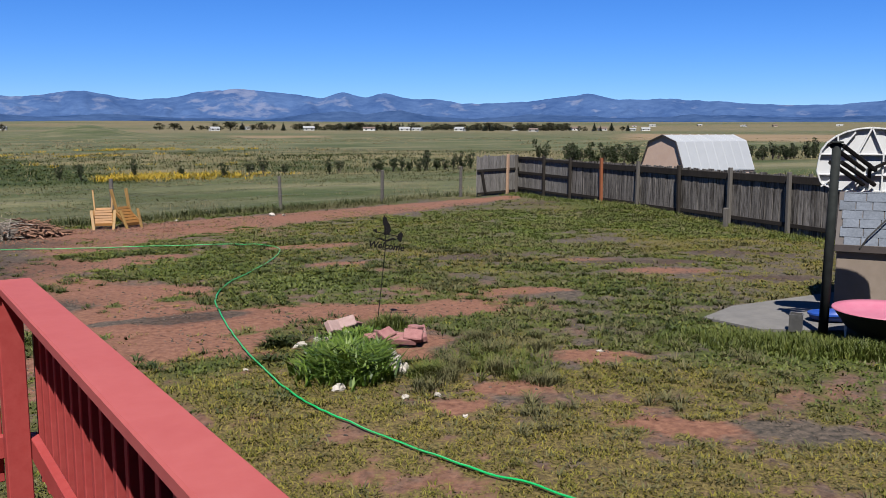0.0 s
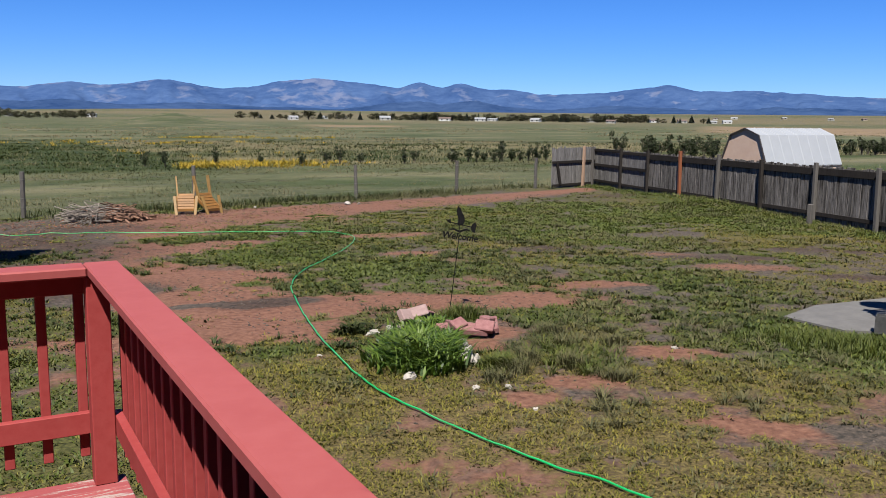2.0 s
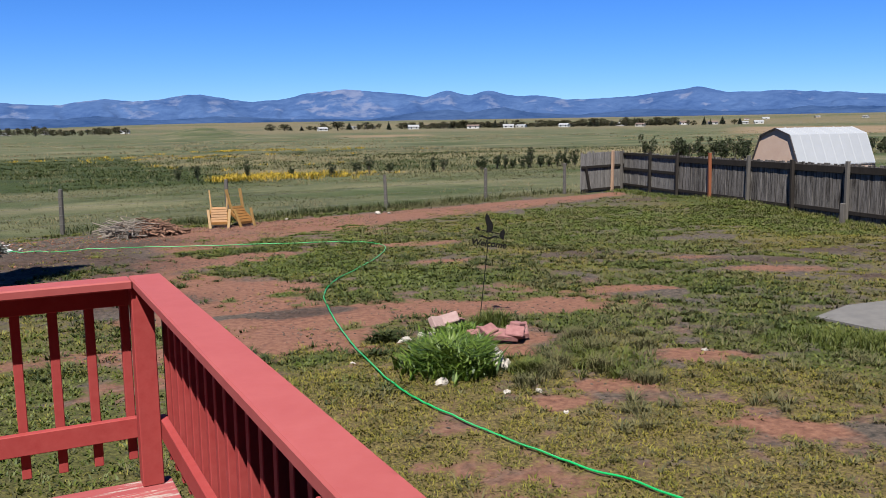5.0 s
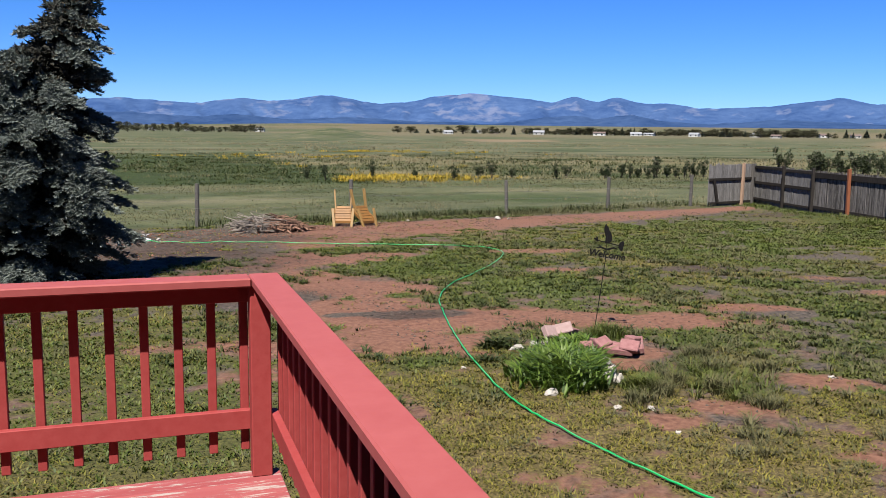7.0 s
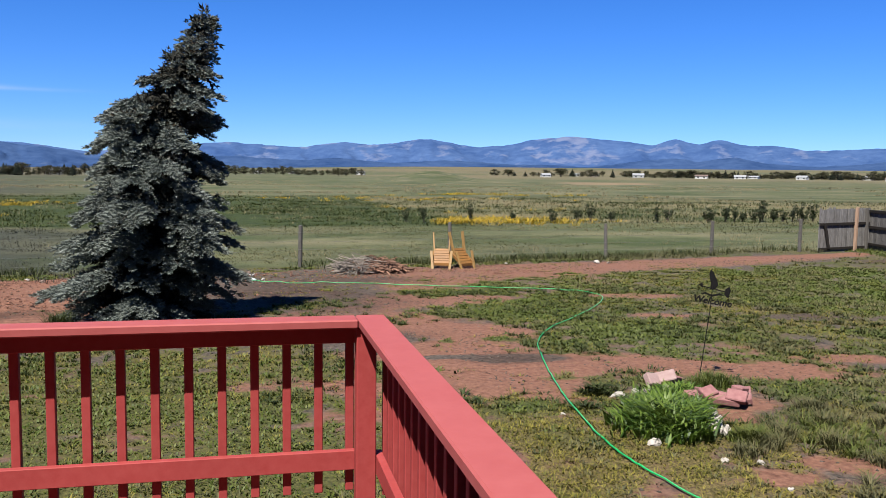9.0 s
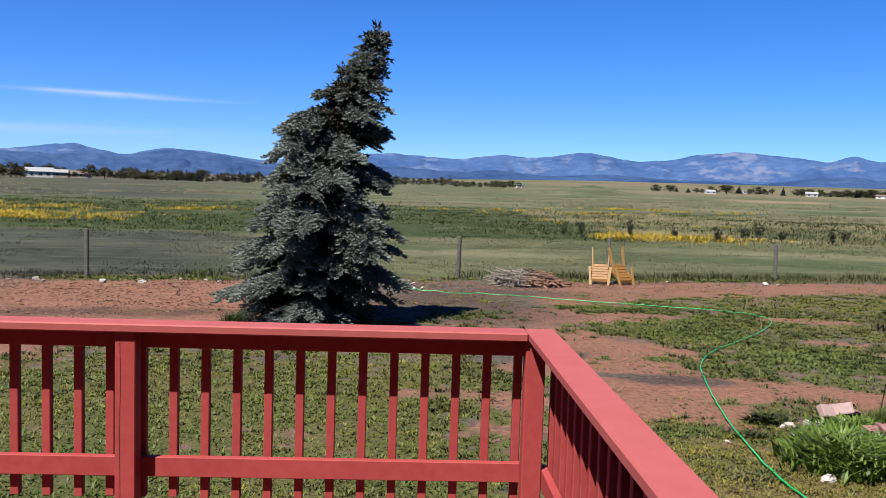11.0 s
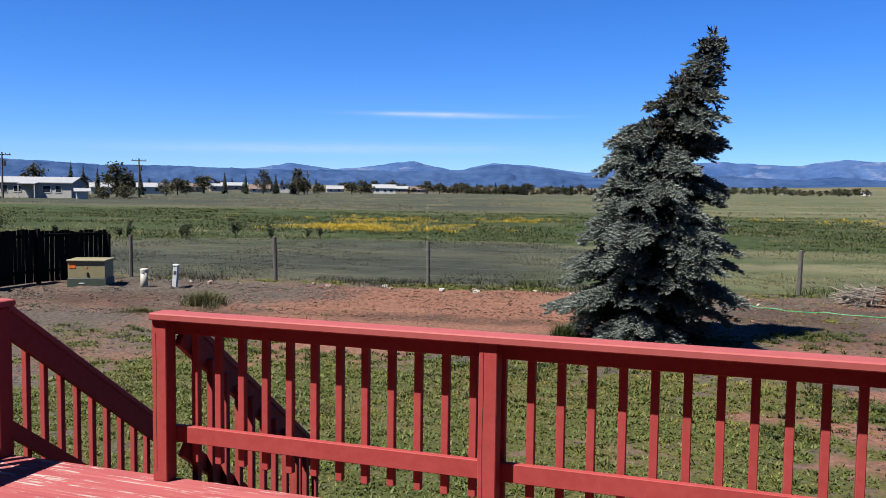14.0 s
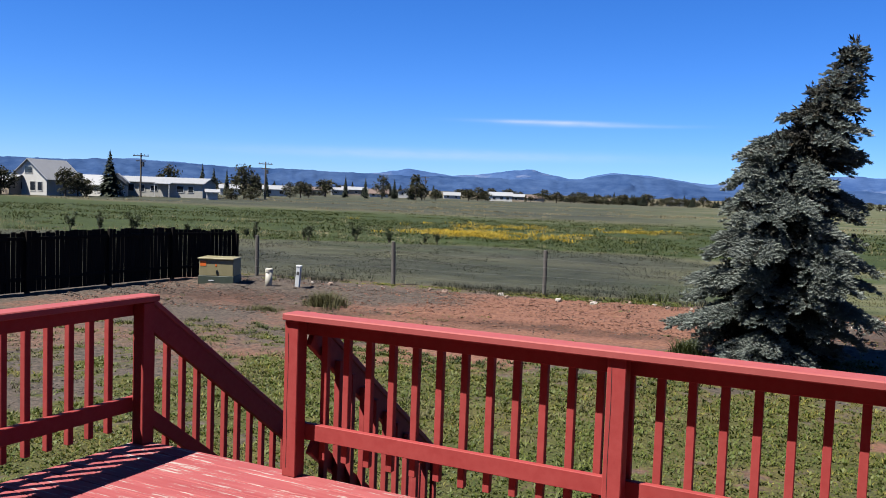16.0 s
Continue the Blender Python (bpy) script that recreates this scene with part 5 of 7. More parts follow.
def plank_fence():
    turn = -math.degrees(math.atan2(PLANK_D[0], PLANK_D[1]))
    f = thing("plank_fence", (*on_plank(6), 0), "weathered grey plank fence with dark rails, grass at its foot", "fence", "plank fences")
    R = random.Random(21)
    stops = [-7.0, -4.65, -2.3, 0.05, 2.4, 4.8, 7.1, 9.4, 11.7, 13.85, 16.45]
    for i, s in enumerate(stops):
        orange = abs(s - 9.4) < 0.1
        p = on_plank(s, -0.06)
        hgt = 1.66 + R.uniform(-0.03, 0.05) + (0.06 if orange else 0)
        slab("post", (0.10, 0.10, hgt + 0.2), pose(p[0], p[1], (hgt - 0.2) / 2, R.uniform(-1, 1), R.uniform(-1, 1), turn),
             ORANGEWOOD if orange else (POSTWOOD if round(s, 2) in (7.1, 2.4, 0.05, -4.65) else RAILWOOD), f, 0.006, "orange stained post" if orange else "")
    for a, b in zip(stops[:-1], stops[1:]):
        mid, ln = (a + b) / 2, b - a - 0.02
        far = a > 11
        for z, h in (((1.52, 0.11), (0.90, 0.11), (0.22, 0.09)) if far else ((1.44, 0.19), (0.24, 0.11))):
            p = on_plank(mid, 0.012)
            slab("rail", (0.04, ln, h), pose(p[0], p[1], z + R.uniform(-0.02, 0.02), 0, 0, turn), RAILWOOD, f, 0.004)
        s = a
        while s < b - 0.02:
            w = R.choice((0.135, 0.14, 0.145))
            p = on_plank(s + w / 2, 0.045 + R.uniform(-0.004, 0.006))
            top = round((1.55 if not far else 1.56) + R.choice((-0.02, 0.0, 0.015, 0.03 if a > 0 else 0.06)), 3)
            slab("plank", (0.02, w - 0.006, top + 0.06), pose(p[0], p[1], (top - 0.06) / 2 + 0.02, R.uniform(-0.6, 0.6), 0, turn + R.uniform(-1, 1)), GREYWOOD if far else STAINWOOD, f, 0.003)
            s += w
    return f


plank_fence()
stub = thing("stub_post", (20.35, 15.9, 0), "short grey stub of a post in grass by the fence", "post")
hang("stump", Mesh().box((0.13, 0.12, 0.60), pose(20.35, 15.9, 0.27, 1, -2, 12), 0.012).data("stump", POSTWOOD), stub)


def corner_panel():
    """The short run that turns the fence's far corner: bare panel with a loose brace."""
    a, b = np.array((21.15, 29.0)), on_plank(16.36)
    d = (b - a) / np.linalg.norm(b - a)
    turn = math.degrees(math.atan2(d[1], d[0]))
    ln = float(np.linalg.norm(b - a))
    f = thing("plank_fence", (*a, 0), "short weathered fence panel with a diagonal brace and pale cedar post", "fence", "plank fences")
    R = random.Random(5)
    nrm = np.array((d[1], -d[0]))
    at = lambda s, o: a + d * s + nrm * o
    s = 0.0
    while s < ln - 0.05:
        w = R.choice((0.13, 0.14, 0.15))
        p = at(s + w / 2, 0)
        top = 1.62 + R.choice((-0.05, -0.02, 0.0, 0.04))
        slab("plank", (w - 0.008, 0.02, round(top, 3)), pose(p[0], p[1], top / 2 + 0.05, 0, R.uniform(-1, 1), turn), GREYWOOD, f, 0.003)
        s += w
    for z in (0.12, 1.07):
        p = at(ln / 2, 0.035)
        slab("rail", (ln, 0.04, 0.10), pose(p[0], p[1], z, 0, 0, turn), RAILWOOD, f, 0.004)
    p = at(0.42, 0.07)
    slab("brace", (0.15, 0.03, 1.02), pose(p[0], p[1], 0.62, 0, -16, turn), RAILWOOD, f, 0.004, "dark loose brace")
    p = at(ln * 0.70, 0.09)
    slab("post", (0.11, 0.10, 1.75), pose(p[0], p[1], 0.83, 0, 2, turn), CEDAR, f, 0.006, "pale cedar post")
    p = at(ln * 0.93, 0.06)
    slab("post", (0.10, 0.10, 1.7), pose(p[0], p[1], 0.82, 0, 0, turn), POSTWOOD, f, 0.006)


corner_panel()


def west_fence():
    f = thing("plank_fence", (-19.2, 14, 0), "west side plank fence, its shade put into near-black wood", "fence", "plank fences")
    R = random.Random(8)
    stops = [21.4, 19.5, 17.1, 14.5, 12.1, 9.7, 7.3, 4.9, 2.5]
    for s in stops:
        x = -19.1 if s < 21 else -18.25
        bar("post", (x - 0.05, s - 0.05, -0.1), (x + 0.05, s + 0.05, 1.56 if s < 21 else 1.36), SHADEWOOD, f, 0.006)
    for a, b in zip(stops[:-1], stops[1:]):
        A, B = np.array((-18.30 if a > 21 else -19.15, a)), np.array((-19.15, b))
        d = (B - A) / np.linalg.norm(B - A)
        ln = float(np.linalg.norm(B - A))
        turn = math.degrees(math.atan2(d[1], d[0]))
        for z in (1.36, 0.35):
            m = (A + B) / 2
            slab("rail", (ln, 0.04, 0.09), pose(m[0] + 0.03, m[1], z, 0, 0, turn), SHADEWOOD, f, 0.004)
        s = 0.0
        while s < ln - 0.03:
            w = R.choice((0.135, 0.14, 0.145, 0.15))
            p = A + d * (s + w / 2)
            top = 1.50 + R.choice((-0.03, 0, 0.02, 0.03)) - (0.06 if a > 21 else 0)
            slab("plank", (round(w - R.choice((0.004, 0.006, 0.006, 0.022)), 3), 0.02, round(top, 3)), pose(p[0], p[1], top / 2 + 0.03, R.uniform(-0.7, 0.7), R.uniform(-0.5, 0.5), turn), SHADEWOOD, f, 0.003)
            s += w


west_fence()


def wire_fence():
    f = thing("wire_fence", (1.4, 26, 0), "field fence of grey wooden posts and thin wire", "fence")
    R = random.Random(3)
    tops = []
    for px, hh in ((-18.0, 1.3), (-13.45, 1.33), (-8.85, 1.30), (-3.7, 1.28), (1.42, 1.26), (6.2, 1.30), (11.95, 1.18), (16.45, 1.22), (20.6, 1.25)):
        py = float(wire_y(np.array(px))) + R.uniform(-0.05, 0.05)
        tops.append((px, py))
        lean = (R.uniform(-0.03, 0.03), R.uniform(-0.03, 0.03))
        r = R.uniform(0.055, 0.07)
        hang("post", Mesh().tube([(px, py, -0.1), (px + lean[0] * 0.5, py + lean[1] * 0.5, hh * 0.5), (px + lean[0], py + lean[1], hh - 0.015), (px + lean[0], py + lean[1], hh)],
                                 [r, r * 0.97, r * 0.93, r * 0.8], 9).data("post", POSTWOOD), f)
    for z in (0.30, 0.55, 0.80, 1.05):
        pts = []
        for (ax, ay), (bx, by) in zip(tops[:-1], tops[1:]):
            for k in range(4):
                t = k / 4
                pts.append((ax + (bx - ax) * t, ay - 0.07 + (by - ay) * t, z - 0.05 * 4 * t * (1 - t)))
        pts.append((tops[-1][0], tops[-1][1] - 0.07, z))
        hang("wire", Mesh().tube(pts, [0.0035] * len(pts), 4).data("wire", WIRE), f)


wire_fence()

# ---- the yard's things ----


def hose_path():
    """The hose's way over the ground, from the sprinkler to below the deck corner."""
    way = [(0.0, 22.6), (0.3, 22.3), (2.3, 21.75), (4.3, 21.05), (6.3, 20.35), (7.5, 19.75), (8.0, 18.9), (7.5, 17.65), (6.3, 16.0), (5.2, 14.6), (4.65, 13.5), (4.42, 12.7), (4.15, 11.6),
           (3.85, 10.1), (3.63, 8.7), (3.58, 7.8), (3.66, 7.0), (3.82, 6.2), (3.98, 5.4), (4.2, 4.8), (4.3, 4.0), (4.0, 3.0), (3.0, 1.5)]
    out = []
    for i in range(len(way) - 1):
        p = [Vector(way[max(0, min(len(way) - 1, i + k))]) for k in (-1, 0, 1, 2)]
        for k in range(8):
            t = k / 8
            q = 0.5 * ((2 * p[1]) + (p[2] - p[0]) * t + (2 * p[0] - 5 * p[1] + 4 * p[2] - p[3]) * t * t + (3 * p[1] - p[0] - 3 * p[2] + p[3]) * t ** 3)
            out.append((q.x, q.y, 0))
    return out


hp = np.array(hose_path())
hp[:, 2] = height(hp[:, 0], hp[:, 1]) + 0.032
hose = thing("garden_hose", (4, 12, 0), "bright green garden hose lying in curves across the yard", "hose")
hang("tube", Mesh().tube(hp, [0.0098] * len(hp), 8).data("tube", HOSE, True), hose)
# a pale stripe winds slowly round it
st = []
for i, p_ in enumerate(hp):
    a = i * 0.21
    dx, dy = hp[min(i + 1, len(hp) - 1)][:2] - hp[max(i - 1, 0)][:2]
    ln_ = math.hypot(dx, dy)
    st.append((p_[0] - dy / ln_ * 0.0070 * math.cos(a), p_[1] + dx / ln_ * 0.0070 * math.cos(a), p_[2] + 0.0070 * abs(math.sin(a))))
hang("stripe", Mesh().tube(st, [0.0036] * len(st), 5).data("stripe", HOSE_STRIPE), hose, label="pale stripe")

sprinkler = thing("lawn_sprinkler", (0.0, 22.65, 0), "small pale lawn sprinkler at the end of the hose", "sprinkler")
hang("base", Mesh().lathe([(0.13, 0.0), (0.13, 0.03), (0.10, 0.05), (0.03, 0.07)], Matrix.Translation((0, 22.65, 0.02)), 14).data("base", MARKER), sprinkler)
hang("riser", Mesh().tube([(0, 22.65, 0.06), (0, 22.65, 0.17)], [0.02, 0.018], 8).data("riser", TIN), sprinkler)
hang("arm", Mesh().tube([(-0.09, 22.65, 0.20), (0, 22.65, 0.16), (0.09, 22.65, 0.20)], [0.008, 0.012, 0.008], 6).data("arm", MARKER), sprinkler)


def rock(name, at, size, material, label, group, seed, turn=0.0):
    """A broken stone."""
    R = random.Random(seed)
    bm = bmesh.new()
    bmesh.ops.create_icosphere(bm, subdivisions=2, radius=0.5)
    for v in bm.verts:
        k = 1 + 0.75 * (noise.noise(v.co * 2.6 + Vector((seed * 3.1, seed, 0))))
        v.co = Vector((v.co.x * size[0] * k, v.co.y * size[1] * k, max(v.co.z, -0.3) * size[2] * k))
    me = bpy.data.meshes.new(name)
    bm.to_mesh(me)
    bm.free()
    me.materials.append(material)
    ob = new(name, me)
    z = float(height(np.array(at[0]), np.array(at[1])))
    ob.matrix_basis = pose(at[0], at[1], z + size[2] * 0.25, 0, 0, turn)
    return tagged(ob, label, "stone", group)


# pale stones that edge the grass clump, and loose ones by the tilled strip
R_ = random.Random(14)
for i in range(15):
    t = i / 14
    rock("edging_stone", (5.36 - 0.34 * t + R_.uniform(-0.05, 0.05), 9.35 - 1.05 * t + R_.uniform(-0.05, 0.05)), (R_.uniform(0.10, 0.19), R_.uniform(0.08, 0.14), R_.uniform(0.08, 0.15)), WHITESTONE,
         "pale rough stone edging the grass clump", "edging stones", 30 + i, R_.uniform(0, 180))
for i in range(4):
    t = i / 3
    rock("edging_stone", (4.55 + 0.75 * t, 10.05 + 0.15 * t + R_.uniform(-0.05, 0.05)), (R_.uniform(0.12, 0.2), R_.uniform(0.09, 0.13), R_.uniform(0.06, 0.11)), WHITESTONE,
         "pale rough stone edging the grass clump", "edging stones", 50 + i, R_.uniform(0, 180))
for i, (sx, sy, ss) in enumerate(((4.08, 8.07, 0.18), (4.55, 7.45, 0.1), (4.85, 7.3, 0.09), (3.55, 9.35, 0.07), (7.55, 7.7, 0.08), (4.7, 6.6, 0.07))):
    rock("loose_stone", (sx, sy), (ss, ss * 0.75, ss * 0.5), WHITESTONE, "small pale stone lying in the grass", "loose stones", 70 + i, i * 40)
for i in range(26):
    sx = -15.5 + i * 0.62 + R_.uniform(-0.25, 0.25)
    sy = float(wire_y(np.array(sx))) - 1.15 + R_.uniform(-0.3, 0.25)
    ss = R_.uniform(0.08, 0.20)
    rock("field_stone", (sx, sy), (ss, ss * R_.uniform(0.6, 0.9), ss * 0.6), STONE if R_.random() < 0.65 else WHITESTONE, "stone turned up at the edge of the tilled dirt", "field stones", 90 + i, R_.uniform(0, 180))
for i, (sx, sy, ss) in enumerate(((-0.35, 22.7, 0.22), (-0.6, 22.5, 0.16), (0.3, 22.9, 0.14), (10.9, 26.0, 0.22), (11.3, 26.0, 0.12), (7.9, 26.2, 0.12))):
    rock("field_stone", (sx, sy), (ss, ss * 0.8, ss * 0.6), WHITESTONE, "pale stone by the edge of the dirt", "field stones", 130 + i, i * 50)


def paver(at, size, rot, label="pink concrete paver lying in a loose heap", material=PINKSTONE):
    m = Mesh().box(tuple(v * 0.94 for v in size), None, 0.012)
    ob = new("paver", m.data("paver", material))
    ob.matrix_basis = pose(*at, *rot)
    return tagged(ob, label, "paver", "pink pavers")


paver((5.62, 9.32, 0.10), (0.42, 0.20, 0.09), (14, 4, -28))
paver((5.98, 9.45, 0.09), (0.40, 0.20, 0.09), (-10, -12, 62))
paver((5.35, 9.55, 0.09), (0.24, 0.20, 0.09), (18, 6, 20))
paver((5.88, 9.38, 0.20), (0.20, 0.16, 0.07), (6, 8, 30), "broken pink paver on top of the heap")
paver((5.74, 9.22, 0.15), (0.26, 0.18, 0.08), (38, 4, -40), "pink paver leaning on the heap")
paver((5.46, 9.40, 0.17), (0.22, 0.17, 0.08), (28, -12, 12), "broken pink paver on top of the heap")
paver((5.62, 9.62, 0.10), (0.40, 0.20, 0.09), (-8, 10, -10))
paver((5.16, 10.32, 0.12), (0.22, 0.19, 0.10), (50, 10, 20), "pale pink paver tipped on its edge", PALEPINK)
paver((5.38, 10.38, 0.13), (0.30, 0.20, 0.09), (34, -14, -20), "pale pink paver lying in a loose heap", PALEPINK)
paver((5.55, 10.48, 0.09), (0.30, 0.20, 0.09), (10, 14, 40))


def garden_sign():
    """An iron stake with a weathervane bird, an arrow and the cut-out word."""
    bx, by = 5.98, 10.6
    top = Vector((0.17, 0.02, 1.05))
    s = thing("garden_sign", (bx, by, 0), "black iron garden stake with a cut-out word, bird and arrow", "garden sign")
    b = Vector((bx, by, 0))
    side = Vector((0.90, -0.43, 0)).normalized()
    hang("stake", Mesh().tube([b + Vector((0, 0, -0.15)), b + top, b + top * 1.0 + Vector((0.02, 0, 0.34))], [0.007, 0.006, 0.005], 6).data("stake", IRON), s)
    f = bpy.data.curves.new("word", "FONT")
    f.body, f.size, f.extrude, f.align_x, f.align_y, f.shear, f.offset = "Welcome", 0.13, 0.004, "CENTER", "CENTER", 0.15, 0.0035
    w = new("word_curve", f)
    deps = bpy.context.evaluated_depsgraph_get()
    me = bpy.data.meshes.new_from_object(w.evaluated_get(deps))
    bpy.data.objects.remove(w)
    me.materials.clear()
    me.materials.append(IRON)
    turn = math.degrees(math.atan2(side.y, side.x))
    hang("word", me, s, Matrix.Translation(b + top + Vector((0.02, 0, 0.06))) @ pose(0, 0, 0, 90, 0, turn) @ pose(0, 0, 0, 0, 0, -8), "cut-out iron word")

    def flat(name, pts, where, label):
        m = Mesh()
        k = len(pts)
        for o in (-0.004, 0.004):
            for u, z in pts:
                m.v.append((u * 0.85, o, z * 0.93))
        m.f += [tuple(range(k)), tuple(reversed(range(k, 2 * k)))] + [(i, k + i, k + (i + 1) % k, (i + 1) % k) for i in range(k)]
        hang(name, m.data(name, IRON), s, Matrix.Translation(where) @ pose(0, 0, 0, 0, 0, turn), label)

    c = b + top + Vector((0.03, 0, 0.0))
    flat("bird", [(-0.05, 0.24), (0.03, 0.24), (0.07, 0.30), (0.06, 0.38), (0.02, 0.44), (0.0, 0.50), (-0.03, 0.52), (-0.02, 0.55), (-0.05, 0.53), (-0.06, 0.50), (-0.07, 0.46), (-0.06, 0.40), (-0.04, 0.34)], c, "iron bird")
    flat("arrow_shaft", [(-0.20, 0.285), (-0.20, 0.30), (0.20, 0.215), (0.20, 0.20)], c, "iron arrow shaft")
    flat("arrow_tail", [(0.17, 0.18), (0.19, 0.25), (0.25, 0.29), (0.27, 0.24), (0.24, 0.12), (0.20, 0.14)], c, "iron arrow tail")
    flat("arrow_head", [(-0.24, 0.31), (-0.17, 0.34), (-0.16, 0.26)], c, "iron arrow head")
    flat("scroll", [(-0.20, 0.17), (-0.12, 0.20), (-0.02, 0.16), (0.10, 0.19), (0.18, 0.15), (0.10, 0.16), (-0.02, 0.13), (-0.12, 0.17)], c, "iron scroll")


garden_sign()


def pile(name, cx, cy, rx, ry, hgt, n, r0, r1, l0, l1, parts, label, seed):
    """A heap of sticks; parts: (name, material, share)."""
    R = random.Random(seed)
    t = thing(name, (cx, cy, 0), label, "wood pile")
    for pn, material, share in parts:
        m = Mesh()
        for i in range(int(n * share)):
            a, k = R.uniform(0, 6.283), math.sqrt(R.random())
            x, y = cx + math.cos(a) * k * rx, cy + math.sin(a) * k * ry
            if pn == "brushwood":
                x = cx - rx * R.uniform(0.3, 1.1)
            z = 0.03 + hgt * (1 - k ** 1.6) * R.uniform(0.3, 1.0)
            L, b = R.uniform(l0, l1) * (1.5 if pn == "brushwood" else 1), R.uniform(0, 6.283)
            d = Vector((math.cos(b), math.sin(b), R.uniform(-0.25, 0.35))) * L / 2
            p = Vector((x, y, z + 0.5 * abs(d.z)))
            r = R.uniform(r0, r1) * (0.55 if pn == "brushwood" else 1)
            m.tube([p - d, p + d * 0.1 + Vector((0, 0, R.uniform(-0.02, 0.03))), p + d], [r, r * 0.9, r * 0.7], 5)
        hang(pn, m.data(pn, material), t)


pile("wood_pile", 3.50, 24.3, 0.88, 0.50, 0.40, 560, 0.012, 0.030, 0.25, 0.75,
     (("split_wood", STICK_RED, 0.6), ("brushwood", STICK_GREY, 0.5)), "low heap of split wood and grey branches on the dirt", 6)


def lounge_chair(at, turn, tip, label):
    """A slatted pine garden chair: two long side rails, front legs, slatted seat and back."""
    base = pose(*at, 0, 0, turn) @ pose(0, 0, 0, tip, 0, 0) @ Matrix.Diagonal((0.92, 0.95, 0.95, 1))
    c = thing("garden_chair", at, label, "chair", "garden chairs", turn=turn)

    def piece(name, size, m, material):
        slab(name, size, base @ m, material, c, 0.005)

    for sx in (-0.27, 0.27):
        piece("back_rail", (0.05, 0.10, 0.86), pose(sx * 0.93, 0.16, 0.70, -20, 4 if sx > 0 else -4, 0), CHAIRPALE)
        piece("front_leg", (0.085, 0.045, 0.62), pose(sx * 1.12, -0.30, 0.27, -26, 6 if sx > 0 else -6, 0), CHAIRPALE)
        piece("side_rail", (0.035, 0.62, 0.09), pose(sx, -0.06, 0.34, 28, 0, 0), CHAIRWOOD)
    for i in range(6):
        piece("seat_slat", (0.50, 0.085, 0.022), pose(0, -0.28 + i * 0.075, 0.20 + i * 0.072, 52, 0, 0), CHAIRWOOD)
    piece("stretcher", (0.54, 0.03, 0.09), pose(0, -0.31, 0.14, 0, 0, 0), CHAIRWOOD)


lounge_chair((5.62, 25.35, 0.0), -14, 0, "varnished pine garden chair with slatted seat facing the yard")
lounge_chair((6.20, 25.42, 0.0), 26, 5, "varnished pine garden chair tilted beside the other one")


def utility_box():
    """A padmount cabinet: base, body, overhanging lid, locking handle, stickers."""
    m = pose(-17.48, 19.75, 0, 0, 0, 24) @ Matrix.Diagonal((0.9, 0.9, 0.95, 1))
    c = thing("utility_box", (-17.45, 19.75, 0), "tan metal utility box on a green base by the dark fence", "utility box", turn=24)
    q = lambda x, y, z, rx=0: m @ pose(x, y, z, rx, 0, 0)
    slab("base", (1.16, 0.94, 0.26), q(0, 0, 0.11), GREENBASE, c, 0.01, "green base skirt")
    body = slab("body", (1.12, 0.90, 0.50), q(0, 0, 0.49), TANBOX, c, 0.015)
    slab("lid", (1.18, 0.98, 0.05), q(0, -0.01, 0.765), TANBOX, c, 0.012)
    slab("handle", (0.05, 0.03, 0.12), q(0.03, -0.465, 0.36), DARKSTEEL, body, 0.004, "dark locking handle")
    slab("sticker", (0.19, 0.006, 0.16), q(-0.42, -0.455, 0.62), STICKER, body, 0.001, "orange sticker")
    slab("marking", (0.05, 0.006, 0.06), q(0.0, -0.455, 0.57), STICKER, body, 0.001, "small faded mark")
    slab("label_plate", (0.17, 0.006, 0.035), q(-0.15, -0.475, 0.10), MARKER, c, 0.001, "pale label plate")
    slab("lid_seam", (1.12, 0.006, 0.008), q(0, -0.453, 0.735), SHEDTRIM, c, 0.001)


utility_box()
pipe = thing("standpipe", (-15.85, 19.95, 0), "capped weathered plastic pipe standing in the dirt", "pipe")
hang("tube", Mesh().tube([(-15.85, 19.95, -0.1), (-15.85, 19.95, 0.44)], [0.10, 0.10], 16).data("tube", PVC, True), pipe)
hang("cap", Mesh().lathe([(0.112, 0.0), (0.114, 0.08), (0.10, 0.105), (0.06, 0.115)], Matrix.Translation((-15.85, 19.95, 0.41)), 16).data("cap", PVC), pipe)
mk = thing("marker_post", (-15.1, 20.3, 0), "leaning white utility marker post in the dirt", "marker post")
mm = pose(-15.1, 20.3, 0, 4, 6, 10)
slab("post", (0.13, 0.10, 0.62), mm @ pose(0, 0, 0.30), MARKER, mk, 0.01)
slab("cap", (0.15, 0.12, 0.05), mm @ pose(0, 0, 0.625), MARKER, mk, 0.01)
slab("notice", (0.08, 0.006, 0.10), mm @ pose(0, -0.052, 0.42), TIN, mk, 0.001, "faded notice")


# ---- the court: slab, hoop, hut, tub ----
pad_pts = [(10.15, 8.25), (10.2, 7.3), (10.9, 6.75), (12.2, 5.8), (16.5, 4.0), (17.0, 7.0), (13.6, 8.35), (11.2, 8.55)]
mpad = Mesh()
mpad.v = [(px_, py_, -0.08) for px_, py_ in pad_pts] + [(px_, py_, 0.035) for px_, py_ in pad_pts]
kk = len(pad_pts)
mpad.f = [tuple(reversed(range(kk))), tuple(range(kk, 2 * kk))] + [(i, (i + 1) % kk, kk + (i + 1) % kk, kk + i) for i in range(kk)]
tagged(new("pavement_pad", mpad.data("pavement_pad", CONCRETE)), "worn grey concrete pad in the grass", "pavement", kind="structure")


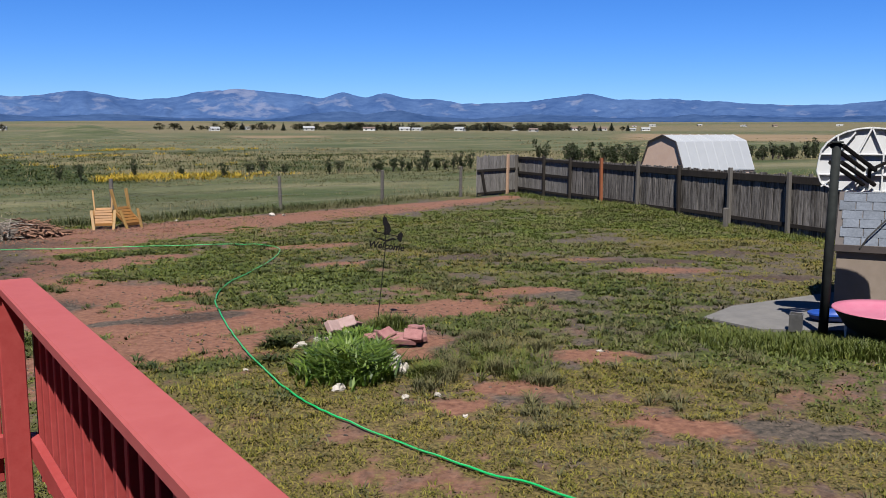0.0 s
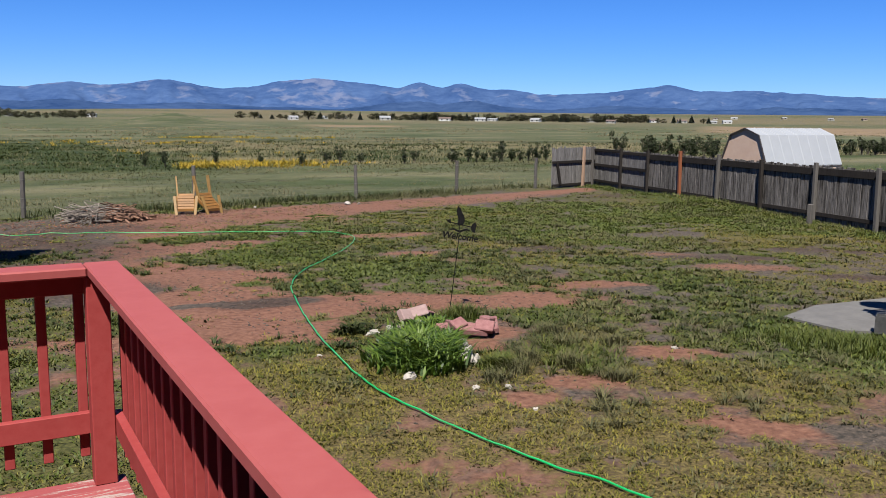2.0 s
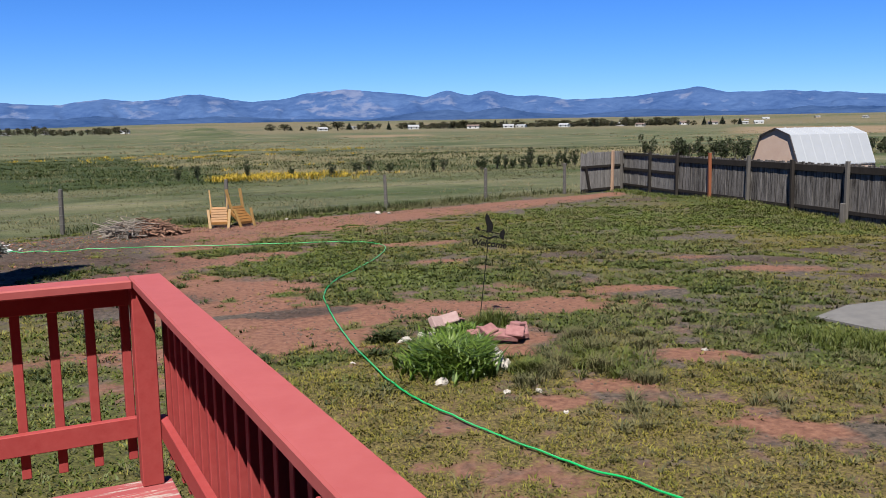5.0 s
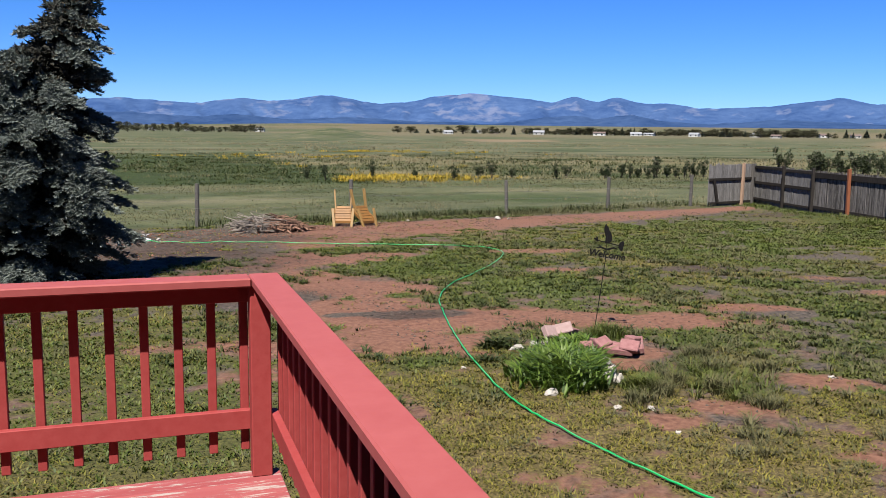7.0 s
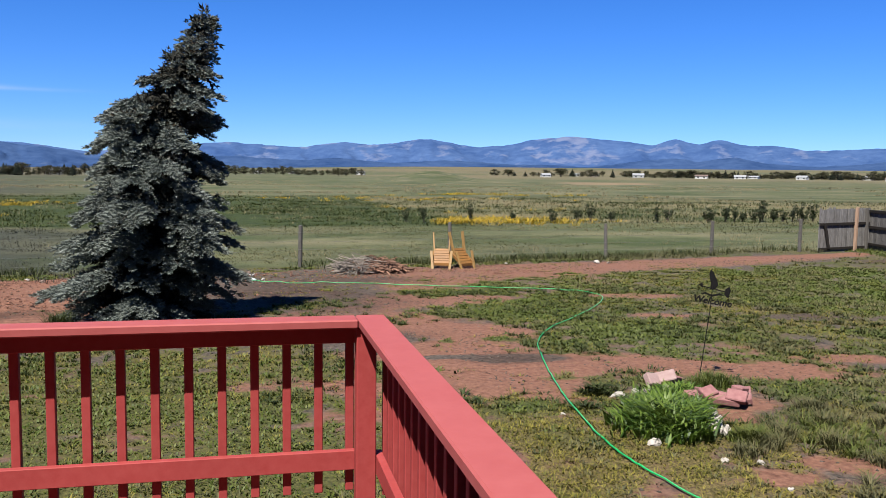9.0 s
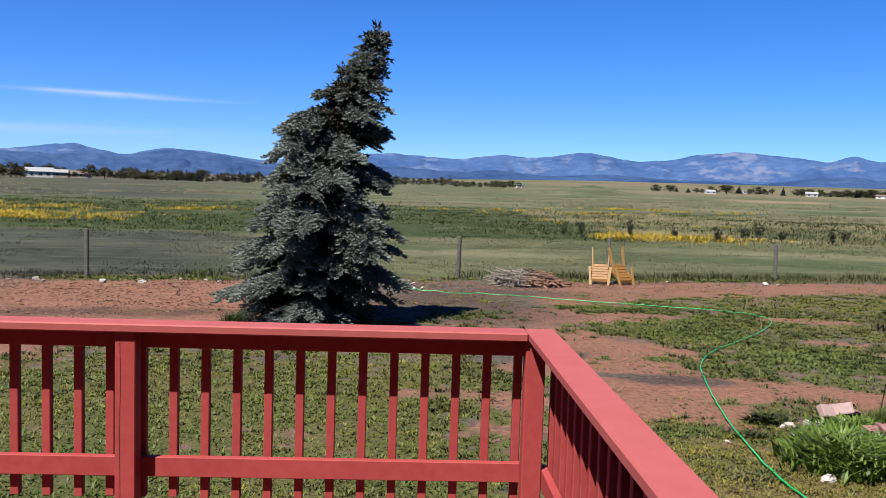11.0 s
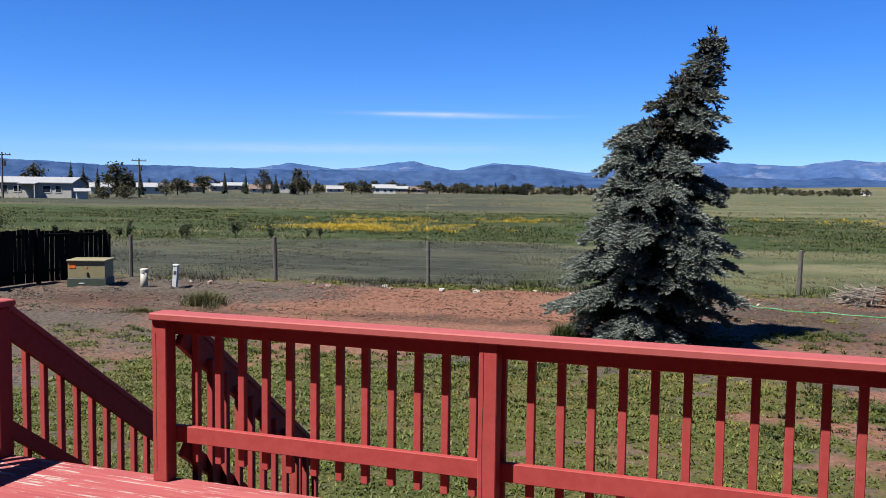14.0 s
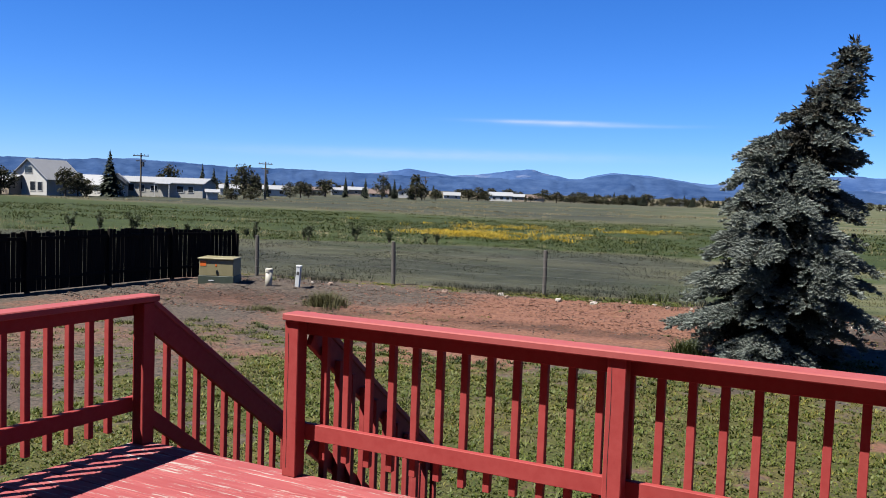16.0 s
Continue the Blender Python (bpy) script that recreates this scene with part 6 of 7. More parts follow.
def hoop():
    """A backyard basketball hoop seen from behind: pole, lift arms, ribbed fan backboard."""
    bx, by = 10.62, 6.62
    h = thing("basketball_hoop", (bx, by, 0), "dark steel pole with a white fan backboard seen from behind", "basketball hoop")
    tx, ty, tz = bx + 0.0, by + 0.0, 2.60
    hang("pole", Mesh().tube([(bx - 0.03, by, -0.1), (tx, ty, 1.3), (tx + 0.03, ty, tz)], [0.062, 0.060, 0.056], 14).data("pole", DARKSTEEL, True), h)
    hang("pole_cap", Mesh().box((0.16, 0.16, 0.025), pose(tx + 0.03, ty, tz, 0, 0, 30), 0.005).data("pole_cap", DARKSTEEL), h)
    away = Vector((0.80, 0.60, 0)).normalized()
    right = Vector((away.y, -away.x, 0))
    c = Vector((tx, ty, 0)) + away * 0.70 + right * 0.50
    board = Matrix((( right.x, away.x, 0, c.x), (right.y, away.y, 0, c.y), (0, 0, 1, 1.93), (0, 0, 0, 1)))
    outline = [(-0.40, 0.0), (0.40, 0.0), (0.60, 0.10), (0.66, 0.26), (0.64, 0.44)]
    outline += [(0.64 * math.cos(radians(a)), 0.44 + 0.42 * math.sin(radians(a))) for a in range(15, 180, 15)] + [(-0.64, 0.44), (-0.66, 0.26), (-0.60, 0.10)]
    m = Mesh()
    k = len(outline)
    for o in (0.0, 0.03):
        for u, z in outline:
            m.v.append((u, o, z))
    m.f += [tuple(range(k)), tuple(reversed(range(k, 2 * k)))] + [(i, k + i, k + (i + 1) % k, (i + 1) % k) for i in range(k)]
    bd = hang("backboard", m.data("backboard", BOARDWHITE), h, board, "white plastic backboard")

    def rib(u0, z0, u1, z1):
        L = math.hypot(u1 - u0, z1 - z0)
        slab("rib", (L, 0.05, 0.022), board @ Matrix.Translation(((u0 + u1) / 2, -0.025, (z0 + z1) / 2)) @ pose(0, 0, 0, 0, -math.degrees(math.atan2(z1 - z0, u1 - u0)), 0), BOARDWHITE, bd, 0.003)

    for a, b in zip(outline, outline[1:] + outline[:1]):
        rib(*a, *b)
    for q in ((-0.65, 0.22, 0.65, 0.22), (-0.64, 0.50, 0.64, 0.50), (-0.16, 0.0, -0.16, 0.50), (0.16, 0.0, 0.16, 0.50), (-0.16, 0.50, 0.0, 0.86), (0.16, 0.50, 0.0, 0.86), (-0.40, 0.50, -0.42, 0.75),
              (0.40, 0.50, 0.42, 0.75), (-0.60, 0.05, -0.40, 0.22), (0.60, 0.05, 0.40, 0.22), (-0.42, 0.50, -0.2, 0.80), (0.42, 0.50, 0.2, 0.80)):
        rib(*q)
    p0, p1 = Vector((tx + 0.03, ty, 0)), c + right * 0.0
    for dz0, dz1 in ((2.56, 2.22), (2.34, 2.02)):
        for o in (-0.07, 0.07):
            hang("lift_arm", Mesh().tube([p0 + right * o + Vector((0, 0, dz0)), c + right * o - away * 0.06 + Vector((0, 0, dz1))], [0.030, 0.030], 6).data("lift_arm", IRON), h)
    hang("brace", Mesh().tube([c - away * 0.05 + Vector((0, 0, 2.05)), c - away * 0.05 + Vector((0, 0, 2.30))], [0.025, 0.025], 6).data("brace", IRON), h)
    hang("spring_arm", Mesh().tube([c - away * 0.08 + Vector((0, 0, 2.22)), c + right * 0.55 - away * 0.05 + Vector((0, 0, 2.52))], [0.025, 0.02], 6).data("spring_arm", IRON), h)
    hang("bolt", Mesh().tube([p0 - right * 0.12 + Vector((0, 0, 2.56)), p0 + right * 0.12 + Vector((0, 0, 2.56))], [0.014, 0.014], 6).data("bolt", IRON), h)


hoop()


def hut():
    """A low well house: walls, overhanging gable roof laid in shingle tabs, dark eave board."""
    c = thing("small_shed", (13.1, 6.3, 0), "low tan shed with blue-grey shingle roof on the pad", "shed")
    x0, x1, y0, y1, e, rz = 12.42, 14.3, 3.9, 7.55, 0.98, 1.86
    hang("wall", Mesh().span((x0 + 0.03, y0, 0.0), (x1 - 0.12, y1 - 0.03, e), 0.01).data("wall", HUTWALL), c)
    xm = (x0 + x1) / 2
    for yy in (y1 - 0.03, y0):
        g = Mesh()
        g.quad([(x0 + 0.03, yy, e), (x1 - 0.12, yy, e), (xm, yy, rz - 0.1)])
        hang("gable", g.data("gable", HUTWALL), c)
    bar("fascia", (x0 - 0.04, y0 - 0.1, e - 0.06), (x0 - 0.015, y1, e + 0.05), SHEDTRIM, c, 0.004, "dark eave board")
    rise, run = rz - e, xm - x0
    ln = math.hypot(rise, run)
    ang_ = math.degrees(math.atan2(rise, run))
    for sgn in (1, -1):
        mid = ((x0 + xm) / 2 if sgn > 0 else (x1 + xm) / 2, (y0 + y1) / 2 - 0.05, (e + rz) / 2)
        slab("roof_deck", (ln + 0.06, y1 - y0 + 0.1, 0.03), pose(*mid, 0, -ang_ * sgn, 0), SHEDTRIM, c)
    R = random.Random(2)
    rows = 7
    for i in range(rows):
        d = (i + 0.5) / rows
        yy = y1 - R.uniform(0.0, 0.12)
        while yy > y0:
            w = R.choice((0.24, 0.30, 0.33))
            slab("shingle", (ln / rows + 0.03, w - 0.012, 0.014), pose(x0 + run * d, yy - w / 2, e + rise * d + 0.034 + R.choice((0, 0.006)), 0, -ang_ + 3, 0), SHINGLE, c, 0.003)
            yy -= w
    cable = [(12.38, 7.2, 0.98), (12.42, 7.1, 1.15), (12.7, 6.85, 1.42), (13.0, 6.4, 1.72), (13.2, 5.8, 1.93)]
    hang("cable", Mesh().tube(cable, [0.014] * 5, 6).data("cable", RUBBER), c, label="black cable over the roof")
    hang("cable", Mesh().tube([(12.45, 6.4, 1.02), (12.50, 6.75, 0.75), (12.50, 7.0, 0.45)], [0.012] * 3, 6).data("cable", RUBBER), c, label="black cable on the wall")

    c.matrix_basis = pose(12.33, 7.60, 0, 0, 0, 30) @ Matrix.Translation((-12.38, -7.55, 0)) @ c.matrix_basis


hut()


def tub():
    """A wide shallow tub, pink inside, dark outside, on a low stand."""
    at = Matrix.Translation((10.95, 5.95, 0))
    c = thing("plastic_tub", (10.95, 5.95, 0), "wide tub, pink inside and dark outside, on a low stand", "tub")
    hang("shell", Mesh().lathe([(0.34, 0.12), (0.50, 0.22), (0.63, 0.40), (0.66, 0.44)], at, 36, False).data("shell", RUBBER, True), c, label="dark outer shell")
    hang("bowl", Mesh().lathe([(0.675, 0.445), (0.67, 0.46), (0.62, 0.43), (0.50, 0.38), (0.30, 0.36), (0.02, 0.355)], at, 36, False).data("bowl", PINKPLASTIC, True), c, label="pink inside")
    for a in (30, 150, 270):
        x, y = 10.95 + 0.3 * math.cos(radians(a)), 5.95 + 0.3 * math.sin(radians(a))
        hang("stand_leg", Mesh().tube([(x, y, -0.02), (x, y, 0.2)], [0.03, 0.03], 8).data("stand_leg", RUBBER), c)


tub()
can = thing("tin_box", (10.52, 6.98, 0), "open square tin box standing at the edge of the pad", "box", turn=30)
cm = pose(10.52, 6.98, 0.03, 0, 0, 30)
for name_, size_, off_ in (("side_panel", (0.17, 0.008, 0.24), (0, -0.081, 0.12)), ("side_panel", (0.17, 0.008, 0.24), (0, 0.081, 0.12)), ("end_panel", (0.008, 0.154, 0.24), (-0.081, 0, 0.12)),
                           ("end_panel", (0.008, 0.154, 0.24), (0.081, 0, 0.12)), ("bottom", (0.15, 0.15, 0.008), (0, 0, 0.006))):
    slab(name_, size_, cm @ pose(*off_), TIN, can, 0.001)
bk = thing("bucket", (10.72, 6.38, 0), "small pale bucket lying on its side in the grass", "bucket")
bmx = pose(10.72, 6.38, 0.13, 90, 0, 40)
hang("shell", Mesh().lathe([(0.10, 0.0), (0.13, 0.22), (0.135, 0.23)], bmx, 18, False).data("shell", TIN, True), bk)
hang("bottom", Mesh().lathe([(0.10, 0.0), (0.01, 0.002)], bmx, 18, False).data("bottom", MARKER), bk)
hang("bail", Mesh().tube([bmx @ Vector((0.135 * math.cos(a), 0.16 * math.sin(a), 0.24)) for a in np.linspace(0, math.pi, 9)], [0.008] * 9, 5).data("bail", IRON), bk)
sled = thing("plastic_sled", (11.2, 7.2, 0), "flat blue plastic sled lying on the concrete pad", "sled", turn=-20)
sm = pose(11.55, 7.05, 0.04, 0, 0, -28) @ Matrix.Diagonal((0.62, 0.62, 1, 1))
hang("pan", Mesh().lathe([(0.02, 0.008), (0.40, 0.010), (0.47, 0.03), (0.50, 0.07)], sm @ Matrix.Diagonal((1.25, 0.75, 1.6, 1)), 28, False).data("pan", BLUEPLASTIC, True), sled)
hang("rim", Mesh().lathe([(0.50, 0.066), (0.515, 0.075), (0.515, 0.06), (0.50, 0.066)], sm @ Matrix.Diagonal((1.25, 0.75, 1.6, 1)), 28, False).data("rim", BLUEPLASTIC), sled)


# ---- the neighbour's barn-shaped shed ----
def gambrel():
    g = np.array((0.03, 0.9995))
    o = np.array((0.9995, -0.03))
    p = np.array((28.6, 24.5))
    c = thing("metal_shed", (*(p + g * 1.2 + o * 1.65), 0), "tan barn-shaped metal shed with a white roof", "shed")
    W, L, e, k, t, ki = 2.55, 4.35, 1.02, 2.24, 2.52, 0.50
    P = lambda a, b, z: (p[0] + g[0] * a + o[0] * b, p[1] + g[1] * a + o[1] * b, z)
    prof = [(0, 0), (0, e), (ki, k), (W / 2, t), (W - ki, k), (W, e), (W, 0)]
    for b, nm in ((0.0, "front_wall"), (L, "back_wall")):
        m = Mesh()
        m.quad([P(a, b, z) for a, z in prof])
        m.quad([P(a, b + 0.04, z) for a, z in reversed(prof)])
        hang(nm, m.data(nm, SHEDWALL), c)
    for a in (0.0, W):
        m = Mesh()
        m.quad([P(a, 0, 0), P(a, L, 0), P(a, L, e), P(a, 0, e)])
        hang("side_wall", m.data("side_wall", SHEDWALL), c)
    for (a0, z0), (a1, z1) in zip(prof[1:-2], prof[2:-1]):
        n = 8
        for i in range(n):
            b0, b1 = -0.06 + (L + 0.12) * i / n, -0.06 + (L + 0.12) * (i + 1) / n
            m = Mesh()
            for lift in (0.0, 0.03):
                m.quad([P(a0, b0, z0 + lift), P(a0, b1 - 0.012, z0 + lift), P(a1, b1 - 0.012, z1 + lift), P(a1, b0, z1 + lift)])
            m.quad([P(a0, b1 - 0.02, z0 + 0.03), P(a0, b1, z0 + 0.055), P(a1, b1, z1 + 0.055), P(a1, b1 - 0.02, z1 + 0.03)])
            hang("roof_panel", m.data("roof_panel", SHEDROOF), c)
    for (a0, z0), (a1, z1) in zip(prof[1:-2], prof[2:-1]):
        hang("trim", Mesh().tube([P(a0, -0.07, z0 + 0.02), P(a1, -0.07, z1 + 0.02)], [0.03, 0.03], 4).data("trim", SHEDTRIM), c, label="dark gable trim")
    for a, z in ((0, e - 0.02), (W, e - 0.02)):
        hang("eave_trim", Mesh().tube([P(a, -0.05, z), P(a, L + 0.05, z)], [0.03, 0.03], 4).data("eave_trim", SHEDTRIM), c)


gambrel()

# ---- shrubs in the field ----
def leaf_cloud(R, centres, radii, per, size):
    """Triangular leaves scattered in clumps: points and faces."""
    V = []
    for c, r in zip(centres, radii):
        q = R.normal(0, 1, (per, 3))
        q /= np.linalg.norm(q, axis=1, keepdims=True)
        q = np.array(c) + q * (r * R.uniform(0.35, 1.0, (per, 1)) ** 0.6)
        a, b = R.normal(0, 1, (per, 3)), R.normal(0, 1, (per, 3))
        a /= np.linalg.norm(a, axis=1, keepdims=True)
        b /= np.linalg.norm(b, axis=1, keepdims=True)
        s = size * R.uniform(0.6, 1.4, (per, 1))
        V.append(np.stack([q - a * s * 0.5, q + a * s * 0.5, q + b * s], 1))
    V = np.concatenate(V).reshape(-1, 3)
    return V, np.arange(len(V)).reshape(-1, 3)


def shrub(seed, tall, label):
    R = np.random.RandomState(seed)
    t = thing("shrub", (0, 0, 0), label, "shrub", "field shrubs")
    m, cs, rs = Mesh(), [], []
    for i in range(6):
        a, h = R.uniform(0, 6.28), tall * R.uniform(0.6, 1.0)
        sp = tall * R.uniform(0.1, 0.32)
        p1, p2 = (math.cos(a) * sp * 0.5, math.sin(a) * sp * 0.5, h * 0.5), (math.cos(a) * sp, math.sin(a) * sp, h)
        m.tube([(0, 0, -0.05), p1, p2], [0.018, 0.012, 0.005], 4)
        for k in range(4):
            f = R.uniform(0.35, 1.0)
            cs.append((p2[0] * f + R.normal(0, 0.05), p2[1] * f + R.normal(0, 0.05), h * f)), rs.append(tall * R.uniform(0.07, 0.14))
    hang("stem", m.data("stem", BARK), t)
    v, f = leaf_cloud(R, cs, rs, 26, 0.075)
    hang("foliage", mesh_np("foliage", v, f, SHRUB), t)
    return t


R_ = random.Random(77)
kinds = [shrub(s, h, "small dark green shrub standing in the field grass") for s, h in ((1, 1.0), (2, 1.15), (3, 1.3), (4, 0.9))]
spots = [(x, 49.5 + R_.uniform(-0.8, 1.2), 0.85) for x in (9.0, 9.9, 12.6, 15.6, 17.6, 19.5, 20.4, 21.8, 24.4, 25.6)]
spots += [(-36.8, 35.2, 0.9), (-35.2, 37.6, 0.8), (-30.1, 37.2, 0.9), (-27.6, 38.6, 0.9), (-26.2, 41.2, 0.9), (-31.8, 38.6, 0.7), (-24.3, 41.6, 0.9), (-21.8, 42.6, 0.6), (-38.6, 34.4, 0.9), (-33.2, 36.2, 0.8),
          (-23.0, 43.4, 0.5), (-28.9, 40.0, 0.7), (-41.0, 34.5, 0.9)]
x = 28.2
while x < 37.0:
    spots.append((x, 49.6 + R_.uniform(-0.5, 0.5), R_.uniform(0.85, 1.15)))
    x += R_.uniform(0.45, 0.8)
x = 43.0
while x < 55.0:
    spots.append((x, 50.0 + R_.uniform(-1.2, 1.2), R_.uniform(1.2, 1.75)))
    x += R_.uniform(0.4, 0.75)
x = 63.0
while x < 92.0:
    spots.append((x, 51.0 + R_.uniform(-1.0, 1.0), R_.uniform(1.2, 1.6)))
    x += R_.uniform(0.55, 0.95)
for i, (sx, sy, k) in enumerate(spots):
    z = float(height(np.array(sx), np.array(sy)))
    m = pose(sx, sy, z, 0, 0, R_.uniform(0, 360)) @ Matrix.Diagonal((k, k, k * R_.uniform(0.85, 1.15), 1))
    src = kinds[i % 4]
    if i < 4:
        src.matrix_basis = m
    else:
        made = copy_thing(src, pose(0, 0, 0))
        made.matrix_basis = m

# ---- the settlement across the fields ----
WHITE = plain("white_siding", (0.2700, 0.2700, 0.2565), (0.3060, 0.3060, 0.2925), 2, rough=0.7, bump=0.1, vary=0.08)
GREYSIDE = plain("grey_siding", (0.190, 0.188, 0.172), (0.225, 0.222, 0.205), 2, rough=0.7, bump=0.1, vary=0.10)
TANSIDE = plain("tan_siding", (0.162, 0.135, 0.1035), (0.1935, 0.162, 0.126), 2, rough=0.7, bump=0.1, vary=0.10)
BROWNROOF = plain("brown_roof", (0.063, 0.045, 0.0383), (0.09, 0.0675, 0.0585), 2, rough=0.9, bump=0.1, vary=0.10)
PALEROOF = plain("pale_metal_roof", (0.130, 0.136, 0.142), (0.165, 0.170, 0.176), 2, rough=0.6, bump=0.1, vary=0.08)
WINDOW = plain("dark_window_glass", (0.0067, 0.009, 0.0135), (0.0135, 0.018, 0.0248), 2, rough=0.08, bump=0, vary=0.1, spec=0.6)
POLEWOOD = plain("pole_wood", (0.045, 0.0383, 0.0315), (0.072, 0.063, 0.054), 3, rough=0.9, bump=0.2, vary=0.1)


def house(at, turn, w, d, wall_h, roof_h, wall_mat, roof_mat, label, wins, gable_front=False, porch=False, name="house", category="house"):
    """A house: walls, gable roof, framed windows, door; the front looks along its own -y."""
    z0 = float(height(np.array(at[0]), np.array(at[1])))
    base = pose(at[0], at[1], z0, 0, 0, turn)
    h = thing(name, (at[0], at[1], z0), label, category, "settlement houses", turn=turn)
    L = lambda m, nm, mat_, lab="": hang(nm, m.data(nm, mat_), h, base, lab)
    m = Mesh().span((-w / 2, -d / 2, -0.3), (w / 2, d / 2, wall_h))
    L(m, "wall", wall_mat)
    for e in (-1, 1):
        if gable_front:
            tri = [(-w / 2, e * d / 2, wall_h), (w / 2, e * d / 2, wall_h), (0, e * d / 2, wall_h + roof_h)]
        else:
            tri = [(e * w / 2, -d / 2, wall_h), (e * w / 2, d / 2, wall_h), (e * w / 2, 0, wall_h + roof_h)]
        g = Mesh()
        g.quad(tri)
        L(g, "gable", wall_mat)
    o = 0.45
    for sgn in (-1, 1):
        r = Mesh()
        if gable_front:
            drop = o * roof_h / (w / 2)
            a, b = (sgn * (w / 2 + o), wall_h - drop), (0, wall_h + roof_h)
            for lift in (0.02, 0.16):
                r.quad([(a[0], -d / 2 - o, a[1] + lift), (a[0], d / 2 + o, a[1] + lift), (b[0], d / 2 + o, b[1] + lift), (b[0], -d / 2 - o, b[1] + lift)])
            r.quad([(a[0], -d / 2 - o, a[1] + 0.02), (a[0], -d / 2 - o, a[1] + 0.16), (b[0], -d / 2 - o, b[1] + 0.16), (b[0], -d / 2 - o, b[1] + 0.02)])
        else:
            drop = o * roof_h / (d / 2)
            a, b = (sgn * (d / 2 + o), wall_h - drop), (0, wall_h + roof_h)
            for lift in (0.02, 0.16):
                r.quad([(-w / 2 - o, a[0], a[1] + lift), (w / 2 + o, a[0], a[1] + lift), (w / 2 + o, b[0], b[1] + lift), (-w / 2 - o, b[0], b[1] + lift)])
            r.quad([(-w / 2 - o, a[0], a[1] + 0.02), (w / 2 + o, a[0], a[1] + 0.02), (w / 2 + o, a[0], a[1] + 0.16), (-w / 2 - o, a[0], a[1] + 0.16)])
        L(r, "roof", roof_mat)
    for wx, wz, ww, wh in wins:
        fr = slab("window", (ww + 0.24, 0.08, wh + 0.24), base @ pose(wx, -d / 2 - 0.03, wz), WHITE, h, 0.01)
        slab("pane", (ww, 0.04, wh), base @ pose(wx, -d / 2 - 0.06, wz), WINDOW, fr, 0.005, "dark window pane")
    if porch:
        slab("porch_roof", (3.4, 2.0, 0.15), base @ pose(w * 0.08, -d / 2 - 0.9, wall_h - 0.1, 8, 0, 0), roof_mat, h, 0.01)
        for px_ in (-1.5, 1.5):
            slab("porch_post", (0.15, 0.15, wall_h - 0.2), base @ pose(w * 0.08 + px_, -d / 2 - 1.75, (wall_h - 0.2) / 2), WHITE, h, 0.01)
        slab("door", (1.0, 0.08, 2.05), base @ pose(w * 0.08, -d / 2 - 0.04, 1.05), GREYSIDE, h, 0.01)
    return h


def polar(az, r):
    return (math.sin(radians(az)) * r, math.cos(radians(az)) * r)


# two large houses and their outbuildings, north-west
house(polar(-50.9, 172), 10, 7.6, 9, 3.0, 3.2, WHITE, PALEROOF, "white two-storey house with a steep pale gable", [(0, 4.4, 1.5, 1.1), (-1.8, 1.6, 1.0, 1.3), (0.9, 1.6, 1.0, 1.5), (2.4, 1.6, 0.9, 1.4)], True)
house(polar(-53.0, 171), 10, 5.0, 5, 2.3, 1.0, TANSIDE, PALEROOF, "low tan lean-to beside the white house", [(0.5, 1.3, 1.2, 0.9)])
house(polar(-48.4, 182), 10, 9.5, 7, 2.2, 1.7, WHITE, PALEROOF, "low white wing with a pale roof", [(-2, 1.3, 1.2, 1.0), (2, 1.3, 1.2, 1.0)])
house(polar(-44.1, 190), 22, 18.5, 8, 2.9, 1.0, GREYSIDE, PALEROOF, "long grey manufactured home with a pale roof", [(-5.6, 1.7, 1.1, 1.3), (-3.4, 1.7, 1.1, 1.3), (-0.9, 1.7, 1.3, 1.0), (4.6, 1.7, 1.4, 1.2), (6.8, 1.7, 1.0, 1.2)], False, True)
house(polar(-46.9, 186), 44, 3.6, 8, 2.9, 1.5, WHITE, PALEROOF, "white gable end beside the long grey home", [(0, 1.6, 1.0, 1.2)], True)
house(polar(-40.2, 290), 44, 6.0, 6, 2.0, 1.2, WHITE, PALEROOF, "white outbuilding with a pale roof", [(0, 1.2, 1.0, 0.8)])
house(polar(-41.3, 176), 44, 2.0, 2.0, 1.5, 0.4, WHITE, PALEROOF, "small white pump shed in the grass", [])
house(polar(-37.3, 300), 38, 8.0, 7, 2.2, 1.2, WHITE, PALEROOF, "white bungalow among trees", [(-2, 1.3, 1.2, 1.0), (2, 1.3, 1.2, 1.0)])
house(polar(-34.8, 400), 36, 9.0, 7, 2.6, 1.2, TANSIDE, BROWNROOF, "tan bungalow with a brown roof among trees", [(-2.5, 1.4, 1.3, 1.0), (2, 1.4, 1.3, 1.0)])
house(polar(-33.2, 450), 36, 8.0, 7, 2.6, 1.2, GREYSIDE, PALEROOF, "grey bungalow among trees", [(-2, 1.4, 1.3, 1.0)])
house(polar(-32.2, 470), 34, 13.0, 8, 2.8, 1.5, TANSIDE, PALEROOF, "long tan house with a pale roof", [(-4, 1.4, 1.3, 1.0), (1, 1.4, 1.3, 1.0), (4, 1.4, 1.3, 1.0)])
house(polar(-30.6, 420), 30, 9.0, 7, 1.8, 2.0, WHITE, BROWNROOF, "white house under a broad brown roof", [(-2.5, 1.1, 1.2, 0.9), (2.5, 1.1, 1.2, 0.9)])
house(polar(-28.9, 430), 30, 6.5, 7, 3.2, 1.2, WHITE, BROWNROOF, "narrow white house beside dark trees", [(-1.2, 2.2, 1.0, 1.1), (1.2, 2.2, 1.0, 1.1)], True)
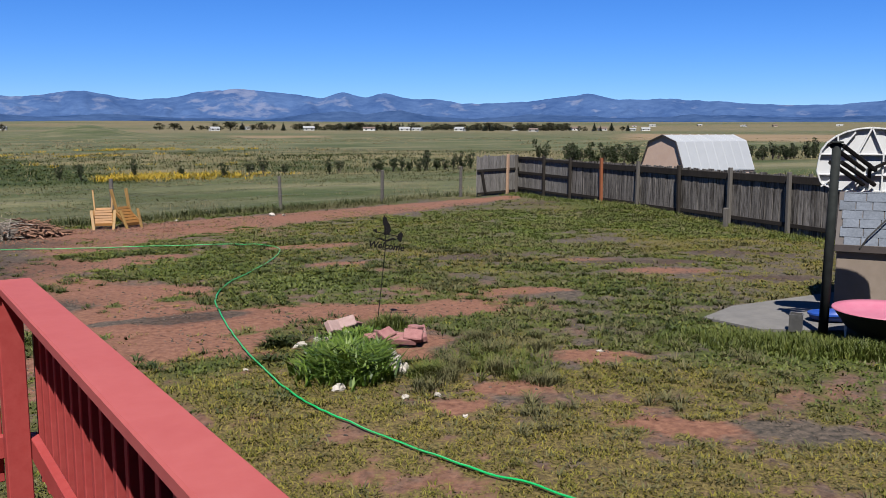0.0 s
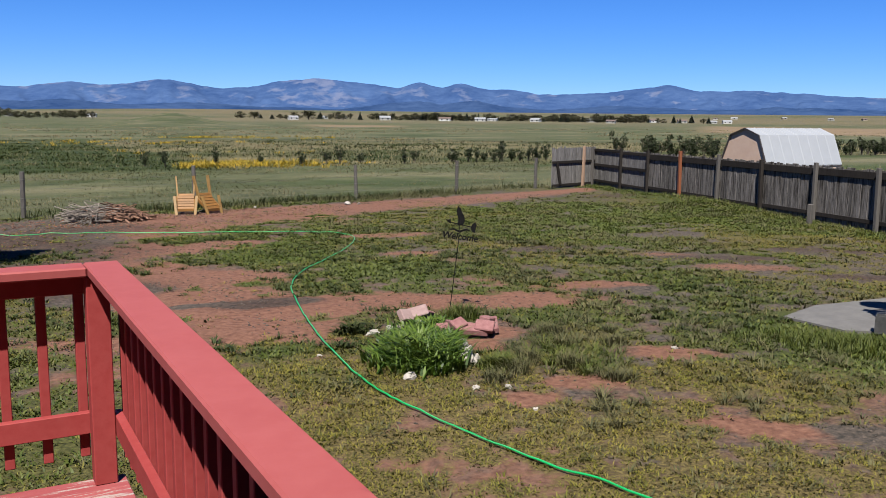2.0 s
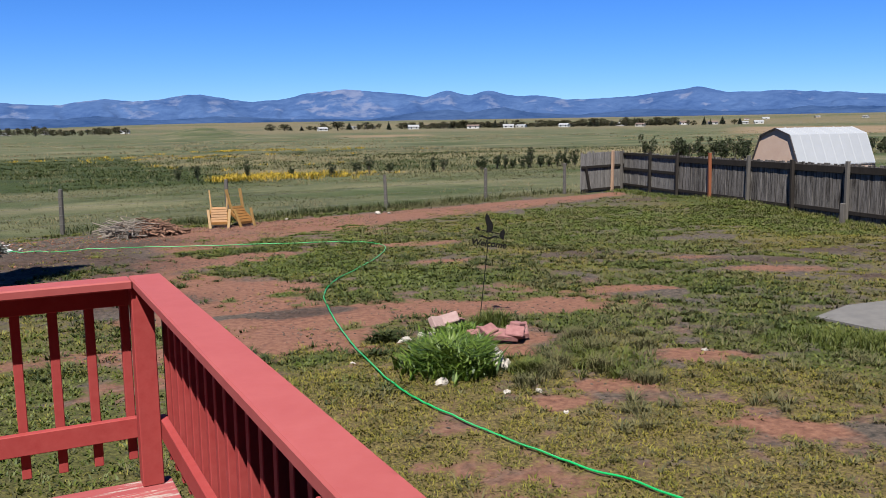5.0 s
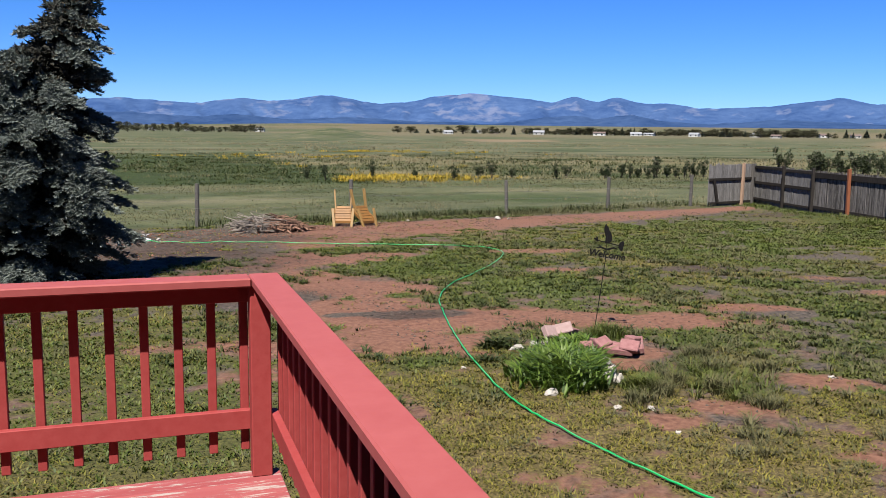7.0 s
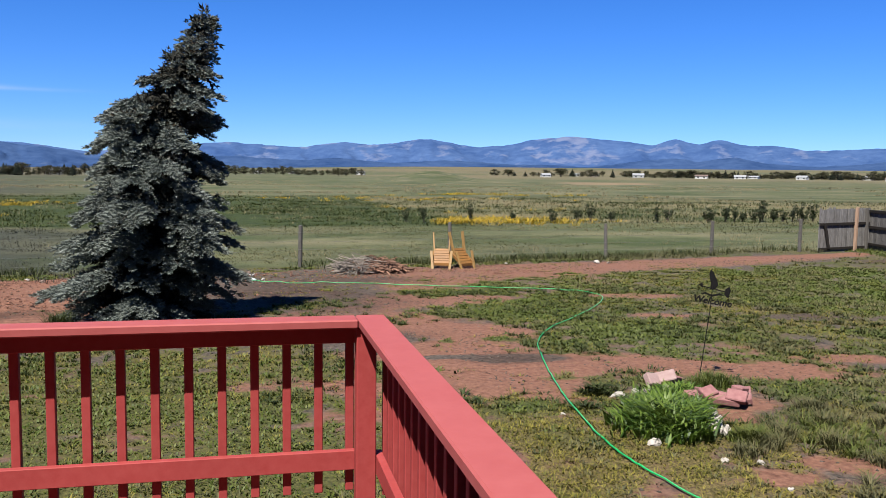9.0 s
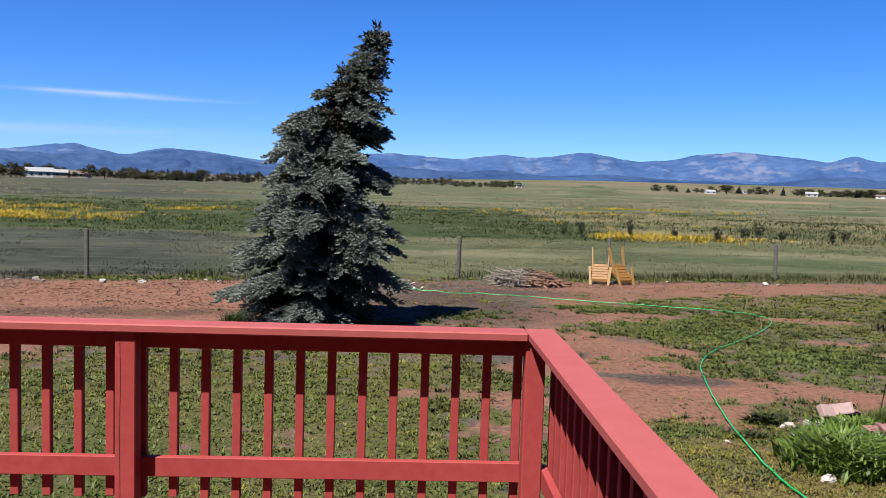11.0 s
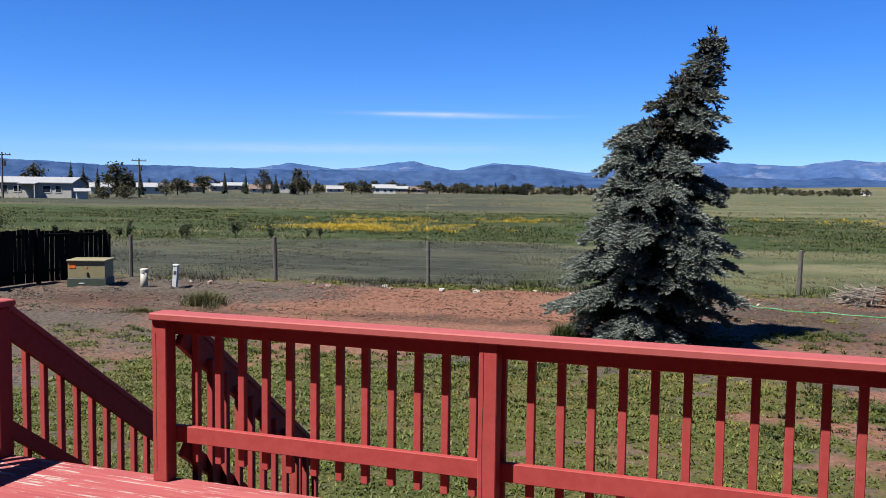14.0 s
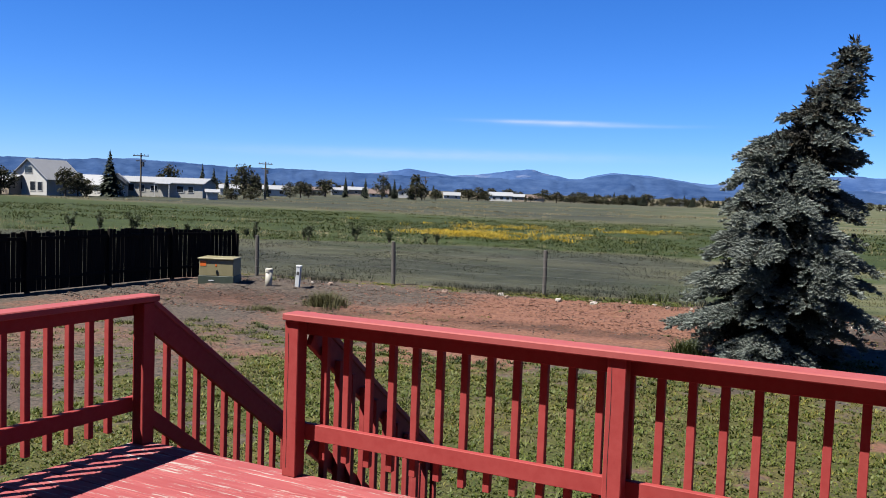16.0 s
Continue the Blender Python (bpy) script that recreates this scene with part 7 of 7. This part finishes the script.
house(polar(-25.8, 480), 28, 9.0, 7, 2.0, 1.6, WHITE, PALEROOF, "white house with a pale blue-grey roof", [(-2.2, 1.2, 1.2, 0.9), (2.2, 1.2, 1.2, 0.9)])
house(polar(-22.6, 420), 22, 11.0, 8, 2.6, 1.6, WHITE, PALEROOF, "white ranch house with a pale roof", [(-3, 1.4, 1.4, 1.0), (0.5, 1.4, 1.4, 1.0), (3.5, 1.4, 1.4, 1.0)])
house(polar(-21.6, 430), 22, 8.0, 8, 2.4, 1.2, TANSIDE, PALEROOF, "tan outbuilding beside the ranch house", [(0, 1.4, 1.4, 1.0)])
house(polar(-20.3, 470), 20, 9.0, 8, 2.2, 1.3, TANSIDE, BROWNROOF, "tan house among conifers", [(0, 1.4, 1.4, 1.0)])
house(polar(-11.4, 560), 10, 10.0, 8, 2.2, 1.6, WHITE, PALEROOF, "lone white barn at the edge of the field", [(0, 1.4, 1.6, 1.2)], name="barn", category="barn")
R_ = random.Random(31)
WALLS, ROOFS = (WHITE, WHITE, TANSIDE, GREYSIDE), (PALEROOF, PALEROOF, BROWNROOF)
for az in (-4.5, 0.6, 2.8, 7.2, 19.3, 21.2, 22.4, 25.2, 27.3, 29.1, 31.4, 32.2, 35.0, 37.5, 38.6, 39.8, 42.5, 44.2, 46.0, 46.9):
    r = R_.uniform(900, 1250)
    wl, rf = R_.choice(WALLS), R_.choice(ROOFS)
    house(polar(az, r), -az + R_.uniform(-25, 25), R_.uniform(8, 13), 8, R_.uniform(2.2, 3.0), R_.uniform(1.2, 2.0), wl, rf, "small far house in the settlement across the fields",
          [(-3, 1.6, 1.8, 1.4), (3, 1.6, 1.8, 1.4)])
for az in (46.2, 47.3, 50.2, 52.8, 54.6, 58.2):
    r = R_.uniform(1900, 2500)
    house(polar(az, r), -az + R_.uniform(-30, 30), R_.uniform(9, 15), 8, R_.uniform(2.4, 3.4), R_.uniform(1.2, 2), R_.choice((WHITE, GREYSIDE, TANSIDE)), R_.choice(ROOFS), "far white house on the rising ground", [(0, 1.8, 3, 1.6)])


def conifer(seed, tall, label):
    """A far conifer: tiers of ragged boughs."""
    R = np.random.RandomState(seed)
    t = thing("conifer_tree", (0, 0, 0), label, "tree", "settlement trees")
    hang("trunk", Mesh().tube([(0, 0, -0.2), (0, 0, tall * 0.9)], [tall * 0.022, tall * 0.004], 6).data("trunk", BARK), t)
    V = []
    for i in range(420):
        k = R.uniform(0, 1) ** 0.8
        z = tall * (0.06 + 0.94 * k)
        rad = tall * 0.27 * (1 - k) * (0.75 + 0.4 * R.uniform()) + 0.05
        a = R.uniform(0, 6.28)
        o = np.array((math.cos(a), math.sin(a), 0.0))
        s = np.array((-o[1], o[0], 0.0))
        c = np.array((0, 0, z))
        w = rad * 0.28 + 0.08
        tip = c + o * rad + np.array((0, 0, -rad * 0.35))
        V.append((c + o * rad * 0.25 - s * w, c + o * rad * 0.25 + s * w, tip))
    V = np.array(V).reshape(-1, 3)
    hang("crown", mesh_np("crown", V, np.arange(len(V)).reshape(-1, 3), TREE_DARK), t)
    return t


def broadleaf(seed, tall, label):
    """A far broad-leaved tree: trunk, limbs, a crown of leaf clumps that reaches low."""
    R = np.random.RandomState(seed)
    t = thing("leafy_tree", (0, 0, 0), label, "tree", "settlement trees")
    m, cs, rs = Mesh().tube([(0, 0, -0.2), (0.1, 0, tall * 0.3), (0, 0.1, tall * 0.6)], [tall * 0.03, tall * 0.022, tall * 0.012], 6), [], []
    for i in range(26):
        a, k = R.uniform(0, 6.28), R.uniform(0.0, 1.0)
        rad = tall * 0.36 * math.sin(math.pi * (0.22 + 0.72 * k)) * R.uniform(0.25, 1.0)
        p = (math.cos(a) * rad, math.sin(a) * rad, tall * (0.14 + 0.76 * k))
        if i % 2:
            m.tube([(0, 0, tall * 0.25), p], [tall * 0.012, tall * 0.004], 4)
        cs.append(p), rs.append(tall * R.uniform(0.10, 0.18))
    hang("trunk", m.data("trunk", BARK), t)
    v, f = leaf_cloud(R, cs, rs, 44, tall * 0.055)
    hang("crown", mesh_np("crown", v, f, TREE_LEAF), t)
    return t


TREES = [conifer(1, 8, "dark conifer standing among far houses"), conifer(2, 8, "dark conifer standing among far houses"), broadleaf(3, 8, "broad-leaved tree standing among far houses"),
         broadleaf(4, 8, "broad-leaved tree standing among far houses"), broadleaf(5, 8, "broad-leaved tree standing among far houses")]
used = set()


def plant(kind, az, r, tall, wide=1.0):
    px_, py_ = polar(az, r)
    k = tall / 8
    m = pose(px_, py_, float(height(np.array(px_), np.array(py_))), 0, 0, R_.uniform(0, 360)) @ Matrix.Diagonal((k * wide, k * wide, k, 1))
    if kind in used:
        ob = copy_thing(TREES[kind], pose(0, 0, 0))
    else:
        ob = TREES[kind]
        used.add(kind)
    ob.matrix_basis = m


for q in ((0, -47.4, 170, 8.6, 1.3), (2, -49.9, 164, 5.2, 1.2), (3, -49.2, 166, 4.2, 1.3), (4, -48.7, 168, 3.4, 1.5),
          (3, -47.0, 172, 3.2, 1.4), (2, -53.4, 165, 5.0, 1.6), (4, -54.4, 165, 5.6, 1.6), (2, -51.6, 205, 6.5, 1.4),
          (2, -43.9, 215, 7.6, 1.0), (1, -41.9, 205, 7.6, 0.9), (0, -41.2, 208, 7.0, 0.8), (1, -40.4, 206, 6.6, 0.8),
          (3, -39.3, 195, 7.4, 1.2), (2, -38.8, 198, 5.8, 1.3), (4, -40.1, 180, 2.6, 1.8), (4, -38.9, 184, 2.8, 1.8)):
    plant(*q)
for q in ((0, -37.9, 232, 6.4, 0.8), (3, -36.4, 232, 4.2, 1.4), (2, -35.7, 250, 5.0, 1.4), (2, -34.1, 330, 7.0, 2.0),
          (3, -35.2, 270, 4.4, 1.5), (0, -32.8, 330, 8.5, 0.8), (1, -31.5, 330, 8.0, 0.9), (3, -30.4, 330, 9.0, 1.0),
          (1, -29.6, 335, 8.0, 1.0), (3, -28.2, 320, 9.5, 1.1), (0, -28.5, 322, 7.5, 1.0), (2, -27.8, 318, 6.0, 1.3),
          (2, -24.7, 380, 5.5, 1.8), (3, -24.1, 380, 6.0, 1.8), (4, -23.6, 390, 5.0, 1.6), (3, -26.9, 340, 4.4, 1.6)):
    plant(*q)
az = -21.3
while az < -7.2:
    plant(R_.choice((0, 1, 3, 2, 4)), az, R_.uniform(440, 560), R_.uniform(3.0, 7.0), R_.uniform(1.3, 2.6))
    az += R_.uniform(0.12, 0.42)
az = -56
while az < -38:
    plant(R_.choice((2, 3, 0, 0, 1, 1)), az, R_.uniform(300, 420), R_.uniform(3.5, 7), R_.uniform(1.2, 2.4))
    az += R_.uniform(0.6, 1.7)
az = -38
while az < -22:
    plant(R_.choice((2, 3, 0, 0, 1, 1)), az, R_.uniform(440, 580), R_.uniform(3.5, 8.0), R_.uniform(1.2, 2.4))
    az += R_.uniform(0.25, 0.9)
az = -6
while az < 7.5:
    plant(R_.choice((2, 3, 4)), az, R_.uniform(760, 950), R_.uniform(5, 9), R_.uniform(1.2, 2.2))
    az += R_.uniform(0.2, 0.6)
az = 16.0
while az < 46:
    dense = 24.0 < az < 42
    plant(R_.choice((2, 3, 4, 4, 0)), az, R_.uniform(980, 1250), R_.uniform(5, 11), R_.uniform(1.4, 3.0))
    az += R_.uniform(0.09, 0.30) if dense else R_.uniform(0.25, 0.9)


def utility_pole(az, r, tall):
    x, y = polar(az, r)
    t = thing("utility_pole", (x, y, 0), "wooden utility pole with a crossarm beside the far road", "utility pole", "utility poles")
    hang("pole", Mesh().tube([(x, y, -0.5), (x, y, tall)], [0.20, 0.13], 8).data("pole", POLEWOOD), t)
    a = radians(az)
    c, s = math.cos(a), -math.sin(a)
    for z, w in ((tall - 0.5, 1.5), (tall - 1.5, 0.9)):
        hang("crossarm", Mesh().box((2 * w, 0.16, 0.18), pose(x, y, z, 0, 0, -az), 0.02).data("crossarm", POLEWOOD), t)
    for o in (-1.3, -0.6, 0.6, 1.3):
        hang("insulator", Mesh().tube([(x + c * o, y + s * o, tall - 0.4), (x + c * o, y + s * o, tall - 0.15)], [0.06, 0.05], 6).data("insulator", TIN), t)
    hang("transformer", Mesh().tube([(x + c * 0.4, y + s * 0.4, tall - 2.6), (x + c * 0.4, y + s * 0.4, tall - 1.7)], [0.25, 0.25], 8).data("transformer", TIN), t)


utility_pole(-45.6, 182, 8.6)
utility_pole(-38.0, 196, 8.4)
utility_pole(-27.6, 330, 9.0)
